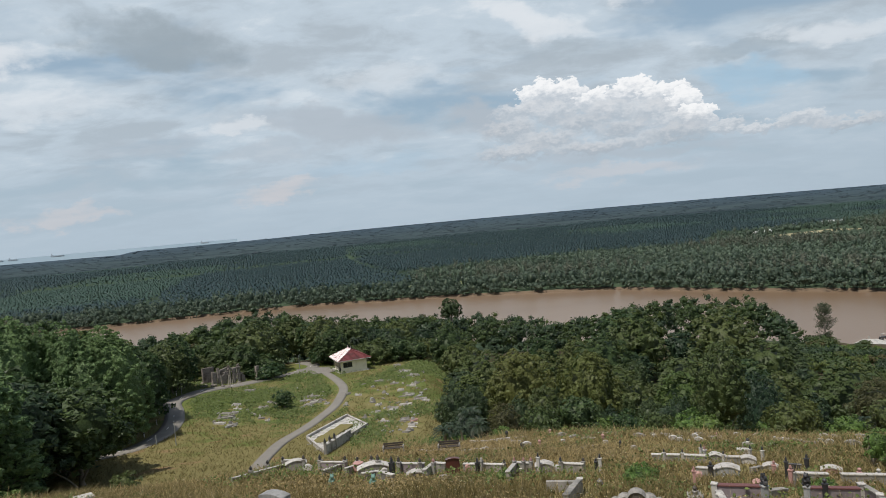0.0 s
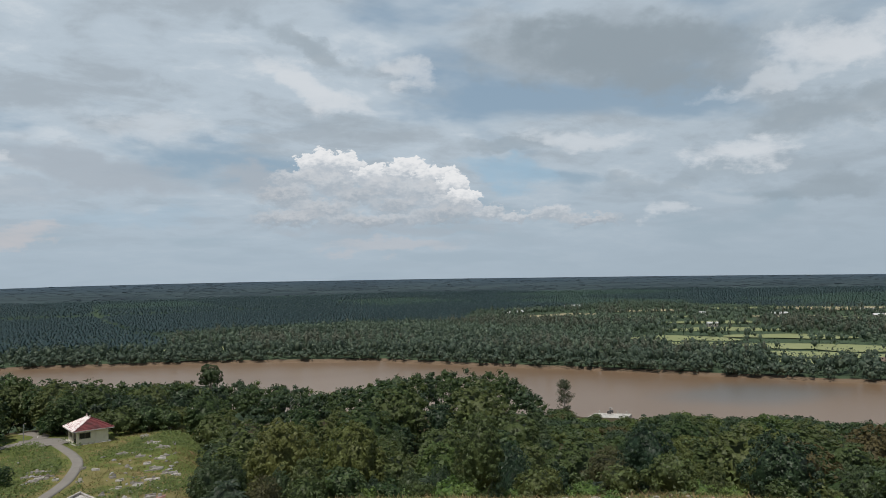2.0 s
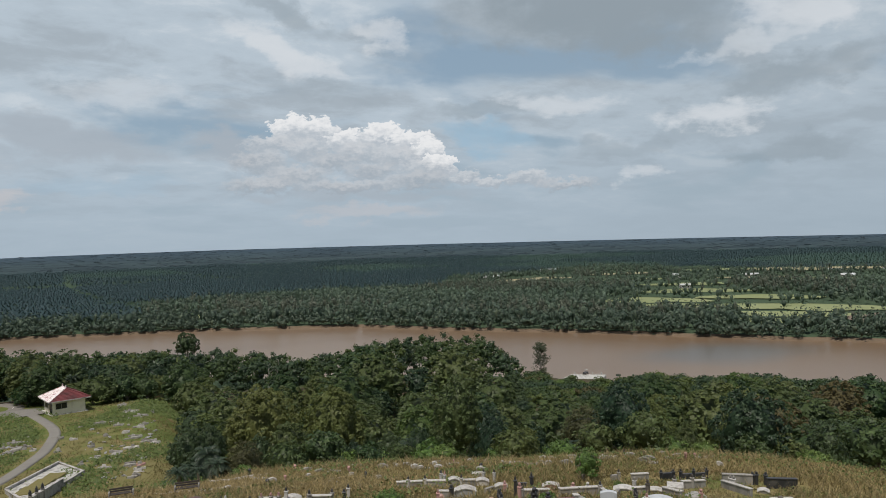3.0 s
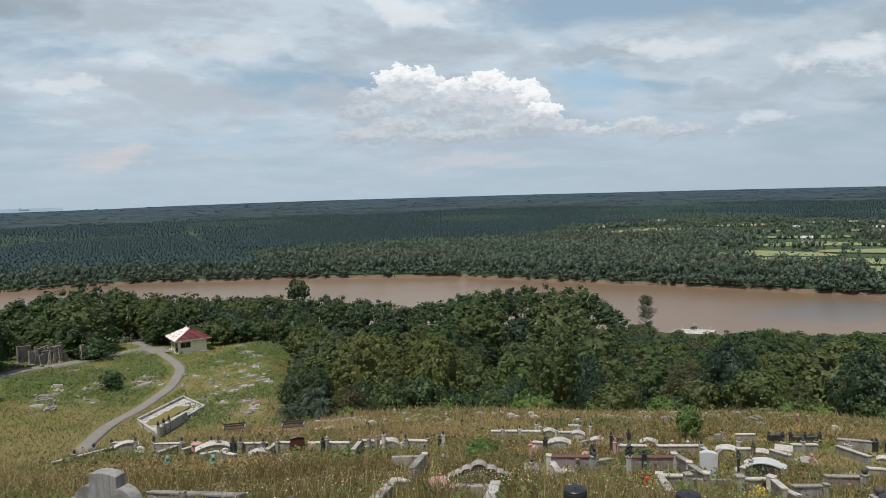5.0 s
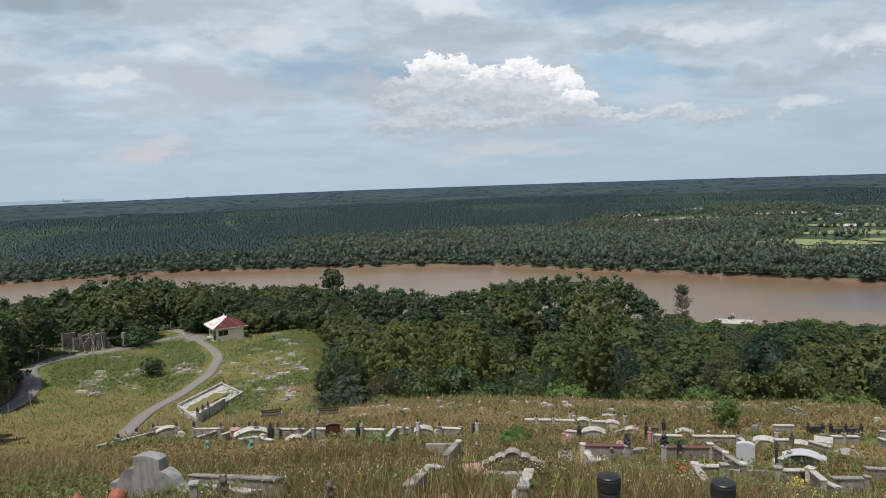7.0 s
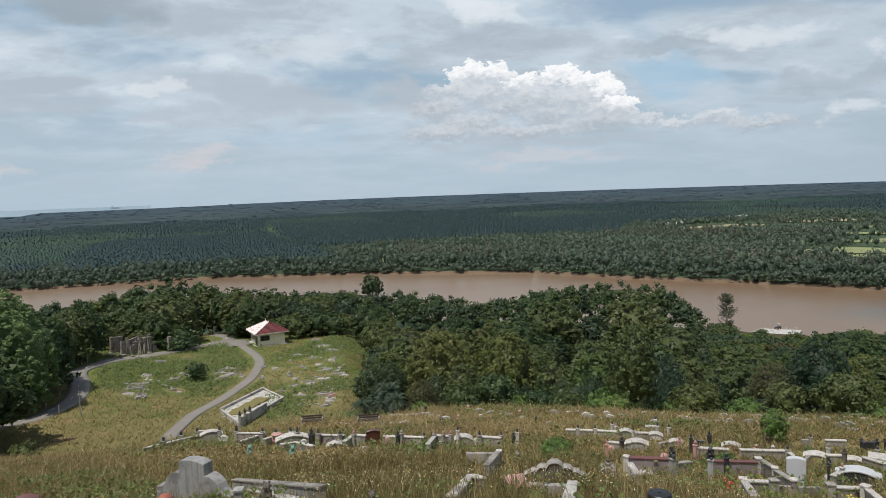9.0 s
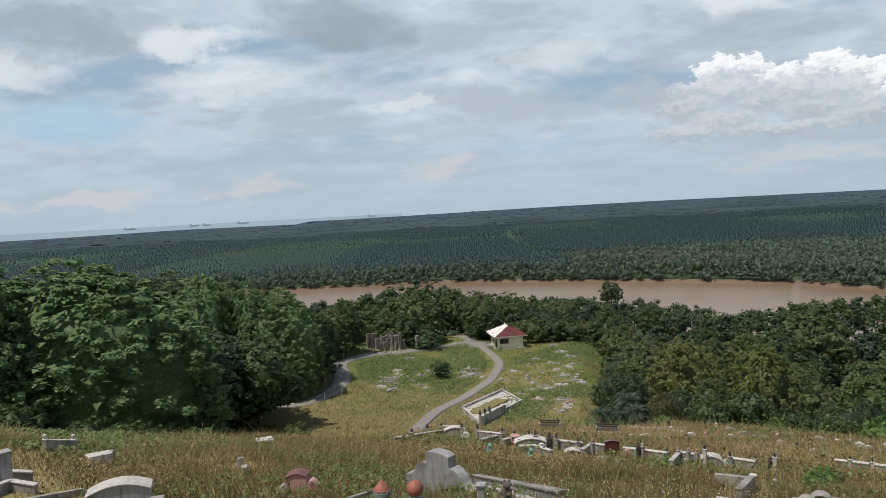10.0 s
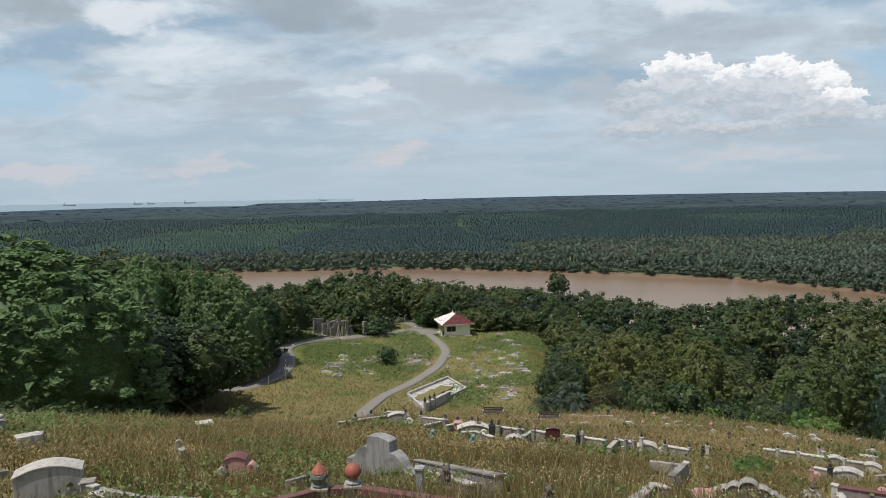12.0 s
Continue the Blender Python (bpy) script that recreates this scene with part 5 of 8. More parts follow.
wall(g, -6.69, 43.01, -7.51, 39.77, 0.35, 0.17, "C", "W")
g = grave("round-backed cement tomb with white rim and posts", -4.43, 37.65)
headstone(g, -4.39, 37.85, 1.73, 0.61, 0.60, 7, "C", "W", rise=0.38)
wall(g, -6.04, 38.66, -5.37, 40.79, 0.40, 0.16, "C", "W")
post(g, -5.57, 40.07, 0.60, 0.20, "W", "urn", "L")
post(g, -4.58, 38.68, 0.70, 0.19, "C", "urn", "L")
post(g, -4.15, 37.92, 0.70, 0.22, "C", "stack", "L")
wall(g, -4.73, 35.73, -4.06, 36.30, 0.35, 0.17, "C", "W")
wall(g, -4.06, 36.30, -3.03, 34.26, 0.35, 0.17, "C", "W")
headstone(g, -3.68, 36.42, 0.31, 0.48, 0.20, 6, "W", rise=0.12)
g = grave("mauve-grey tomb wall with urns", -2.47, 37.27)
post(g, -3.23, 36.01, 0.75, 0.23, "K", "stack", "K")
post(g, -2.98, 37.25, 0.60, 0.21, "C", "stack", "L")
wall(g, -3.01, 37.57, -1.63, 36.62, 0.50, 0.17, "U", "W")
post(g, -1.82, 36.42, 0.60, 0.18, "C", "urn", "L")
headstone(g, -1.93, 35.06, 1.01, 0.38, 0.50, 3, "U", "W", rise=0.27)
wall(g, -1.19, 37.19, -0.49, 36.62, 0.45, 0.17, "C", "W")
post(g, -1.09, 35.99, 0.60, 0.18, "C", "urn", "P")
wall(g, -1.57, 34.83, -1.14, 37.53, 0.40, 0.17, "C", "W")
g = grave("dark red carved tablet on a grave", -0.11, 35.82, "tombstone", "tombstone")
headstone(g, -0.11, 35.82, 0.70, 0.83, 0.16, 0, "R", "R", rise=0.11)
g = grave("low white kerb of an overgrown grave", 1.56, 38.44)
wall(g, 0.44, 36.61, 2.49, 35.66, 0.40, 0.17, "C", "W")
post(g, 1.13, 35.27, 0.60, 0.18, "K", "stack", "K")
post(g, 1.35, 35.87, 0.60, 0.15, "C", "urn", "W")
post(g, 2.49, 35.73, 0.45, 0.15, "C", "urn", "L")
headstone(g, 0.63, 35.96, 0.27, 0.47, 0.20, -1, "P", rise=0.12)
wall(g, -0.78, 33.43, -0.20, 33.39, 0.30, 0.17, "C")
g = grave("cement tomb with arched back and white side walls", 4.14, 35.22)
wall(g, 2.38, 32.02, 3.08, 35.77, 0.45, 0.17, "C", "W")
wall(g, 3.08, 35.77, 3.81, 34.99, 0.45, 0.17, "C", "W")
headstone(g, 4.38, 34.64, 0.89, 0.51, 0.50, -7, "C", "W", rise=0.26)
headstone(g, 4.97, 34.66, 0.36, 0.32, 0.30, -28, "W", rise=0.21)
headstone(g, 3.44, 35.51, 0.84, 0.25, 0.50, -6, "W", rise=0.17)
post(g, 2.97, 35.17, 0.60, 0.15, "C", "urn", "P")
post(g, 3.40, 34.84, 0.60, 0.15, "C", "urn", "P")
post(g, 3.74, 34.57, 0.60, 0.15, "C", "urn", "P")
post(g, 4.07, 34.34, 0.80, 0.15, "W", "stack", "K")
g = grave("white tomb wall with urns and a pink pot", 5.84, 35.74)
wall(g, 5.10, 34.29, 6.10, 33.43, 0.45, 0.17, "C", "W")
post(g, 5.11, 33.97, 0.55, 0.17, "C", "stack", "K")
post(g, 6.12, 33.54, 0.55, 0.15, "C", "urn", "L")
headstone(g, 6.04, 34.01, 0.32, 0.30, 0.25, -10, "P", "W", rise=0.12)
g = grave("white post with a black urn", 7.51, 36.47)
post(g, 6.86, 33.25, 0.70, 0.15, "W", "stack", "K")
post(g, 6.86, 34.24, 0.40, 0.15, "K", "pot", "K")
g = grave("plain grey cement kerb in long grass", 4.94, 30.31)
wall(g, 3.57, 27.45, 4.74, 27.05, 0.45, 0.17, "C")
wall(g, 4.86, 27.20, 3.57, 22.39, 0.50, 0.17, "C", "C")
post(g, 4.77, 26.72, 0.55, 0.18, "W")
post(g, 4.10, 24.62, 0.50, 0.14, "C")
g = grave("granite tomb with a scalloped back and cement kerbs", 5.60, 21.48)
scallops(g, 5.48, 21.02, -15, 0.285, "L", "C")
wall(g, 3.58, 15.95, 4.45, 15.48, 0.30, 0.17, "C")
wall(g, 4.41, 15.33, 3.09, 11.07, 0.35, 0.17, "C", "W")
headstone(g, 3.33, 12.00, 0.37, 0.12, 0.50, -16, "C", "W", rise=0.07)
wall(g, 2.55, 18.72, 1.30, 12.24, 0.35, 0.17, "C", "W")
wall(g, 2.55, 18.72, 2.56, 16.89, 0.35, 0.17, "C", "W")
slab(g, 3.26, 15.98, 0.48, 0.90, 0.35, 0, "P")
slab(g, 3.63, 16.45, 0.32, 0.50, 0.20, -20, "P")
g = grave("tomb enclosure with a maroon beam and carved posts", 10.29, 25.44)
wall(g, 8.88, 24.05, 10.43, 23.77, 0.60, 0.17, "U", "M")
post(g, 8.88, 23.99, 0.65, 0.18, "W")
post(g, 10.07, 22.79, 0.75, 0.18, "G", "lion", "K", 0.28)
wall(g, 9.42, 25.45, 8.12, 20.92, 0.40, 0.17, "C", "W")
post(g, 8.61, 22.81, 0.45, 0.19, "W")
post(g, 8.24, 21.33, 0.40, 0.18, "W")
headstone(g, 9.47, 23.71, 0.48, 0.17, 0.40, -22, "G", "W", rise=0.18)
headstone(g, 9.49, 24.58, 0.20, 0.33, 0.25, -21, "P", rise=0.09)
wall(g, 10.93, 24.50, 11.75, 24.98, 0.35, 0.17, "G", "C")
headstone(g, 12.14, 28.29, 0.39, 0.15, 0.40, -23, "P", "P", rise=0.17)
g = grave("tomb enclosure with stepped cement walls and a maroon beam", 13.83, 25.37)
post(g, 11.28, 22.47, 0.80, 0.18, "G", "lion", "K", 0.30)
wall(g, 12.12, 24.03, 13.91, 24.18, 0.55, 0.17, "U", "M")
post(g, 12.62, 23.94, 0.70, 0.14, "K", "ball", "K")
headstone(g, 12.10, 24.18, 0.42, 0.21, 0.30, -27, "C", rise=0.13)
wall(g, 14.83, 25.70, 14.08, 23.28, 0.50, 0.17, "U", "C")
wall(g, 13.99, 23.06, 13.35, 20.97, 0.45, 0.17, "U", "C")
post(g, 14.44, 24.97, 0.60, 0.21, "W")
post(g, 13.97, 23.10, 0.55, 0.19, "W")
post(g, 13.43, 21.13, 0.50, 0.20, "W")
g = grave("low cement grave kerb with square capped posts", 13.16, 22.53)
post(g, 11.42, 20.64, 0.50, 0.21, "W")
wall(g, 11.53, 20.79, 12.59, 20.87, 0.40, 0.17, "U", "W")
post(g, 12.14, 20.13, 0.60, 0.22, "C")
wall(g, 11.70, 21.10, 8.82, 15.39, 0.35, 0.17, "C", "W")
wall(g, 12.85, 21.04, 14.45, 21.23, 0.30, 0.15, "C")
g = grave("pale grey upright tombstone with a curved top", 14.80, 23.16, "tombstone", "tombstone")
headstone(g, 14.51, 22.69, 0.62, 1.06, 0.22, -29, "S", rise=0.11)
g = grave("cement grave enclosure with pale copings", 16.54, 22.36)
post(g, 14.25, 20.47, 0.55, 0.25, "C")
wall(g, 14.34, 20.51, 15.45, 20.65, 0.45, 0.17, "U", "W")
post(g, 15.39, 20.41, 0.60, 0.24, "W")
wall(g, 15.51, 20.53, 14.68, 18.83, 0.50, 0.17, "C", "W")
wall(g, 14.95, 19.17, 14.78, 18.35, 0.40, 0.17, "C", "W")
g = grave("dark low grave wall ending in a post", 17.82, 21.50)
wall(g, 15.62, 19.67, 17.10, 19.96, 0.45, 0.17, "G", "C")
post(g, 16.97, 19.76, 0.55, 0.15, "C")
g = grave("arched dark grey tomb back with pale coping", 17.95, 24.18)
headstone(g, 17.68, 23.82, 1.46, 0.55, 0.60, -37, "K", "S", rise=0.35)
wall(g, 15.87, 22.65, 16.86, 23.59, 0.45, 0.17, "C", "W")
headstone(g, 16.57, 23.80, 0.35, 0.31, 0.30, -15, "W", rise=0.21)
post(g, 17.13, 23.94, 0.55, 0.13, "W", "urn", "P")
headstone(g, 18.46, 23.83, 0.36, 0.37, 0.30, -48, "C", rise=0.25)
post(g, 16.08, 23.19, 0.70, 0.10, "K", "lion", "K", 0.22)
g = grave("round-backed tomb with a grey face in the weeds", 12.20, 31.61)
headstone(g, 12.05, 31.14, 1.02, 0.48, 0.50, -21, "G", "W", rise=0.25)
post(g, 9.25, 27.14, 0.70, 0.12, "P", "stack", "P")
wall(g, 10.83, 31.48, 11.42, 30.80, 0.35, 0.17, "C", "W")
post(g, 10.84, 29.79, 0.60, 0.16, "K", "pot", "K")
headstone(g, 10.40, 30.04, 0.30, 0.34, 0.30, -19, "P", rise=0.09)
slab(g, 8.04, 23.50, 0.53, 0.60, 0.35, -19, "C")
post(g, 8.05, 23.53, 0.45, 0.14, "C", "bud", "L")
wall(g, 13.31, 31.68, 14.05, 32.31, 0.30, 0.17, "C")
headstone(g, 14.78, 33.00, 0.67, 0.23, 0.40, -24, "C", "W", rise=0.18)
post(g, 14.05, 30.99, 0.50, 0.15, "P", "urn", "P")
g = grave("row of small whitewashed tombs", 13.83, 35.38)
wall(g, 10.08, 36.05, 11.39, 35.67, 0.35, 0.17, "C", "W")
wall(g, 11.56, 35.62, 12.53, 35.12, 0.35, 0.17, "C", "W")
headstone(g, 13.15, 35.55, 0.64, 0.41, 0.40, -20, "C", "W", rise=0.19)
wall(g, 13.20, 34.73, 14.00, 34.53, 0.35, 0.17, "C", "W")
headstone(g, 14.44, 34.76, 0.79, 0.34, 0.40, -23, "W", "W", rise=0.24)
headstone(g, 15.72, 38.42, 0.63, 0.23, 0.30, -22, "W", "W", rise=0.03)
post(g, 11.39, 35.19, 0.50, 0.13, "W", "stack", "K")
post(g, 10.54, 35.43, 0.50, 0.13, "W", "stack", "K")
post(g, 12.97, 37.08, 0.50, 0.14, "W", "stack", "K")
post(g, 12.86, 36.21, 0.50, 0.14, "W", "stack", "P")
post(g, 13.09, 34.28, 0.50, 0.13, "W", "stack", "K")
post(g, 15.17, 36.16, 0.50, 0.14, "W", "stack", "K")
post(g, 15.51, 35.49, 0.50, 0.14, "W", "stack", "K")
g = grave("long white grave kerb with pink urn posts", 15.77, 31.11)
wall(g, 14.12, 29.21, 15.44, 29.09, 0.40, 0.17, "C", "W")
post(g, 13.23, 27.67, 0.70, 0.15, "P", "urn", "P")
post(g, 13.33, 27.67, 0.60, 0.13, "C", "stack", "L")
headstone(g, 14.30, 29.25, 0.28, 0.47, 0.25, -16, "P", rise=0.12)
headstone(g, 16.92, 31.65, 0.85, 0.32, 0.40, -28, "P", "W", rise=0.23)
wall(g, 16.00, 29.14, 18.20, 29.18, 0.40, 0.17, "C", "W")
wall(g, 18.37, 29.45, 17.67, 27.62, 0.35, 0.17, "C", "W")
post(g, 18.09, 28.91, 0.50, 0.15, "C", "urn", "K")
post(g, 17.12, 29.77, 0.40, 0.15, "P", "ball", "P")
post(g, 17.79, 29.54, 0.40, 0.15, "W", "ball", "W")
g = grave("dark stone grave posts and rail", 16.56, 34.28)
post(g, 13.99, 29.67, 0.80, 0.14, "K", "stack", "K")
post(g, 15.45, 30.87, 0.80, 0.15, "K", "stack", "K")
wall(g, 15.28, 32.24, 15.76, 31.99, 0.40, 0.12, "K")
g = grave("low curved white kerb of an old grave", 20.88, 30.15)
headstone(g, 20.13, 29.94, 1.03, 0.16, 0.60, -34, "C", "W", rise=0.23)
wall(g, 19.84, 28.77, 20.65, 28.67, 0.30, 0.17, "C", "W")
wall(g, 18.07, 27.65, 19.18, 28.99, 0.30, 0.17, "C")
post(g, 20.38, 28.34, 0.50, 0.17, "L", "urn", "L")
wall(g, 22.44, 32.65, 23.42, 32.46, 0.30, 0.15, "C", "W")
post(g, 20.38, 29.42, 0.50, 0.15, "W", "urn", "C")
wall(g, 21.40, 33.01, 22.01, 33.08, 0.30, 0.15, "C")
post(g, 21.64, 32.63, 0.45, 0.14, "C", "urn", "L")
g = grave("black polished grave wall with small posts", 25.97, 32.90)
wall(g, 23.77, 31.85, 24.58, 31.75, 0.40, 0.17, "K")
wall(g, 24.98, 31.76, 26.65, 31.57, 0.30, 0.15, "K")
post(g, 23.43, 31.35, 0.50, 0.14, "K", "pot", "K")
post(g, 24.17, 31.27, 0.50, 0.14, "K", "pot", "K")
post(g, 24.63, 31.24, 0.50, 0.14, "K", "pot", "K")
post(g, 25.42, 31.16, 0.50, 0.14, "K", "pot", "K")
post(g, 26.22, 31.09, 0.50, 0.14, "K", "pot", "K")
g = grave("white flat grave with low kerb", 23.74, 30.25)
slab(g, 22.27, 28.71, 0.79, 0.80, 0.35, -38, "W")
wall(g, 23.13, 29.28, 24.57, 29.31, 0.35, 0.17, "C", "W")
post(g, 22.52, 29.08, 0.50, 0.16, "C", "urn", "L")
post(g, 23.74, 29.24, 0.50, 0.16, "C", "urn", "L")
post(g, 24.90, 29.78, 0.40, 0.14, "C", "urn", "L")
g = grave("low curved cement grave back", 21.50, 29.31)
headstone(g, 21.13, 28.77, 1.08, 0.17, 0.50, -36, "C", "W", rise=0.23)
wall(g, 21.27, 28.32, 21.27, 27.02, 0.30, 0.17, "C", "W")
g = grave("low pale cement mound grave", 21.85, 26.74)
headstone(g, 21.61, 26.42, 0.92, 0.23, 0.80, -39, "C", "C", rise=0.30)
post(g, 21.23, 25.60, 0.45, 0.14, "P", "ball", "P")
g = grave("tan cement grave wall with diagonal kerb", 27.67, 30.45)
wall(g, 26.28, 29.96, 27.66, 29.26, 0.50, 0.17, "C", "C")
wall(g, 25.46, 29.03, 25.06, 26.63, 0.35, 0.17, "C", "W")
headstone(g, 26.52, 27.36, 0.57, 0.18, 0.40, -44, "C", "W", rise=0.19)
post(g, 25.69, 28.70, 0.50, 0.16, "W", "urn", "C")
post(g, 25.63, 28.41, 0.50, 0.16, "W", "urn", "C")
post(g, 27.66, 29.26, 0.50, 0.17, "K", "pot", "K")
post(g, 27.91, 29.24, 0.50, 0.17, "K", "pot", "K")
post(g, 28.35, 29.06, 0.50, 0.17, "K", "pot", "K")
wall(g, 27.72, 28.34, 29.23, 27.86, 0.50, 0.17, "K", "K")
g = grave("grave enclosure with ball-topped posts", 20.93, 23.30)
wall(g, 18.60, 21.74, 20.17, 21.79, 0.45, 0.17, "U", "C")
post(g, 20.05, 21.50, 0.60, 0.23, "C", "ball", "L", 0.20)
wall(g, 23.07, 24.59, 23.79, 24.43, 0.30, 0.17, "C", "W")
wall(g, 24.40, 24.72, 25.54, 24.61, 0.30, 0.17, "C", "W")
post(g, 22.19, 22.00, 0.60, 0.25, "C", "ball", "L", 0.20)
headstone(g, 21.68, 23.90, 0.44, 0.23, 0.30, -42, "C", rise=0.16)
g = grave("dark grave corner with a ball finial", 20.20, 20.87)
post(g, 17.23, 17.88, 0.60, 0.36, "G", "ball", "L", 0.25)
wall(g, 17.79, 18.46, 19.01, 19.06, 0.50, 0.17, "G", "S")
wall(g, 17.32, 18.15, 15.36, 16.21, 0.45, 0.17, "G", "W")
post(g, 18.78, 18.94, 0.60, 0.31, "G", "ball", "L", 0.18)
wall(g, 16.06, 17.86, 16.79, 17.88, 0.30, 0.17, "C", "W")
ornament("stone_lion", "weathered jade-green carved guardian lion statue", "statue", -6.19, 35.13, "lion", 0.41, "J")
ornament("stone_lion", "weathered jade-green carved guardian lion statue", "statue", -3.90, 33.32, "lion", 0.43, "J")
ornament("stone_lion", "dark mossy carved guardian lion statue", "statue", -2.36, 15.13, "lion", 0.33, "L", 0.25)
ornament("stone_lion", "dark mossy carved guardian lion statue", "statue", -0.11, 11.65, "lion", 0.25, "L", 0.25)
ornament("flower_pot", "pink lotus-shaped flower pot on a grave", "pot", 3.69, 23.09, "bud", 0.25, "P")
ornament("flower_pot", "pink lotus-shaped flower pot on a grave", "pot", 5.65, 22.33, "bud", 0.27, "P")
ornament("flower_pot", "faded pink pot beside a grave", "pot", -5.45, 39.51, "pot", 0.67, "P")
ornament("stone_ball", "faded pink stone ball in the grass", "ornament", 1.85, 11.70, "ball", 0.19, "P")
ornament("stone_ball", "faded pink stone ball in the grass", "ornament", -6.68, 22.55, "ball", 0.31, "P")
ornament("stone_finial", "small pale stone finial in the grass", "ornament", 5.82, 28.35, "urn", 0.27, "C")
BENCH_AT = BENCH_AT + [(-0.38, 45.36, 1.36)]
BENCH_AT = BENCH_AT + [(-4.21, 48.04, 1.37)]
g = grave("long pale cement kerb beside the benches", -2.52, 47.33)
wall(g, -2.52, 47.33, 0.65, 45.65, 0.10, 0.20, "W")
RAIL = [(-3.84, 11.10, 49.06), (-3.31, 11.25, 49.07), (-4.61, 9.69, 49.26), (-1.39, 10.57, 49.14)]
SAPLING_AT = (20.12, 33.36, 2.03)
PLOT = [(-18.62, 87.85), (-15.33, 100.48), (-11.62, 92.50), (-12.95, 86.20), (-14.52, 77.64)]
g = grave("cluster of pale cement graves on a grassy slope", -34.97, 109.50, group="old graves in the valley")
slab(g, -34.53, 108.11, 2.77, 0.40, 0.35, 3, "C")
slab(g, -34.16, 104.84, 2.97, 0.96, 0.35, 3, "C")
slab(g, -33.59, 100.26, 1.68, 0.48, 0.35, -1, "W")
slab(g, -31.60, 99.58, 1.54, 0.40, 0.35, 3, "C")
slab(g, -34.20, 111.80, 1.43, 0.24, 0.35, -3, "W")
g = grave("small pale cement graves on a grassy slope", -31.06, 114.53, group="old graves in the valley")
slab(g, -30.60, 112.84, 1.57, 0.40, 0.35, 10, "C")
slab(g, -28.66, 104.44, 0.93, 0.32, 0.35, 15, "C")
slab(g, -27.34, 102.47, 0.65, 0.32, 0.35, 15, "W")
g = grave("row of cement graves beside the lane", -24.31, 121.67, group="old graves in the valley")
slab(g, -23.97, 119.95, 1.94, 0.40, 0.35, 1, "C")
slab(g, -22.19, 114.73, 2.14, 1.28, 0.35, -1, "C")
slab(g, -20.27, 112.40, 0.98, 0.40, 0.35, -20, "W")
slab(g, -24.80, 116.27, 1.16, 0.32, 0.35, 7, "C")
slab(g, -23.21, 112.66, 1.41, 0.24, 0.35, 7, "C")
g = grave("flat cement graves on a grassy slope", -37.89, 131.78, group="old graves in the valley")
slab(g, -37.35, 129.90, 1.64, 0.80, 0.35, 16, "C")
slab(g, -35.71, 115.17, 1.18, 0.40, 0.35, 17, "W")
slab(g, -30.51, 117.44, 0.59, 0.32, 0.35, 15, "C")
slab(g, -29.63, 116.72, 0.66, 0.32, 0.35, 14, "W")
g = grave("chain of pale cement graves below the pavilion", -11.46, 149.39, group="old graves in the valley")
slab(g, -11.29, 147.14, 1.61, 0.64, 0.35, -16, "C")
slab(g, -9.13, 138.09, 2.19, 0.96, 0.35, -21, "W")
slab(g, -7.13, 132.15, 2.09, 0.64, 0.35, -22, "C")
slab(g, -10.25, 138.72, 0.85, 0.48, 0.35, 4, "C")
g = grave("chain of pale cement graves on the slope", -8.86, 118.91, group="old graves in the valley")
slab(g, -8.74, 117.26, 1.15, 0.64, 0.35, -16, "W")
slab(g, -7.36, 112.58, 2.35, 1.28, 0.35, -21, "C")
slab(g, -5.46, 108.91, 1.74, 0.64, 0.35, -22, "C")
slab(g, -4.36, 108.30, 1.33, 0.40, 0.35, -18, "W")
g = grave("pale cement slab grave on the slope", -9.38, 105.06, group="old graves in the valley")
slab(g, -9.25, 103.61, 1.92, 1.60, 0.35, -3, "C")
slab(g, -7.28, 105.72, 1.95, 0.24, 0.35, -14, "W")
g = grave("old broken graves on the slope", -13.50, 130.97, group="old graves in the valley")
slab(g, -13.29, 128.93, 1.58, 0.48, 0.35, -4, "C")
slab(g, -10.21, 124.36, 1.22, 0.40, 0.35, -5, "C")
slab(g, -6.72, 120.25, 1.18, 0.48, 0.35, -17, "W")
slab(g, -6.26, 122.41, 0.75, 0.32, 0.35, 3, "C")
g = grave("old broken graves on the slope", -12.70, 111.19, group="old graves in the valley")
slab(g, -12.54, 109.84, 0.68, 0.40, 0.35, 7, "C")
slab(g, -11.59, 107.38, 1.06, 0.40, 0.35, -4, "W")
slab(g, -11.33, 102.39, 0.76, 0.64, 0.35, 6, "W")
slab(g, -12.70, 98.96, 0.61, 0.40, 0.35, 7, "C")
slab(g, -9.78, 94.83, 1.18, 0.48, 0.35, -14, "C")
g = grave("ruined cement tomb at the edge of the scrub", -6.88, 95.92, group="old graves in the valley")
slab(g, -6.76, 94.28, 1.40, 0.96, 0.35, -6, "C")
slab(g, -5.55, 89.72, 1.33, 1.28, 0.35, -6, "W")
slab(g, -5.46, 93.16, 0.92, 0.40, 0.35, 23, "P")
slab(g, -5.90, 86.44, 1.18, 0.80, 0.35, -26, "C")
g = grave("old graves in the grass", -18.07, 120.61, group="old graves in the valley")
slab(g, -17.78, 118.69, 0.73, 0.40, 0.35, 9, "C")
slab(g, -15.80, 116.71, 0.86, 0.32, 0.35, 8, "W")
slab(g, -11.44, 116.71, 0.72, 0.32, 0.35, 6, "C")
slab(g, -16.90, 109.46, 0.81, 0.32, 0.35, 9, "C")
RUBBLE.append((-30.41, 107.06, 0.79))
RUBBLE.append((-34.71, 101.75, 0.46))
RUBBLE.append((-32.66, 111.52, 0.73))
RUBBLE.append((-30.91, 99.48, 0.51))
RUBBLE.append((-32.01, 100.65, 0.79))
RUBBLE.append((-31.47, 97.65, 0.76))
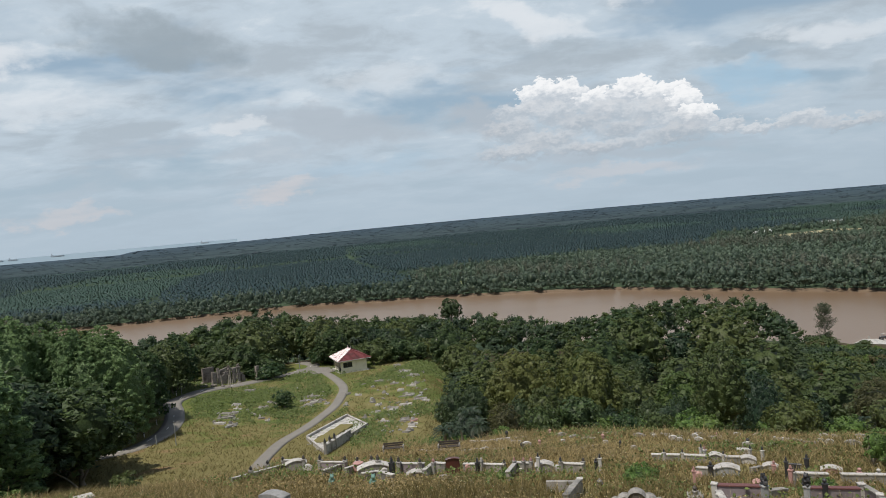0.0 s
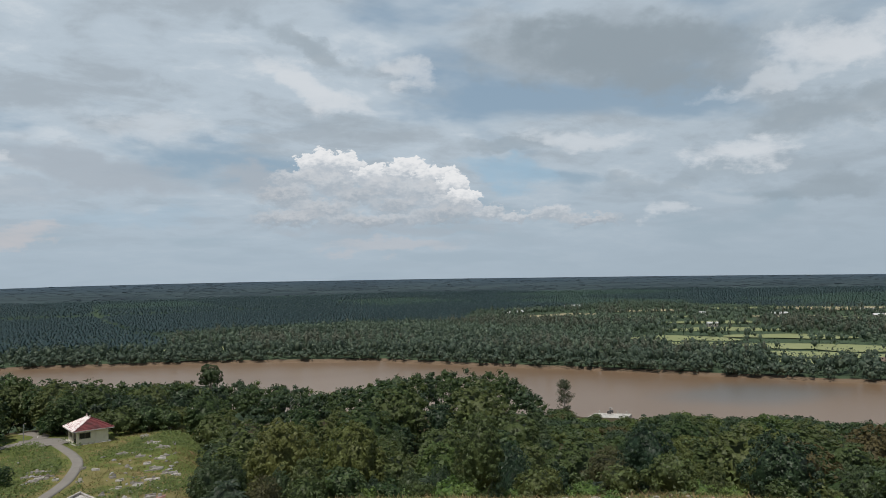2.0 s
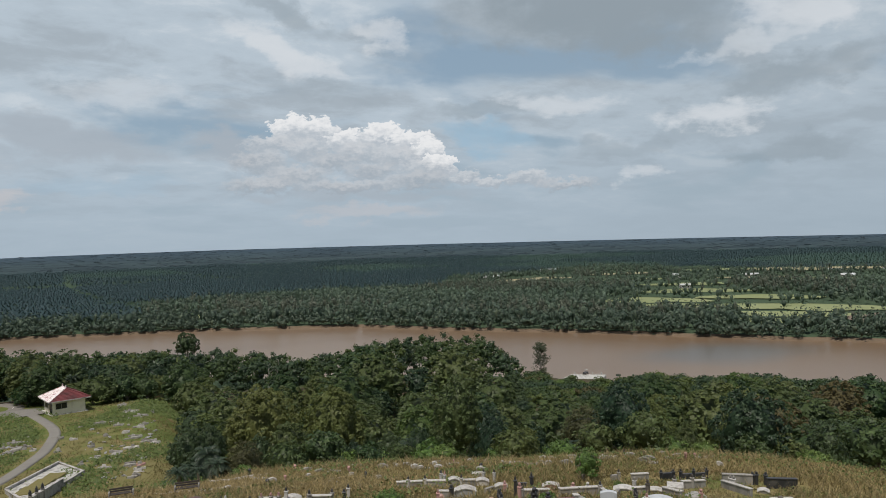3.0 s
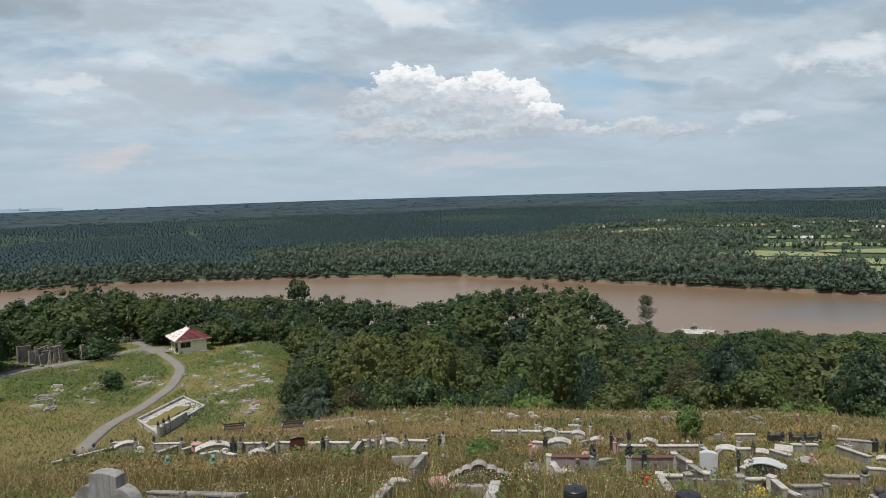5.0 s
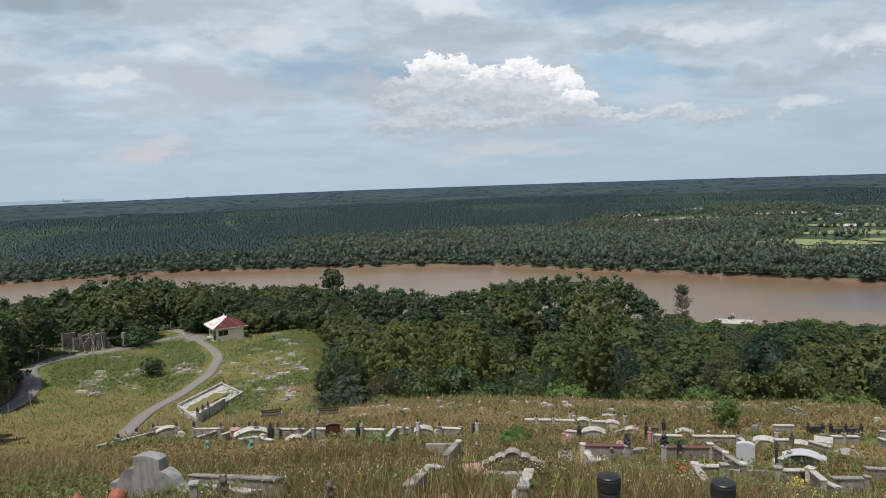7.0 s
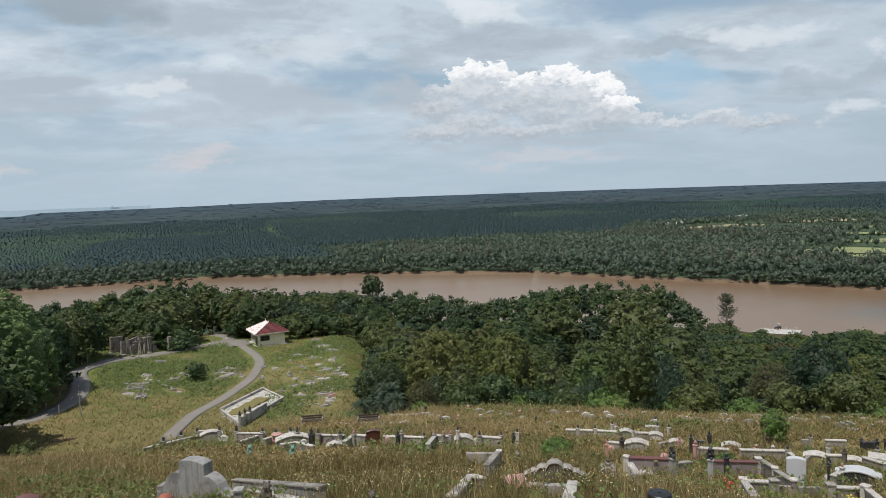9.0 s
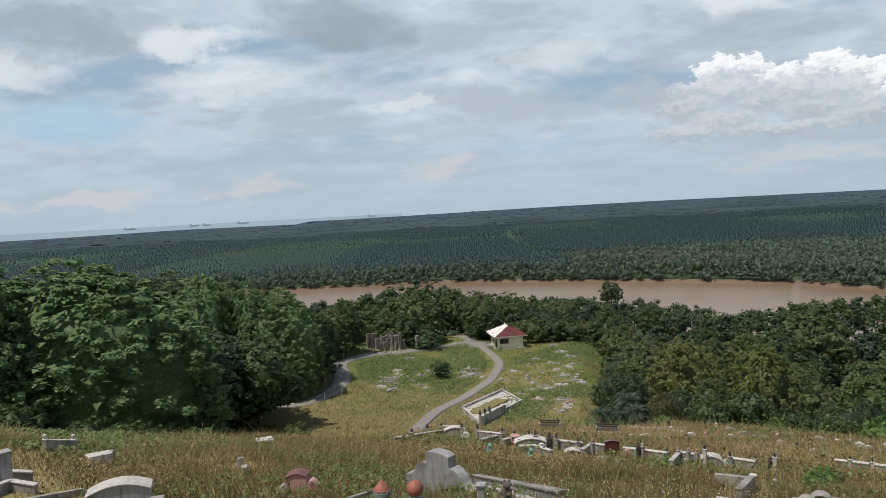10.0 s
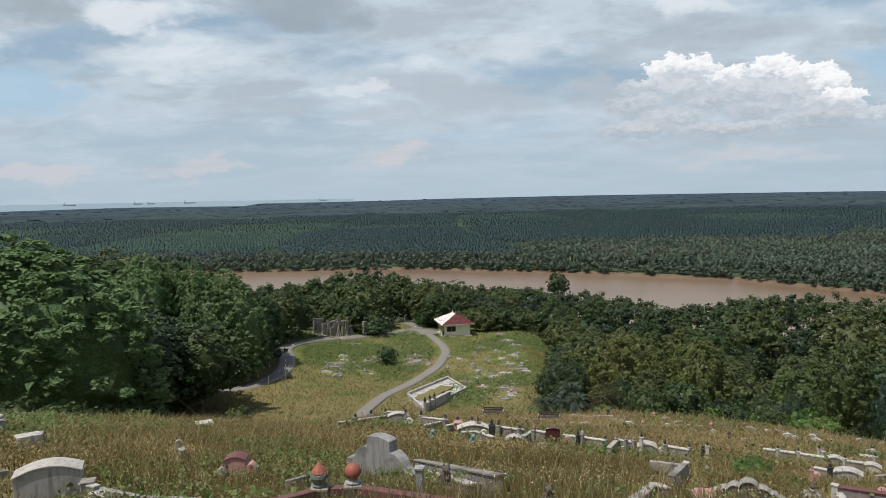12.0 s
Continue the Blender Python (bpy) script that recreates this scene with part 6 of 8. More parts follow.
RUBBLE.append((-34.21, 102.21, 0.64))
RUBBLE.append((-29.79, 104.81, 0.32))
RUBBLE.append((-33.05, 105.51, 0.53))
RUBBLE.append((-30.95, 109.44, 0.37))
RUBBLE.append((-32.25, 103.41, 0.77))
RUBBLE.append((-33.53, 109.07, 0.76))
RUBBLE.append((-32.26, 102.78, 0.51))
RUBBLE.append((-33.59, 101.13, 0.67))
RUBBLE.append((-34.88, 104.55, 0.45))
RUBBLE.append((-36.17, 108.08, 0.78))
RUBBLE.append((-31.26, 108.63, 0.66))
RUBBLE.append((-33.37, 96.97, 0.55))
RUBBLE.append((-32.09, 109.99, 0.46))
RUBBLE.append((-31.57, 97.51, 0.49))
RUBBLE.append((-30.88, 98.44, 0.75))
RUBBLE.append((-34.46, 107.75, 0.69))
RUBBLE.append((-30.80, 111.47, 0.73))
RUBBLE.append((-28.80, 116.01, 0.29))
RUBBLE.append((-27.62, 109.11, 0.38))
RUBBLE.append((-30.99, 118.20, 0.64))
RUBBLE.append((-28.16, 107.41, 0.30))
RUBBLE.append((-29.13, 113.02, 0.52))
RUBBLE.append((-29.06, 108.14, 0.56))
RUBBLE.append((-30.62, 118.50, 0.37))
RUBBLE.append((-30.95, 111.54, 0.51))
RUBBLE.append((-29.62, 107.16, 0.52))
RUBBLE.append((-22.81, 115.68, 0.76))
RUBBLE.append((-23.87, 123.82, 0.33))
RUBBLE.append((-22.60, 120.15, 0.67))
RUBBLE.append((-23.42, 119.17, 0.66))
RUBBLE.append((-25.50, 120.60, 0.41))
RUBBLE.append((-22.47, 111.60, 0.70))
RUBBLE.append((-21.05, 115.30, 0.25))
RUBBLE.append((-24.24, 117.15, 0.74))
RUBBLE.append((-23.68, 116.43, 0.72))
RUBBLE.append((-23.24, 113.63, 0.58))
RUBBLE.append((-22.61, 115.31, 0.52))
RUBBLE.append((-24.01, 111.59, 0.78))
RUBBLE.append((-21.75, 119.59, 0.60))
RUBBLE.append((-22.97, 124.50, 0.68))
RUBBLE.append((-12.08, 98.45, 0.38))
RUBBLE.append((-4.94, 125.99, 0.54))
RUBBLE.append((-5.10, 97.26, 0.64))
RUBBLE.append((-6.03, 117.57, 0.66))
RUBBLE.append((-9.34, 99.15, 0.68))
RUBBLE.append((-9.83, 104.10, 0.29))
RUBBLE.append((-4.67, 107.62, 0.43))
RUBBLE.append((-7.22, 104.22, 0.60))
RUBBLE.append((-5.44, 116.88, 0.43))
RUBBLE.append((-11.51, 122.04, 0.51))
RUBBLE.append((-5.98, 101.15, 0.60))
RUBBLE.append((-5.55, 97.84, 0.61))
RUBBLE.append((-13.29, 108.76, 0.26))
RUBBLE.append((-6.46, 96.77, 0.52))
RUBBLE.append((-5.73, 137.56, 0.78))
RUBBLE.append((-11.68, 101.97, 0.41))
RUBBLE.append((-11.90, 129.41, 0.27))
RUBBLE.append((-6.27, 105.51, 0.32))
RUBBLE.append((-8.71, 123.09, 0.74))
RUBBLE.append((-12.91, 110.03, 0.74))
RUBBLE.append((-8.53, 107.60, 0.70))
RUBBLE.append((-6.56, 102.94, 0.37))
RUBBLE.append((-5.06, 113.74, 0.75))
RUBBLE.append((-6.81, 105.78, 0.77))
RUBBLE.append((-12.15, 100.79, 0.41))
RUBBLE.append((-6.51, 124.56, 0.51))
RUBBLE.append((-12.08, 103.04, 0.41))
RUBBLE.append((-8.89, 103.87, 0.45))
RUBBLE.append((-5.30, 113.33, 0.77))
RUBBLE.append((-5.63, 97.02, 0.64))
RUBBLE.append((-11.23, 111.97, 0.77))
RUBBLE.append((-5.32, 124.18, 0.39))
RUBBLE.append((-11.55, 108.86, 0.36))
RUBBLE.append((-7.60, 120.43, 0.71))
RUBBLE.append((-10.63, 99.12, 0.43))
RUBBLE.append((-16.08, 127.53, 0.70))
RUBBLE.append((-13.98, 123.40, 0.80))
RUBBLE.append((-9.82, 108.41, 0.55))
RUBBLE.append((-8.65, 100.34, 0.27))
RUBBLE.append((-10.78, 115.08, 0.63))
RUBBLE.append((-8.28, 136.87, 0.30))
RUBBLE.append((-12.82, 119.86, 0.67))
RUBBLE.append((-6.02, 99.23, 0.47))
RUBBLE.append((-11.55, 128.94, 0.74))
RUBBLE.append((-4.55, 98.50, 0.65))
RUBBLE.append((-5.25, 111.29, 0.71))
RUBBLE.append((-10.42, 104.86, 0.67))
RUBBLE.append((-7.38, 102.47, 0.62))
RUBBLE.append((-14.08, 133.56, 0.43))
RUBBLE.append((-11.18, 99.78, 0.54))
RUBBLE.append((-6.14, 99.32, 0.68))
RUBBLE.append((-5.42, 111.39, 0.67))
RUBBLE.append((-4.70, 116.78, 0.64))
RUBBLE.append((-5.03, 125.29, 0.29))
RUBBLE.append((-8.56, 100.65, 0.54))
RUBBLE.append((-10.78, 96.97, 0.51))
RUBBLE.append((-11.62, 132.48, 0.49))
RUBBLE.append((-4.48, 117.48, 0.68))
RUBBLE.append((-5.83, 138.47, 0.63))
RUBBLE.append((-13.12, 112.68, 0.72))
RUBBLE.append((-7.95, 87.82, 0.41))
RUBBLE.append((-6.96, 87.80, 0.55))
RUBBLE.append((-8.07, 87.60, 0.33))
RUBBLE.append((-8.01, 87.10, 0.53))
RUBBLE.append((-9.09, 88.21, 0.75))
RUBBLE.append((-8.53, 85.72, 0.25))
RUBBLE.append((-5.59, 89.32, 0.39))
RUBBLE.append((-9.06, 91.06, 0.49))
RUBBLE.append((-7.53, 90.19, 0.30))
RUBBLE.append((-9.02, 94.62, 0.70))
RUBBLE.append((-8.86, 88.34, 0.30))
RUBBLE.append((-6.98, 91.25, 0.53))
RUBBLE.append((-6.68, 92.89, 0.63))
RUBBLE.append((-5.67, 87.90, 0.58))
RUBBLE.append((-32.00, 120.98, 0.26))
RUBBLE.append((-28.62, 129.96, 0.74))
RUBBLE.append((-43.90, 122.46, 0.56))
RUBBLE.append((-33.61, 119.01, 0.42))
RUBBLE.append((-39.56, 119.36, 0.34))
RUBBLE.append((-31.05, 133.98, 0.25))
RUBBLE.append((-36.08, 132.04, 0.75))
RUBBLE.append((-41.97, 119.37, 0.58))
RUBBLE.append((-39.08, 133.76, 0.54))
RUBBLE.append((-44.29, 127.54, 0.75))
RUBBLE.append((-42.38, 129.39, 0.26))
RUBBLE.append((-29.34, 122.65, 0.66))
RUBBLE.append((-33.01, 132.49, 0.57))
RUBBLE.append((-34.10, 132.54, 0.65))
RUBBLE.append((-31.87, 128.18, 0.60))
RUBBLE.append((-43.76, 120.37, 0.43))
RUBBLE.append((-9.20, 131.25, 0.77))
RUBBLE.append((-11.95, 138.53, 0.36))
RUBBLE.append((-7.08, 130.38, 0.33))
RUBBLE.append((-9.86, 144.35, 0.64))
RUBBLE.append((-6.93, 153.66, 0.36))
RUBBLE.append((-9.06, 130.46, 0.67))
RUBBLE.append((-7.27, 130.57, 0.47))
RUBBLE.append((-6.75, 147.05, 0.39))
RUBBLE.append((-5.45, 135.84, 0.59))
RUBBLE.append((-11.67, 144.82, 0.76))
RUBBLE.append((-9.85, 152.91, 0.38))
RUBBLE.append((-7.65, 132.77, 0.50))
RUBBLE.append((-10.18, 133.82, 0.42))
RUBBLE.append((-10.41, 139.05, 0.53))
VALLEY_BUSH = (-26.78, 111.28)
RUIN_AT = [(-45.89, 132.21), (-40.49, 140.18)]
POLES_AT = [(-32.62, 152.12), (-39.06, 144.81), (-47.58, 124.07), (-35.07, 88.14), (-37.91, 89.10)]
BOLLARDS = [(3.07, 7.30, 50.62), (4.15, 6.77, 50.65), (5.76, 5.75, 50.84)]

# ------------------------------------------------------------------ benches, bollards, red rail
WOOD = material("dark_weathered_timber", lambda k, p, s: (k.mix(k.noise(k.vmath("MULTIPLY", p, (0.6, 8, 8)), 3.0, 5.0), (0.030, 0.025, 0.021), (0.075, 0.062, 0.053)), (k.noise(k.vmath("MULTIPLY", p, (1, 12, 12)), 5.0, 4.0), 0.4, 0.01)), 0.8)
BLACK_PAINT = rocky("black_ribbed_plastic", (0.012, 0.013, 0.015), (0.022, 0.023, 0.026), (0.05, 0.05, 0.05), 5.0, 0.42, 0.002, 0.4, 0.2)


def bench(x, y, ln):
    t = thing("bench", Matrix.Translation(at(x, y)) @ pose(0, 0, 0, 0, 0, float(bearing(x, y)) - 4), "dark timber bench with pale cement ends on a kerb", "bench", "benches below the graves")
    for sx in (-1, 1):
        part("bench_end", block(0.09, 0.42, 0.72, 0.02), CEMENT, t, "pale cement end", pose(sx * ln / 2, 0, -0.2))
    for k in range(3):
        part("seat_slat", block(ln, 0.12, 0.045, 0.008), WOOD, t, "", pose(0, -0.16 + 0.15 * k, 0.34))
    for k in range(2):
        part("back_slat", block(ln, 0.04, 0.11, 0.008), WOOD, t, "", pose(0, 0.24, 0.40 + 0.14 * k))
    return t


for spot in BENCH_AT:
    bench(*spot)


def bollard(x, y, top):
    """A stout black post with a domed cap and a ribbed body."""
    z = float(land(x, y))
    h = top - z
    t = thing("bollard", pose(x, y, z), "black ribbed bollard with a flat domed cap", "bollard", "bollards along the lookout")
    r = 0.125
    part("shaft", lathe([(r, -0.3), (r, h - 0.20), (r * 0.96, h - 0.19), (r * 0.96, h - 0.175), (r, h - 0.165)], 28), BLACK_PAINT, t)
    part("cap", lathe([(r * 1.03, h - 0.164), (r * 1.05, h - 0.15), (r * 1.05, h - 0.045), (r * 1.01, h - 0.03), (r * 1.01, h - 0.014), (r * 0.93, h - 0.004), (r * 0.35, h)], 32), BLACK_PAINT, t)
    part("knob", lathe([(0.012, h - 0.002), (0.012, h + 0.006), (0.006, h + 0.01)], 10), BLACK_PAINT, t)
    for k in range(5):
        part("rib", lathe([(r, h - 0.30 - 0.12 * k), (r * 1.035, h - 0.295 - 0.12 * k), (r * 1.035, h - 0.265 - 0.12 * k), (r, h - 0.26 - 0.12 * k)], 28), BLACK_PAINT, t)
    return t


for spot in BOLLARDS:
    bollard(*spot)

RED_DULL = rocky("weathered_red_paint", (0.26, 0.075, 0.05), (0.36, 0.13, 0.09), (0.13, 0.07, 0.055), 6.0, 0.6)
GREEN_DULL = rocky("weathered_green_cement", (0.10, 0.13, 0.11), (0.20, 0.23, 0.20), (0.06, 0.06, 0.055), 6.0, 0.7)
# red gate rail with two carved finials
(px, py, pz), (qx, qy, qz), (lx, ly, lz), (rx, ry, rz) = RAIL
t = thing("gate_rail", Matrix.Translation(at(px, py)), "faded red tomb railing with lotus and ball finials", "railing")


def beam(t, a_, b_, wide, deep, mat, name="rail"):
    a_, b_ = Vector(a_), Vector(b_)
    d = b_ - a_
    bm = bmesh.new()
    bmesh.ops.create_cube(bm, size=1.0)
    for v in bm.verts:
        v.co = Vector((v.co.x * d.length, v.co.y * wide, v.co.z * deep))
    m = Matrix.Translation((a_ + b_) / 2) @ d.to_track_quat("X", "Z").to_matrix().to_4x4()
    return part(name, soften(bm, 0.01), mat, t, "", inside_of(t, m))


for x, y, z, kind, mat, base in ((px, py, pz, "bud", RED_TILE, JADE), (qx, qy, qz, "ball", PINK, GRANITE)):
    g0 = float(land(x, y))
    body = part("post", block(0.22, 0.22, z - g0 + 0.3, 0.012), GRANITE, t, "", inside_of(t, pose(x, y, g0 - 0.3, 0, 0, 12)))
    part("post_cap", block(0.30, 0.30, 0.05, 0.01), CEMENT, body, "", pose(0, 0, z - g0 + 0.302))
    if kind == "bud":
        part("finial", lathe([(0.10, 0), (0.13, 0.03), (0.085, 0.06), (0.10, 0.09), (0.155, 0.16), (0.15, 0.21), (0.125, 0.225)], 16), GREEN_DULL, body, "green lotus cup", pose(0, 0, z - g0 + 0.353))
        part("bud", lathe([(0.125, 0), (0.135, 0.04), (0.11, 0.09), (0.06, 0.15), (0.01, 0.21)], 12), RED_DULL, body, "orange-red lotus bud", pose(0, 0, z - g0 + 0.353 + 0.20))
        for k in range(10):
            an = k * 2 * math.pi / 10
            part("petal", extruded([(-0.045, 0), (0.045, 0), (0, 0.085)], 0.02, 0), GREEN_DULL, body, "", pose(0.135 * math.cos(an), 0.135 * math.sin(an), z - g0 + 0.353 + 0.17, 0, 0, math.degrees(an) + 90))
    else:
        part("finial", lathe([(0.11, 0), (0.13, 0.03), (0.09, 0.06), (0.08, 0.09)], 16), GRANITE, body, "", pose(0, 0, z - g0 + 0.353))
        part("ball", lathe([(0.135 * math.sin(math.pi * k / 10) + 0.004, 0.135 - 0.135 * math.cos(math.pi * k / 10)) for k in range(11)], 18), RED_DULL, body, "faded red ball", pose(0, 0, z - g0 + 0.353 + 0.07), smooth=True)
beam(t, (px, py, pz - 0.05), (qx, qy, qz - 0.05), 0.14, 0.14, MAROON)
beam(t, (px, py, pz - 0.05), (lx, ly, lz), 0.16, 0.14, MAROON)
beam(t, (qx, qy, qz - 0.05), (rx, ry, rz), 0.16, 0.14, MAROON)
beam(t, (px, py, pz - 0.55), (lx, ly, lz - 0.5), 0.12, 0.8, GRANITE, "panel")
beam(t, (qx, qy, qz - 0.55), (rx, ry, rz - 0.5), 0.12, 0.8, GRANITE, "panel")

# ------------------------------------------------------------------ pavilion by the junction
CREAM = rocky("cream_plaster", (0.80, 0.73, 0.56), (0.86, 0.80, 0.64), (0.66, 0.58, 0.43), 1.2, 0.85, streak=0.25)
ROOF_RED = rocky("maroon_roof_tile", (0.125, 0.030, 0.034), (0.18, 0.05, 0.05), (0.08, 0.03, 0.03), 1.5, 0.6)
ROOF_PALE = material("peeling_pink_roof", lambda k, p, s: (k.mix(k.step(k.noise(k.vmath("MULTIPLY", p, (1.0, 2.2, 1.0)), 1.3, 6.0, 0.7, 0.5), 0.39, 0.49), (0.30, 0.085, 0.085), (0.78, 0.72, 0.70)), None), 0.55)
DARK_GLASS = material("dark_window_glass", lambda k, p, s: ((0.02, 0.022, 0.024), None), 0.12, 0.0, 0.5)
# darker plaster for porch wall and ceiling: their shade is in the colour
INSIDE = material("plaster_with_painted_shade", lambda k, p, s: (k.mix(k.noise(p, 1.0), (0.36, 0.30, 0.24), (0.44, 0.38, 0.30)), None), 0.9)

HOUSE = Matrix.Translation(at(-21.0, 147.5, 0.05)) @ pose(0, 0, 0, 0, 0, 21.8)
h = thing("pavilion", HOUSE, "small cream pavilion with a peeling maroon hipped roof", "house")
part("plinth", block(6.2, 6.8, 0.75, 0.03), CONCRETE, h, "", pose(0, 0, -0.5))
wl = part("wall", block(5.4, 0.16, 2.5, 0.01), CREAM, h, "cream front wall", pose(0, -2.9, 0.252))
part("wall", block(0.16, 5.6, 2.5, 0.01), CREAM, h, "", pose(2.62, 0.0, 0.252))
part("wall", block(5.4, 0.16, 2.5, 0.01), CREAM, h, "", pose(0, 2.9, 0.252))
part("wall", block(0.16, 5.6, 2.5, 0.01), INSIDE, h, "porch wall with its shade painted in", pose(-1.2, 0.0, 0.252))
win = part("window", block(1.75, 0.05, 0.95, 0.005), DARK_GLASS, h, "dark window", pose(-1.3, -2.965, 1.25))
for dx_, dz_, lx_, lz_ in ((0, -0.06, 1.9, 0.07), (0, 0.95, 1.9, 0.07), (-0.92, -0.0, 0.06, 0.95), (0.92, 0.0, 0.06, 0.95), (0, 0.0, 0.05, 0.95)):
    part("window_frame", block(lx_, 0.09, lz_, 0.004), CEMENT, win, "", pose(dx_, -0.02, dz_))
part("door", block(0.06, 1.0, 2.0, 0.005), WOOD, h, "dark brown door", pose(-1.31, -0.6, 0.253))
for k in range(3):
    part("pillar", block(0.2, 0.2, 2.5, 0.012), CREAM, h, "", pose(-2.6, -2.65 + 2.65 * k, 0.253))
part("porch_parapet", block(0.12, 2.3, 0.7, 0.01), CREAM, h, "", pose(-2.6, 1.35, 0.253))
part("ceiling", block(5.9, 6.4, 0.06, 0.005), INSIDE, h, "", pose(0, 0, 2.754))
ex, ey, e0, rt = 3.5, 3.8, 2.75, 4.45
ridge = 1.1


def roof_slope(corners, mat, label):
    """A hip slope of tile courses, each course lapped over the one below."""
    lo0, lo1, hi1, hi0 = (Vector(c) for c in corners)
    bm = bmesh.new()
    n = 9
    for k in range(n):
        a0, a1 = lo0.lerp(hi0, k / n), lo1.lerp(hi1, k / n)
        b0, b1 = lo0.lerp(hi0, (k + 1) / n), lo1.lerp(hi1, (k + 1) / n)
        lift = Vector((0, 0, 0.06))
        q = [bm.verts.new(p) for p in (a0 + lift, a1 + lift, b1, b0)]
        d = [bm.verts.new(p - Vector((0, 0, 0.10))) for p in (a0, a1, b1, b0)]
        bm.faces.new(q)
        bm.faces.new(d[::-1])
        for i in range(4):
            if (q[i].co - q[(i + 1) % 4].co).length > 1e-4:
                bm.faces.new((q[i], d[i], d[(i + 1) % 4], q[(i + 1) % 4]))
    bmesh.ops.remove_doubles(bm, verts=bm.verts, dist=1e-4)
    bmesh.ops.recalc_face_normals(bm, faces=bm.faces)
    return part("roof_slope", bm, mat, h, label)


A0, B0, C0, D0 = (-ex, -ey, e0), (ex, -ey, e0), (ex, ey, e0), (-ex, ey, e0)
R0, R1 = (0, -ridge, rt), (0, ridge, rt)
roof_slope((A0, B0, R0, R0), ROOF_RED, "maroon tiled slope")
roof_slope((B0, C0, R1, R0), ROOF_RED, "maroon tiled slope")
roof_slope((C0, D0, R1, R1), ROOF_RED, "maroon tiled slope")
roof_slope((D0, A0, R0, R1), ROOF_PALE, "peeling pinkish white slope")
for a_, b_, mat in ((A0, R0, ROOF_PALE), (B0, R0, ROOF_RED), (C0, R1, ROOF_RED), (D0, R1, ROOF_PALE), (R0, R1, ROOF_PALE)):
    a_, b_ = Vector(a_) + Vector((0, 0, 0.07)), Vector(b_) + Vector((0, 0, 0.09))
    bm = lathe([(0.09, 0), (0.09, (b_ - a_).length)], 8)
    part("ridge_tile", bm, mat, h, "", Matrix.Translation(a_) @ (b_ - a_).to_track_quat("Z", "Y").to_matrix().to_4x4())
for end in (-ridge, ridge):
    part("roof_finial", lathe([(0.10, 0), (0.13, 0.12), (0.06, 0.2), (0.10, 0.32), (0.02, 0.5)], 10), ROOF_PALE, h, "", pose(0, end, rt + 0.1))
for sx, sy, lx_, ly_ in ((0, -ey, 2 * ex, 0.06), (0, ey, 2 * ex, 0.06), (-ex, 0, 0.06, 2 * ey), (ex, 0, 0.06, 2 * ey)):
    part("fascia", block(lx_, ly_, 0.18, 0.006), WHITEWASH, h, "", pose(sx, sy, e0 - 0.14))

# paved mouth of the junction and the dashes along the road's middle
mouth = ribbon("road", [(-33.5, 152), (-28.5, 152.5), (-25.6, 146.5)], 6.5, 0.15, ASPHALT, label="widened asphalt mouth of the junction")
LINE = rocky("worn_white_road_paint", (0.66, 0.66, 0.63), (0.76, 0.76, 0.73), (0.35, 0.35, 0.33), 3.0, 0.8)
marks = thing("road_marking", Matrix.Translation(at(-40, 100)), "worn white dashes along the road", "road marking", kind="structure")
for (x0, y0), (x1, y1) in zip(ROAD_LOOP[3:], ROAD_LOOP[4:-1]):
    for s_ in (0.5,):
        x, y = x0 + (x1 - x0) * s_, y0 + (y1 - y0) * s_
        z = max(float(land(x, y)), float(land(x + 0.4, y)), float(land(x - 0.4, y)), float(land(x, y + 0.5)), float(land(x, y - 0.5)))
        part("dash", block(1.3, 0.10, 0.01, 0.002), LINE, marks, "", inside_of(marks, pose(x, y, z + 0.16, 0, 0, math.degrees(math.atan2(y1 - y0, x1 - x0)))))

# ------------------------------------------------------------------ big grave plot in the valley
P0, P1, P2, P3, P4 = PLOT
g = grave("large terraced cement grave plot with kerbs", *P4, group="old graves in the valley")


def between(a_, b_, s_):
    return a_[0] + (b_[0] - a_[0]) * s_, a_[1] + (b_[1] - a_[1]) * s_


for a_, b_, hh, th in ((P0, P1, 0.5, 0.22), (P1, P2, 0.4, 0.22), (P2, P3, 0.5, 0.22), (P3, P4, 1.0, 0.22), (P4, P0, 0.4, 0.22)):
    wall(g, *a_, *b_, hh, th, "W", "W")
corners = [(*p, float(land(*p)) + 0.22) for p in (P0, P1, P2, P3, P4)]
bm = bmesh.new()
upper = [bm.verts.new(Vector(c) - g.matrix_basis.translation) for c in corners]
lower = [bm.verts.new(v.co - Vector((0, 0, 1.2))) for v in upper]
hub_v = bm.verts.new(sum((v.co for v in upper), Vector()) / 5 + Vector((0, 0, 0.1)))
for i in range(5):
    bm.faces.new((upper[i], upper[(i + 1) % 5], hub_v))
    bm.faces.new((lower[i], lower[(i + 1) % 5], upper[(i + 1) % 5], upper[i]))
bmesh.ops.recalc_face_normals(bm, faces=bm.faces)
part("paving", bm, CONCRETE, g, "weathered cement paving")
for s_, u_ in ((0.22, 0.5), (0.52, 0.5), (0.8, 0.5)):
    a_ = between(between(P0, P1, s_), between(P4, P3, s_), u_)
    part("planting_bed", block(2.6, 1.9, 0.75, 0.03), GRASS_GROUND, g, "bed of rough grass", inside_of(g, Matrix.Translation(at(*a_, -0.2)) @ pose(0, 0, 0, 0, 0, 74)))
for s_ in (0.33, 0.66):
    wall(g, *between(P0, P1, s_), *between(P4, P3, s_), 0.25, 0.3, "C", "W")
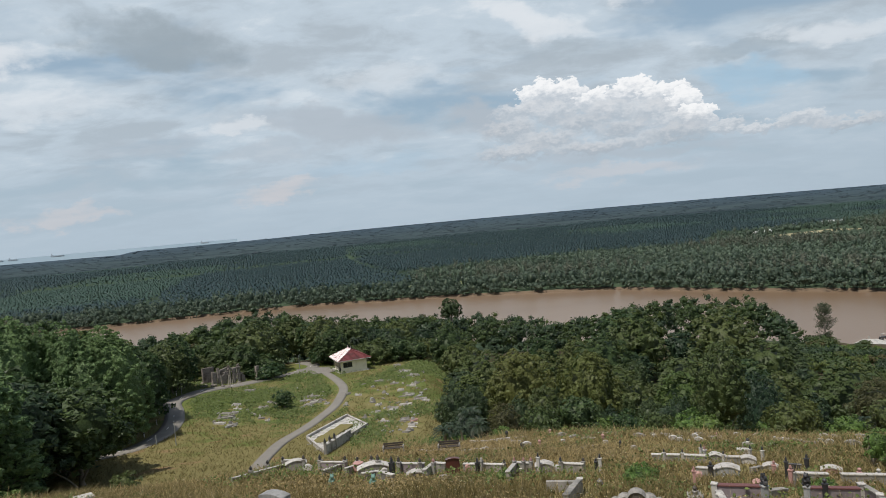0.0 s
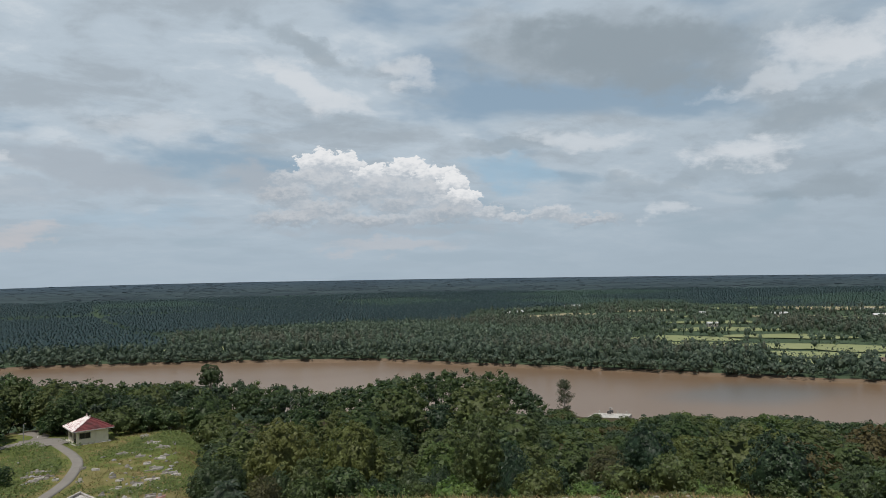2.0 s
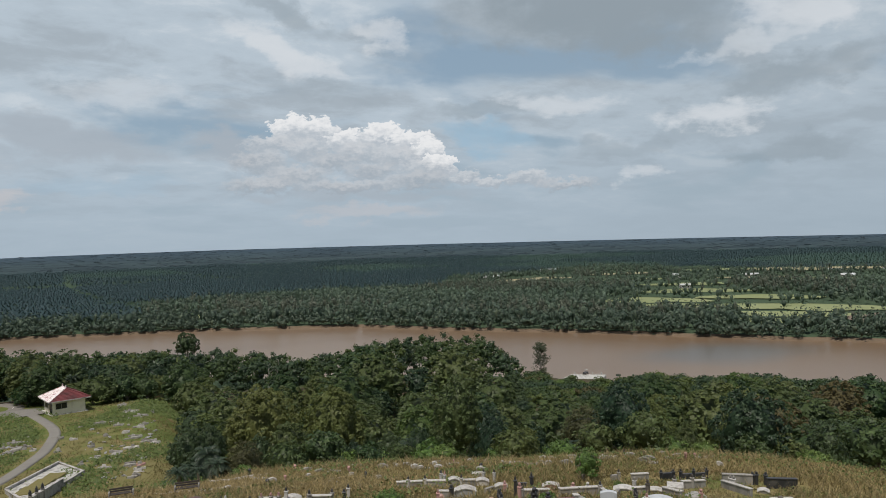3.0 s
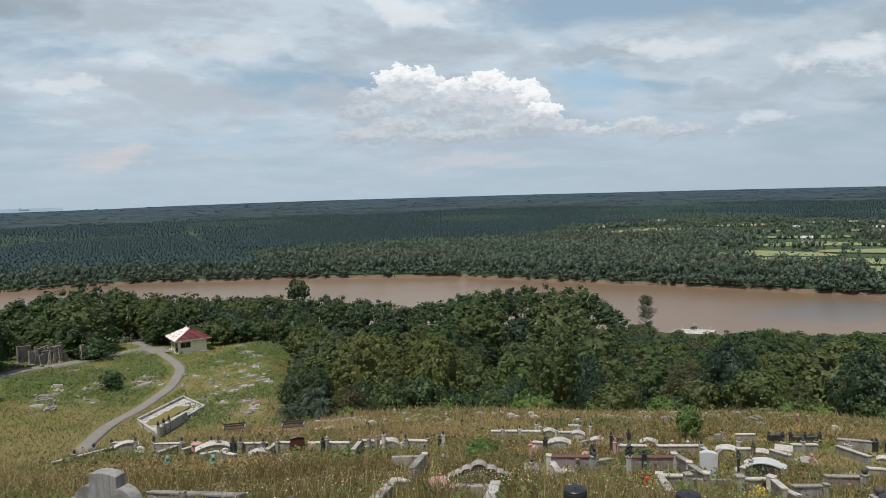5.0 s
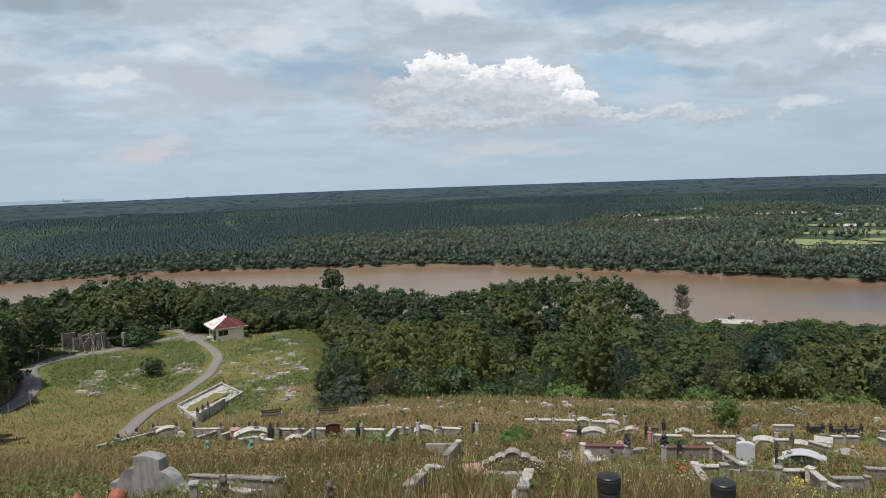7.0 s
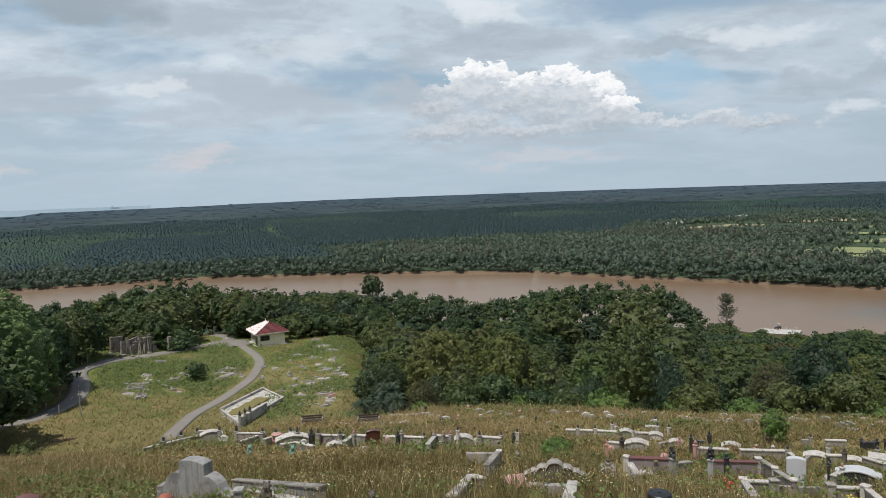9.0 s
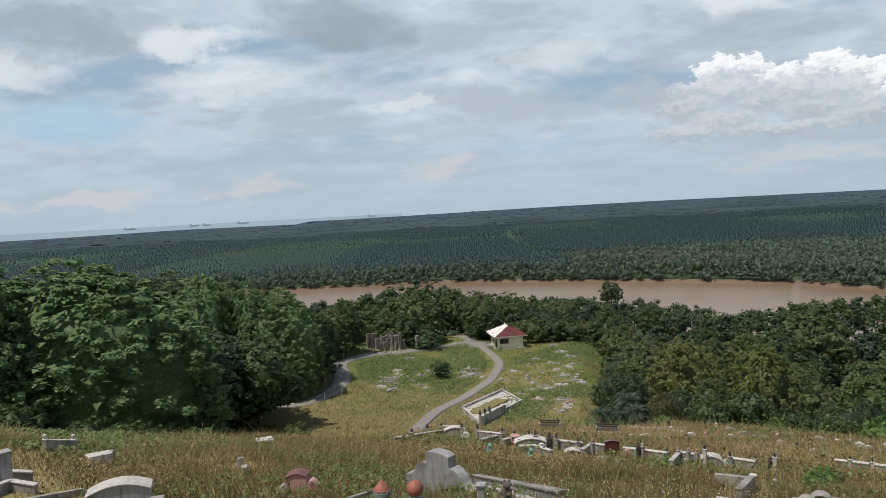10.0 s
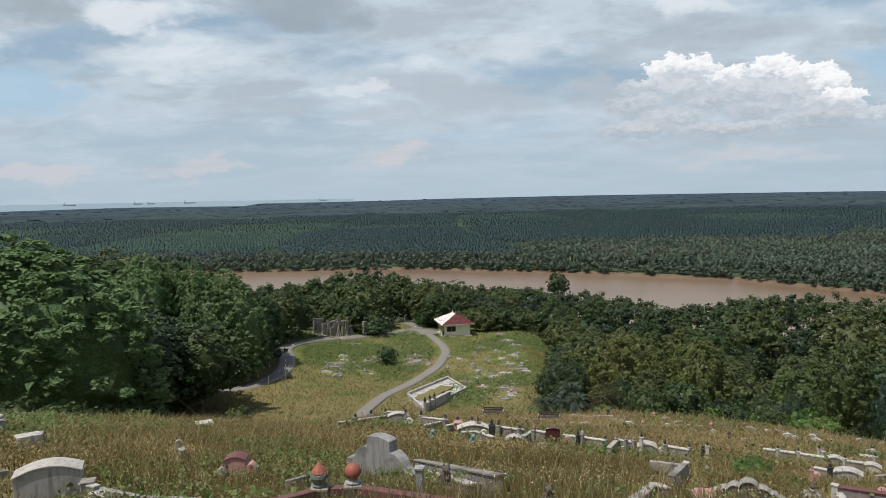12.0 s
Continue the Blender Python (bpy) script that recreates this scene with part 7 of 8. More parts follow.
for s_, u_ in ((0.15, 0.3), (0.45, 0.35), (0.8, 0.4), (0.2, 0.75), (0.5, 0.75), (0.8, 0.78)):
    a_ = between(between(P0, P1, s_), between(P4, P3, s_), u_)
    slab(g, *a_, 2.6, 1.7, 0.3, 20, "W" if u_ < 0.5 else "C")
for s_ in (0.0, 0.18, 0.36):
    a_ = between(P4, P3, s_)
    post(g, *a_, 1.2, 0.3, "C", "stack", "K", 0.35)

rg = np.random.default_rng(8)
STUMPS = []
for k, mat in enumerate((CEMENT, GRANITE, CEMENT, GRANITE)):
    me = bpy.data.meshes.new("grave_marker")
    bm = lump(60 + k, 1.0, 0.8, 0.9, 0.6)
    bm.to_mesh(me)
    bm.free()
    me.materials.append(mat)
    STUMPS.append(me)
for x, y, s_ in RUBBLE:
    ob = part("grave_marker", STUMPS[int(rg.integers(4))], CEMENT, m=Matrix.Translation(at(x, y, -0.05)) @ pose(0, 0, 0, 0, 0, rg.uniform(0, 360)) @ Matrix.Diagonal((s_ * rg.uniform(0.6, 1.6), s_ * 0.6, s_ * rg.uniform(0.25, 0.6), 1)))
    tagged(ob, "small broken cement grave marker in the grass", "grave marker", "grave markers in the valley")

# ------------------------------------------------------------------ ruin under the trees, poles
(ux, uy), (vx, vy) = RUIN_AT
RUIN_WALL = rocky("crumbling_grey_masonry", (0.19, 0.165, 0.145), (0.34, 0.30, 0.265), (0.07, 0.06, 0.05), 2.6, 0.95, 0.03, 0.2, 0.8)
ru = thing("ruin", Matrix.Translation(at(ux, uy + 5)), "roofless crumbling masonry ruin under trees", "ruin")
rg = np.random.default_rng(12)
ang_r = math.degrees(math.atan2(vy - uy, vx - ux))
dx_, dy_ = math.cos(radians(ang_r)), math.sin(radians(ang_r))
for k, (off, back, ln, tall) in enumerate(((0.0, 2.0, 1.0, 2.6), (1.3, 2.0, 0.45, 3.3), (2.4, 2.1, 1.3, 1.9), (3.9, 2.0, 0.4, 3.5), (4.8, 2.0, 0.7, 3.0), (6.2, 2.1, 0.45, 3.6), (7.1, 2.0, 0.8, 1.4), (0.8, 4.6, 2.6, 3.2), (4.6, 4.6, 2.2, 2.7), (7.4, 3.4, 0.5, 2.9))):
    x, y = ux + 1.6 + dx_ * off - dy_ * back, uy + 3 + dy_ * off + dx_ * back
    part("wall_fragment", block(ln, 0.38, tall + 0.4, 0.05, rg.uniform(-0.5, 0.5)), RUIN_WALL, ru, "", inside_of(ru, Matrix.Translation(at(x, y, -0.4)) @ pose(0, 0, 0, rg.normal(0, 2), rg.normal(0, 2), ang_r + rg.normal(0, 6))))
for off, up_, ln in ((1.2, 1.3, 2.6), (3.4, 2.2, 2.2), (5.8, 1.5, 2.6), (2.6, 0.7, 2.0), (5.0, 0.6, 2.2)):
    part("beam", block(ln, 0.32, 0.22, 0.04), RUIN_WALL, ru, "", inside_of(ru, Matrix.Translation(at(ux + 1.6 + dx_ * off - dy_ * 2.0, uy + 3 + dy_ * off + dx_ * 2.0, up_)) @ pose(0, 0, 0, 0, rg.normal(0, 4), ang_r + rg.normal(0, 3))))
part("lintel", block(3.2, 0.4, 0.3, 0.04), RUIN_WALL, ru, "", inside_of(ru, Matrix.Translation(at(ux + 1.6 + dx_ * 5.0 - dy_ * 2.0, uy + 3 + dy_ * 5.0 + dx_ * 2.0, 2.75)) @ pose(0, 0, 0, 0, 3, ang_r)))
for k in range(16):
    x, y = ux + 1.6 + dx_ * rg.uniform(0, 7.4) - dy_ * rg.uniform(1.4, 2.6), uy + 3 + dy_ * rg.uniform(0, 7.4) + dx_ * rg.uniform(1.4, 2.6)
    V, F = [], []
    z0 = rg.uniform(1.5, 3.2)
    tube(V, F, 0, [(0, 0, z0), (rg.normal(0, 0.15), -0.1, z0 * 0.5), (rg.normal(0, 0.3), -0.2, -0.2)], [0.05, 0.06, 0.09], 5)
    part("root", bake("root", V, F, BARK_PALE), BARK_PALE, ru, "", inside_of(ru, Matrix.Translation(at(x, y))))
part("pier", block(0.7, 0.6, 3.3, 0.06), RUIN_WALL, ru, "", inside_of(ru, Matrix.Translation(at(vx + 1.0, vy + 3.0, -0.3)) @ pose(0, 0, 0, 0, 3, ang_r)))
for k in range(14):
    x, y = ux + dx_ * rg.uniform(-2, 10) - dy_ * rg.uniform(1.5, 4), uy + 2 + dy_ * rg.uniform(-1, 8)
    part("rubble", lump(20 + k, 0.8, 0.7, 0.45, 0.5), RUIN_WALL, ru, "", inside_of(ru, Matrix.Translation(at(x, y))))
METAL = material("dull_grey_metal", lambda k, p, s: (k.mix(k.noise(p, 4.0), (0.30, 0.31, 0.31), (0.42, 0.43, 0.43)), None), 0.5, 0.6)
GREEN_PAINT = rocky("green_enamel", (0.05, 0.20, 0.13), (0.08, 0.26, 0.17), (0.06, 0.10, 0.07), 3.0, 0.5)
for k, ((x, y), tall) in enumerate(zip(POLES_AT, (3.6, 2.6, 2.2, 3.0, 1.2))):
    t = thing("road_pole", Matrix.Translation(at(x, y)), "thin grey metal pole at the roadside", "pole", "poles along the road")
    part("shaft", lathe([(0.06, -0.4), (0.06, tall * 0.6), (0.045, tall)], 8), METAL, t)
    if k == 1:
        part("sign_plate", block(0.7, 0.04, 0.5, 0.006), WHITEWASH, t, "", pose(0.2, -0.05, tall - 0.55))
        part("base_box", block(0.5, 0.4, 0.8, 0.02), GREEN_PAINT, t, "green metal box", pose(0.9, 0, -0.02))
    else:
        part("cap", lathe([(0.07, tall), (0.07, tall + 0.05), (0.02, tall + 0.08)], 8), METAL, t)
for k in range(9):
    (x0, y0), (x1, y1) = ROAD_LOOP[1 + k], ROAD_LOOP[2 + k]
    ln = math.hypot(x1 - x0, y1 - y0)
    x, y = x0 - (y1 - y0) / ln * 2.2, y0 + (x1 - x0) / ln * 2.2
    t = thing("guide_post", Matrix.Translation(at(x, y)), "short white roadside guide post", "post", "guide posts along the road")
    part("shaft", block(0.12, 0.12, 1.1, 0.01), WHITEWASH, t, "", pose(0, 0, -0.3))
    part("band", block(0.126, 0.126, 0.14, 0.004), BLACK_STONE, t, "", pose(0, 0, 0.55))

# ------------------------------------------------------------------ single trees, shrubs
x, y, tall = SAPLING_AT
SAPLING = broad_tree(41, 2.3, 0.75, 1100, 0.12, LEAF_BUSH, "slender bright green sapling among the graves", clear=0.12, lobes=16, name="sapling")
SAPLING["category"] = "sapling"
plant(SAPLING, x, y, tall, tall / 2.3)
plant(BUSH_KINDS[2], *VALLEY_BUSH, 2.4, 0.65, 30)


def feather_tree(x, y, tall):
    """A casuarina: a straight stem with thin drooping sprays."""
    g0 = np.random.default_rng(77)
    t = thing("casuarina_tree", Matrix.Translation(at(x, y, -0.2)), "tall feathery grey-green casuarina by the water", "tree")
    V, F, base = [], [], 0
    base = tube(V, F, 0, [(0, 0, -0.5), (0.15, 0, tall * 0.5), (0, 0, tall * 0.98)], [0.2, 0.12, 0.03], 6)
    tips = []
    for k in range(80):
        z = tall * g0.uniform(0.15, 0.97)
        an, out = g0.uniform(0, 6.28), (0.7 + 3.0 * (1 - z / tall) * (z / tall) * 3.6) * g0.uniform(0.5, 1.1)
        p0 = np.array([0.1, 0, z])
        p1 = p0 + (math.cos(an) * out, math.sin(an) * out, out * 0.7)
        base = tube(V, F, base, [p0, (p0 + p1) / 2 + (0, 0, 0.1), p1], [0.05, 0.03, 0.012], 4)
        tips += [p0 + (p1 - p0) * q for q in np.linspace(0.3, 1.1, 9)]
    part("trunk", bake("trunk", V, F, BARK_PALE), BARK_PALE, t)
    c = np.repeat(np.array(tips), 8, 0) + g0.normal(0, 0.28, (len(tips) * 8, 3))
    v, f = leaf_tris(g0, c, g0.normal(0, 1, c.shape), 0.30)
    part("crown", bake("crown", [v], [f], CASUARINA), CASUARINA, t)


feather_tree(128.5, 243.0, 16.0)
# the broccoli-shaped tree that stands out against the water
plant(broad_tree(43, 15, 2.7, 1900, 0.40, LEAF_DARK, "tall dark tree with a flat-topped crown", clear=0.62, lobes=18), 1.0, 206, 17.6, 1.05)
# dark palms behind the pavilion
for k, (az_, r) in enumerate(((4.6, 163), (6.2, 168), (7.6, 171), (9.0, 174), (10.2, 172), (3.2, 166), (7.0, 178), (8.4, 181))):
    x, y = -r * math.sin(radians(az_)), r * math.cos(radians(az_))
    kind = NEAR_KINDS[6 + k % 2]
    plant(kind, x, y, 6.8 + (k * 0.7) % 1.6, 0.95, k * 71, "palms behind the pavilion")
# bare dead stems over the canopy
for x, y, tall in ((24, 196, 14.5), (20.5, 190, 13), (45, 192, 14), (47.5, 190, 13.5)):
    g0 = np.random.default_rng(int(x * 10))
    t = thing("dead_tree", Matrix.Translation(at(x, y, -0.3)), "bare pale dead tree above the canopy", "tree")
    V, F, base = [], [], 0
    base = tube(V, F, 0, [(0, 0, -0.5), (0.2, 0, tall * 0.6), (0.1, 0.1, tall)], [0.22, 0.15, 0.05], 6)
    for k in range(9):
        z = tall * g0.uniform(0.6, 0.97)
        an = g0.uniform(0, 6.28)
        p1 = np.array([0.15 + math.cos(an) * 1.2, math.sin(an) * 1.2, z + g0.uniform(0.6, 1.6)])
        base = tube(V, F, base, [(0.15, 0, z), p1], [0.06, 0.02], 4)
    part("trunk", bake("trunk", V, F, BARK_PALE), BARK_PALE, t)

# ------------------------------------------------------------------ landing by the river
j = thing("landing", pose(136, 224, 1.7), "pale concrete river landing", "landing", kind="structure")
bm = bmesh.new()
bottom = [bm.verts.new(c) for c in ((-16.7, -3.8, -1.5), (-2.5, -12, -1.5), (12.5, 4.5, -1.5), (1.5, 11.5, -1.5))]
top = [bm.verts.new((v.co.x, v.co.y, 0.35)) for v in bottom]
bm.faces.new(top)
for i in range(4):
    bm.faces.new((bottom[i], bottom[(i + 1) % 4], top[(i + 1) % 4], top[i]))
bmesh.ops.recalc_face_normals(bm, faces=bm.faces)
part("deck", bm, CONCRETE, j)
for k in range(4):
    part("mooring_post", block(0.3, 0.3, 1.0, 0.03), CONCRETE, j, "", pose(2.6 + 2.7 * k, 10.4 - 1.85 * k, 0.352))
for x, y, tall, wd in ((139.5, 236.5, 2.8, 0.95), (128.5, 238.5, 1.5, 0.8), (131.5, 239.0, 1.6, 0.8), (125.5, 239.8, 1.2, 0.7), (123, 229, 2.0, 0.9), (129.5, 221.0, 1.6, 0.8)):
    plant(BUSH_KINDS[2], x, y, tall, wd, x * 31 % 360, "bushes by the landing")
g0 = np.random.default_rng(91)


def waterside(x, y, r, az):
    return on_near_side(x, y, 2) and (x - 137) ** 2 + (y - 224) ** 2 > 16 ** 2


for x, y in scatter(g0, 700, lambda r: 3.6, waterside, -36, -26, 200, 258):
    plant(BUSH_KINDS[int(g0.integers(3))], x, y, g0.uniform(0.9, 2.2), g0.uniform(0.7, 1.0), g0.uniform(0, 360), "bushes by the landing")
t = thing("cart", pose(142.0, 232.5, 2.05, 0, 0, 30), "small dark cart parked on the landing", "cart")
part("tray", block(2.4, 1.2, 0.5, 0.05), BLACK_STONE, t, "", pose(0, 0, 0.45))
part("canopy", block(1.0, 1.2, 0.08, 0.02), WHITEWASH, t, "", pose(0.8, 0, 1.75))
for sx in (0.4, 1.2):
    part("canopy_post", block(0.07, 0.07, 0.85, 0.01), METAL, t, "", pose(sx, 0.5, 0.93))
for sx in (-0.8, 0.8):
    for sy in (-0.6, 0.6):
        part("wheel", lathe([(0.1, -0.09), (0.27, -0.08), (0.28, 0.0), (0.27, 0.08), (0.1, 0.09)], 14), BLACK_PAINT, t, "", pose(sx, sy, 0.28, 90))

# ------------------------------------------------------------------ far buildings and ships
PALE_ROOF = rocky("pale_metal_roof", (0.42, 0.44, 0.45), (0.54, 0.55, 0.55), (0.40, 0.40, 0.38), 0.4, 0.5)


def far_house(x, y, lx_, ly_, turn, tall=3.2, roof=None):
    t = thing("farm_building", pose(x, y, 1.9, 0, 0, turn), "long low white building with a pale roof on the plain", "building", "buildings on the plain")
    part("wall", block(lx_, ly_, tall, 0.05), WHITEWASH, t)
    part("roof", extruded([(-ly_ / 2 - 0.6, tall), (ly_ / 2 + 0.6, tall), (0, tall + ly_ * 0.22)], lx_ + 1.2, 0.02), roof or PALE_ROOF, t, "", pose(0, 0, 0.004, 0, 0, 90))
    n = max(2, int(lx_ // 4))
    for k in range(n):
        part("window", block(1.4, 0.06, 1.2, 0.01), DARK_GLASS, t, "", pose(-lx_ / 2 + (k + 0.5) * lx_ / n, -ly_ / 2 - 0.02, 1.1))


for spec in ((383.6, 859, 26, 10, 5), (474, 990, 34, 12, -10), (530, 965, 24, 10, -20), (612, 640, 16, 8, -30), (668, 560, 14, 8, -35), (452, 556, 10, 6, -30), (742, 640, 18, 9, -40), (790, 600, 22, 10, -42), (560, 700, 14, 8, -20)):
    far_house(*spec)

SHIP_HULL = rocky("hazy_grey_hull", (0.40, 0.44, 0.47), (0.50, 0.54, 0.57), (0.32, 0.35, 0.38), 0.1, 0.8)
for az_, ln, up_ in ((36.5, 70, 42), (32.0, 55, 42), (31.1, 50, 42), (28.4, 75, 42), (18.4, 55, 42)):
    x, y = -4962 * math.sin(radians(az_)), 4962 * math.cos(radians(az_))
    t = thing("cargo_ship", pose(x, y, up_, 0, 0, az_), "hazy grey cargo ship at anchor in the strait", "ship", "ships in the strait")
    part("hull", extruded([(-ln / 2, 4), (-ln / 2 + 6, -2), (ln / 2 - 6, -2), (ln / 2, 5)], 14, 0), SHIP_HULL, t)
    part("bridge", block(8, 12, 8, 0.2), SHIP_HULL, t, "", pose(-ln / 2 + 10, 0, 4))
    part("funnel", block(3, 3, 5, 0.2), SHIP_HULL, t, "", pose(-ln / 2 + 8, 0, 12))

# ------------------------------------------------------------------ the far rows of graves, small and half sunk
rg = np.random.default_rng(44)


def stone_mesh(bm, mat):
    me = bpy.data.meshes.new("grave_marker")
    bm.to_mesh(me)
    bm.free()
    me.materials.append(mat)
    return me


SMALL_STONES = [
    (stone_mesh(extruded(curve_top(0.7, 0.55, 0.2, 8), 0.25), WHITEWASH), "small whitewashed headstone with a curved top"),
    (stone_mesh(extruded(curve_top(1.1, 0.45, 0.25, 8), 0.3), CEMENT), "low rounded cement tomb back in the grass"),
    (stone_mesh(block(1.8, 0.16, 0.32, 0.012), WHITEWASH), "short white kerb of a sunken grave"),
    (stone_mesh(block(1.3, 0.7, 0.25, 0.03), CEMENT), "flat cement slab sunk in the grass"),
    (stone_mesh(lathe([(0.10, -0.2), (0.10, 0.45), (0.14, 0.47), (0.08, 0.52), (0.15, 0.62), (0.14, 0.74), (0.03, 0.86)], 10), BLACK_STONE), "dark stone post with a round finial"),
    (stone_mesh(lathe([(0.09, -0.2), (0.09, 0.4), (0.13, 0.42), (0.07, 0.47), (0.13, 0.57), (0.12, 0.68), (0.02, 0.76)], 10), PINK), "faded pink post with a round finial"),
]
rows = [(-3 - 1.7 * k, 50.5 + 2.2 * math.sin(k * 2.3)) for k in range(23)] + [(-18 - 1.9 * k, 46.5 + 1.8 * math.sin(k * 1.9)) for k in range(13)] + [(-1 - 2.3 * k, 44.5 + 1.6 * math.sin(k * 2.9)) for k in range(8)]
for az_, r in rows:
    for q in range(2):
        a_, r_ = radians(az_ + rg.normal(0, 0.7)), r + rg.normal(0, 0.7)
        x, y = -r_ * math.sin(a_), r_ * math.cos(a_)
        me, label = SMALL_STONES[int(rg.choice(6, p=[0.22, 0.16, 0.24, 0.14, 0.14, 0.10]))]
        k = rg.uniform(0.45, 0.85)
        ob = part("grave_marker", me, CEMENT, m=Matrix.Translation(at(x, y, -0.06)) @ pose(0, 0, 0, rg.normal(0, 3), rg.normal(0, 3), math.degrees(a_) + rg.normal(0, 14)) @ Matrix.Scale(k, 4))
        tagged(ob, label, "grave marker", "small graves on the crest")
# leafy bushes that have grown up between the graves
for az_, r, tall in ((-14.2, 30, 0.8), (-15.0, 31, 0.9), (-27.0, 29, 0.8), (-27.8, 30, 0.7), (-4.0, 33, 0.7), (-33.5, 37, 0.6)):
    a_ = radians(az_)
    plant(BUSH_KINDS[int(rg.integers(3))], -r * math.sin(a_), r * math.cos(a_), tall, tall / 3.2, rg.uniform(0, 360), "bushes between the graves")

# ------------------------------------------------------------------ grass, weeds, flowers
BLADE = leafy("grass_blade", (0.198, 0.164, 0.061), (0.198, 0.164, 0.061), (0.306, 0.244, 0.110), 1.0, 0.45, 0.6)
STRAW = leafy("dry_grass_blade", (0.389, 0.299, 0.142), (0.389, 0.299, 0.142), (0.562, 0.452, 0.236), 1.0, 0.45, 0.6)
WEED = leafy("weed_leaf", (0.130, 0.178, 0.047), (0.130, 0.178, 0.047), (0.187, 0.240, 0.071), 1.0, 0.3, 0.6)
WHITE_PETAL = material("white_petal", lambda k, p, s: (k.mix(k.n.new("ShaderNodeNewGeometry").outputs["Random Per Island"], (0.66, 0.66, 0.58), (0.60, 0.48, 0.12)), None), 0.6)


def on_slope(rng, n, r0, r1, power, az0=-62, az1=58):
    az = np.radians(rng.uniform(az0, az1, n))
    u = rng.random(n)
    r = (r0 ** power + u * (r1 ** power - r0 ** power)) ** (1 / power)
    return -r * np.sin(az), r * np.cos(az), r


def blades(rng, x, y, tall, wide, lean=0.35):
    n = len(x)
    z = land(x, y)
    an = rng.uniform(0, 2 * np.pi, n)
    side = np.stack([np.cos(an), np.sin(an), np.zeros(n)], -1) * wide[:, None]
    base = np.stack([x, y, z - 0.03], -1)
    tip = base + np.stack([rng.normal(0, lean, n) * tall, rng.normal(0, lean, n) * tall, tall], -1)
    v = np.stack([base - side, base + side, tip], 1).reshape(-1, 3)
    return [v], [np.concatenate([(q := np.arange(3 * n).reshape(n, 3)), q[:, 2:]], 1)], tip


def lush(x, y):
    return 0.55 + 0.45 * waves(x, y, 2.6, 8) + 0.25 * waves(x, y, 0.9, 9)


rng = np.random.default_rng(21)
x, y, r = on_slope(rng, 185000, 9, 60, 1.1)
keep = ~((bearing(x, y) < 1) & (r > 68))
x, y, r = x[keep], y[keep], r[keep]
tall = (0.30 + 0.42 * np.clip(lush(x, y), 0, 1.3)) * rng.uniform(0.55, 1.35, len(x)) * (1 - 0.30 * ease(20, 42, r))
low = np.zeros(len(x), bool)
stones = np.array(TRODDEN)
stones = stones[np.hypot(stones[:, 0], stones[:, 1]) < 62]
for p in stones:
    low |= (x - p[0]) ** 2 + (y - p[1]) ** 2 < 0.85 ** 2
tall = np.where(low, tall * 0.42, tall)
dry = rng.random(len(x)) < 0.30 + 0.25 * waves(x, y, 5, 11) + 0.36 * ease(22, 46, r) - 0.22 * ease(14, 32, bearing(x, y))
wide = 0.0055 + 0.00055 * r
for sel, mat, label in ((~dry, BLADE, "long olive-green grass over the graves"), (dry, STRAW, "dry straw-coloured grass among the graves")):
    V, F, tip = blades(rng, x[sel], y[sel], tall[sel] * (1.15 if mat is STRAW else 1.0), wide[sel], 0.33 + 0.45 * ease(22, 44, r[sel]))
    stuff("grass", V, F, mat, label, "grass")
# valley grass
def greenness(x, y):
    """Above 0 where creepers are thick: the crown of the knoll and bands below the pavilion."""
    r, az = np.hypot(x, y), bearing(x, y)
    knoll = np.clip((r - 112) / 16, -0.9, 0.9) + 0.15
    return 0.8 * waves(x, y, 8, 13) + 0.5 * waves(x, y, 2.6, 14) + np.where(az > 8.6, knoll, 0.05 + 0.7 * np.sin(r / 5.5 + az * 0.5))


x, y, r = on_slope(rng, 52000, 66, 158, 1.4, -1, 30)
keep = np.array([True] * len(x))
for line, d in ((ROAD_LOOP, 1.75), (ROAD_DOWN, 1.1)):
    p = np.array(line)
    t_ = np.linspace(0, len(p) - 1, 160)
    q = np.stack([np.interp(t_, np.arange(len(p)), p[:, 0]), np.interp(t_, np.arange(len(p)), p[:, 1])], -1)
    keep &= ((x[:, None] - q[None, :, 0]) ** 2 + (y[:, None] - q[None, :, 1]) ** 2).min(1) > d * d
x, y, r = x[keep], y[keep], r[keep]
for p, q in VALLEY_STONES:
    keep = (x - p) ** 2 + (y - q) ** 2 > 1.7 ** 2
    x, y, r = x[keep], y[keep], r[keep]
green = greenness(x, y) + rng.normal(0, 0.3, len(x)) > 0.0
for sel, mat, label in ((green, WEED, "green weeds and creepers on the valley slope"), (~green, BLADE, "dry olive grass on the valley slope")):
    V, F, tip = blades(rng, x[sel], y[sel], rng.uniform(0.15, 0.4, sel.sum()), rng.uniform(0.03, 0.07, sel.sum()), 0.8)
    stuff("grass", V, F, mat, label, "grass")
x, y, r = on_slope(rng, 56000, 70, 156, 1.5, 0, 24)
sel = greenness(x, y) + rng.normal(0, 0.25, len(x)) > 0.35
x, y = x[sel], y[sel]
keep = np.array([True] * len(x))
for line, d in ((ROAD_LOOP, 2.6), (ROAD_DOWN, 2.0)):
    p = np.array(line)
    t_ = np.linspace(0, len(p) - 1, 160)
    q = np.stack([np.interp(t_, np.arange(len(p)), p[:, 0]), np.interp(t_, np.arange(len(p)), p[:, 1])], -1)
    keep &= ((x[:, None] - q[None, :, 0]) ** 2 + (y[:, None] - q[None, :, 1]) ** 2).min(1) > d * d
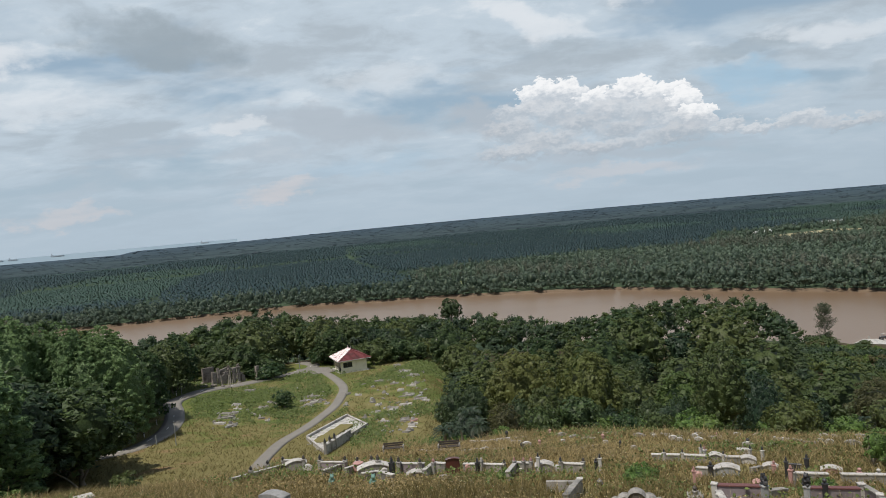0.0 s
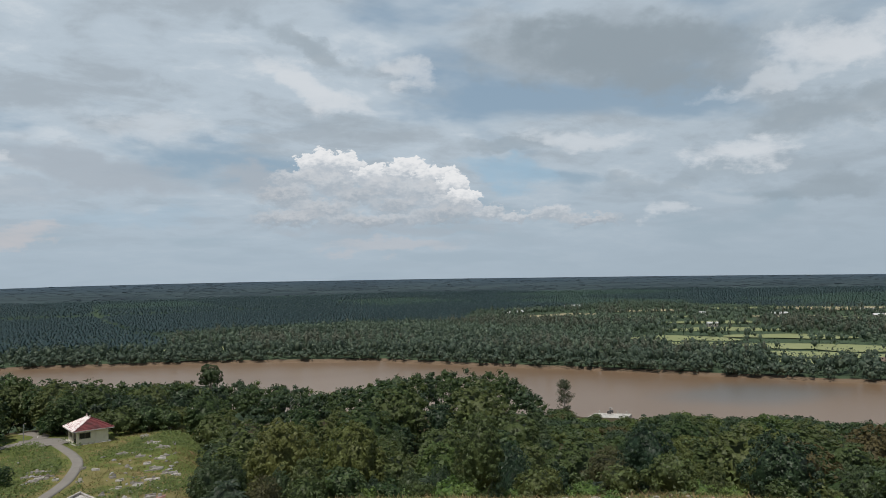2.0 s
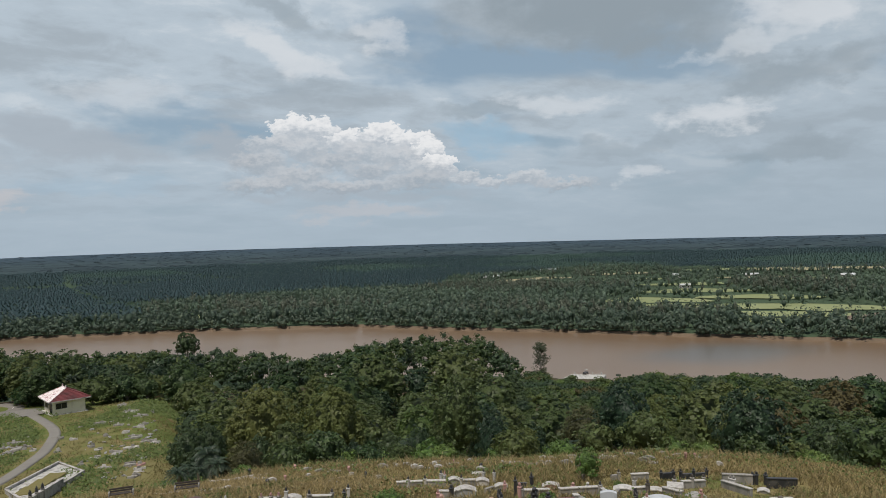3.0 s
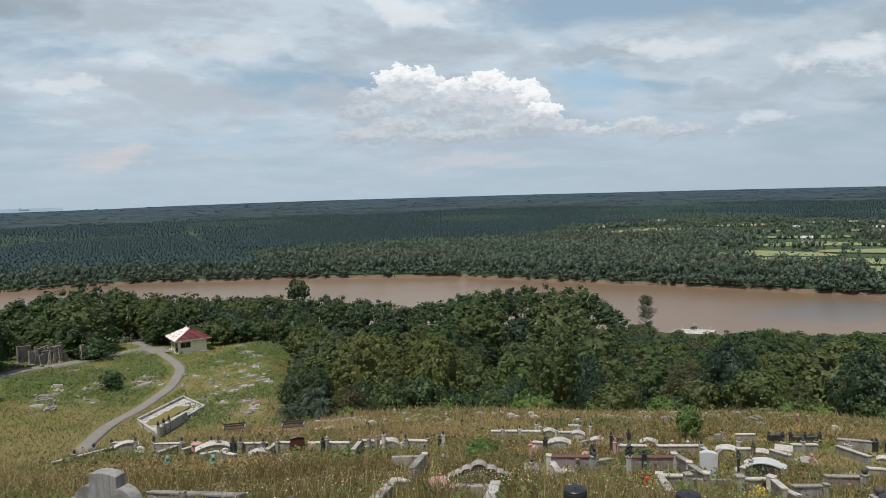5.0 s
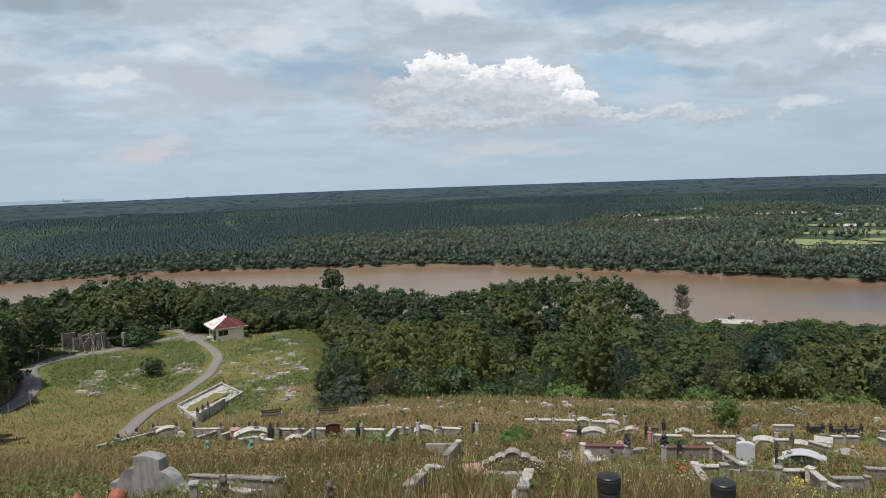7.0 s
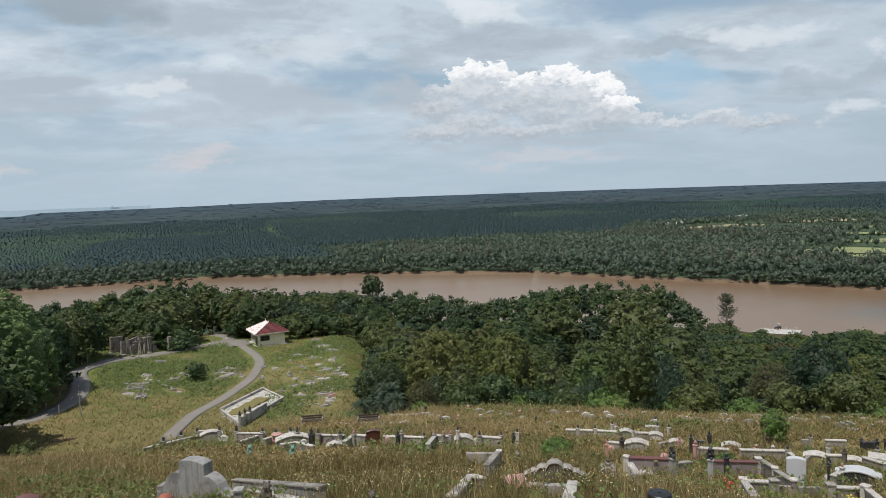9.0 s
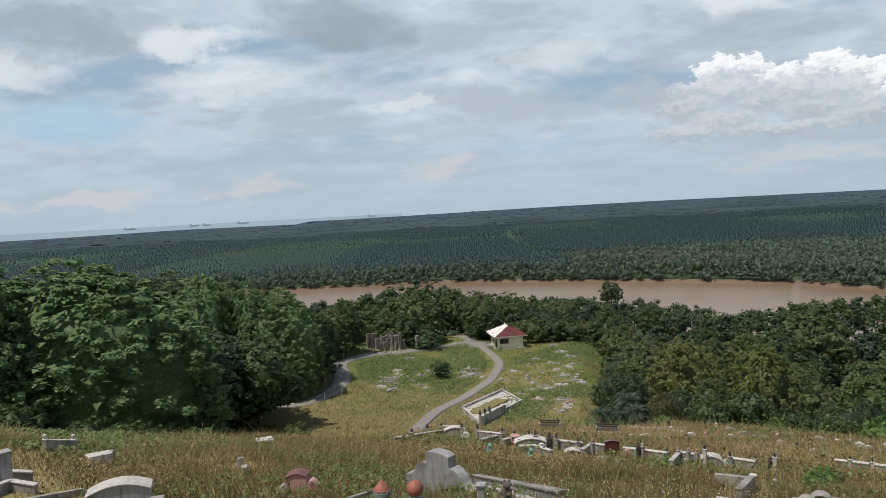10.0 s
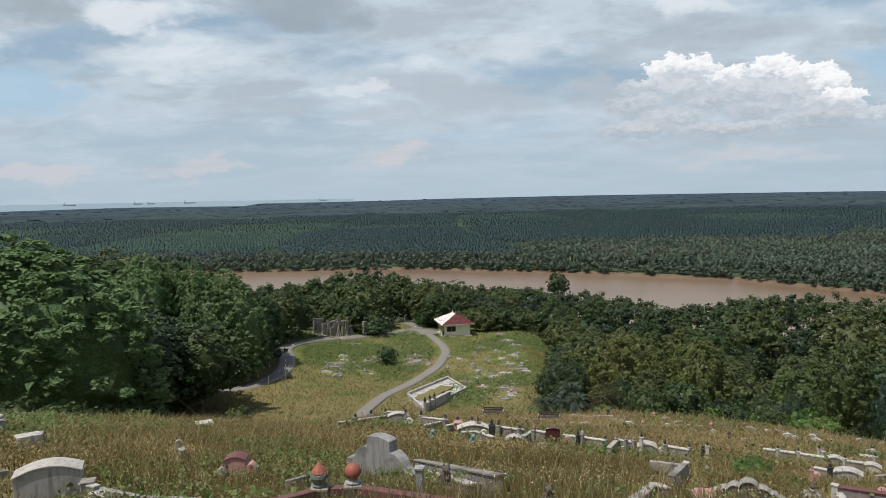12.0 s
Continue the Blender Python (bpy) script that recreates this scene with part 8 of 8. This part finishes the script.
for p, q in VALLEY_STONES:
    keep &= (x - p) ** 2 + (y - q) ** 2 > 1.5 ** 2
x, y = x[keep], y[keep]
c = np.stack([x, y, land(x, y) + rng.uniform(0.05, 0.45, len(x))], -1)
v, f = leaf_tris(rng, c, np.tile((0.0, -0.5, 1.0), (len(c), 1)), 0.28)
stuff("creepers", [v], [f], WEED, "bright green creepers over the valley slope", "creepers")
# broad-leaved weeds in patches on the near slope
x, y, r = on_slope(rng, 40000, 12, 58, 1.3)
sel = waves(x, y, 3.1, 17) + 0.5 * waves(x, y, 1.2, 18) + rng.normal(0, 0.15, len(x)) > 0.25
x, y = x[sel], y[sel]
c = np.stack([x, y, land(x, y) + rng.uniform(0.05, 0.55, len(x))], -1)
v, f = leaf_cards(rng, c, np.tile((0.0, -0.3, 1.0), (len(c), 1)), 0.14)
stuff("weeds", [v], [f], WEED, "low green leafy weeds between the graves", "weeds")
x, y, r = on_slope(rng, 5200, 34, 56, 1.3, 38, 56)
c = np.stack([x, y, land(x, y) + rng.uniform(0.1, 1.0, len(x)) * (0.6 + 0.5 * waves(x, y, 3, 5))], -1)
v, f = leaf_cards(rng, c, np.tile((0.2, -0.5, 1.0), (len(c), 1)), 0.22)
stuff("weeds", [v], [f], WEED, "rank green weeds above the western wood", "weeds")
# bushy tufts of tall weeds over the near graves
x, y, r = on_slope(rng, 190000, 10, 46, 0.9)
thickness = waves(x, y, 1.5, 31) + 0.7 * waves(x, y, 0.55, 33) + 0.4 * waves(x, y, 6, 35)
sel = (thickness + rng.normal(0, 0.2, len(x)) > 0.12)
for p in stones:
    sel &= (x - p[0]) ** 2 + (y - p[1]) ** 2 > 0.75 ** 2
x, y, r, thickness = x[sel], y[sel], r[sel], thickness[sel]
c = np.stack([x, y, land(x, y) + rng.random(len(x)) ** 0.7 * (0.32 + 0.34 * np.clip(thickness, 0, 1.2)) * (1 - 0.35 * ease(20, 42, r))], -1)
hue = waves(x, y, 2.4, 37) + rng.normal(0, 0.5, len(x)) + 0.25 * ease(14, 32, bearing(x, y))
for sel, mat, label in ((hue > 0.35, WEED, "bushy green weeds over the graves"), ((hue <= 0.35) & (hue > -0.45), BLADE, "bushy olive weeds over the graves"), (hue <= -0.45, STRAW, "withered straw-coloured weeds over the graves")):
    v, f = leaf_tris(rng, c[sel], np.tile((0.0, -0.4, 0.8), (int(sel.sum()), 1)), 0.030 + 0.0026 * r[sel], 0.8)
    stuff("weeds", [v], [f], mat, label, "weeds")
# small white and yellow flower heads
x, y, r = on_slope(rng, 14000, 11, 56, 1.2)
sel = lush(x, y) > 0.35
x, y, r = x[sel], y[sel], r[sel]
c = np.stack([x, y, land(x, y) + (0.32 + 0.40 * np.clip(lush(x, y), 0, 1.3)) * rng.uniform(0.8, 1.2, len(x)) * (1 - 0.55 * ease(20, 42, r))], -1)
v, f = leaf_cards(rng, c, np.tile((0.0, -0.6, 1.0), (len(c), 1)), 0.022)
stuff("wild_flowers", [v], [f], WHITE_PETAL, "tiny white and yellow wild flowers in the grass", "flowers")
# scrub along the foot of the western wood and the graves
rng = np.random.default_rng(31)
for az_, r in [(24 + 1.5 * k, 57 + 3.5 * math.sin(k * 1.7) + (12 if k < 5 else 0)) for k in range(24)]:
    x, y = -r * math.sin(radians(az_)), r * math.cos(radians(az_))
    plant(BUSH_KINDS[int(rng.integers(3))], x, y, rng.uniform(1.2, 2.6), None, rng.uniform(0, 360), "scrub below the western wood")
# wreaths left on graves
for x, y, mat, n, label in ((18.55, 18.75, YELLOW, 90, "bunch of yellow artificial flowers"), (13.9, 19.0, YELLOW, 90, "bunch of yellow artificial flowers"), (10.8, 20.2, RED_PETAL, 90, "bunch of red artificial flowers")):
    c = np.array([x, y, float(land(x, y)) + 0.35]) + rng.normal(0, 1, (n, 3)) * (0.13, 0.11, 0.10)
    v, f = leaf_cards(rng, c - (x, y, float(land(x, y))), rng.normal(0, 1, (n, 3)) + (0, 0, 1), 0.07)
    ob = part("flower_bunch", bake("flower_bunch", [v], [f], mat), mat, m=Matrix.Translation(at(x, y)))
    tagged(ob, label + " on a grave", "flowers", kind="stuff")
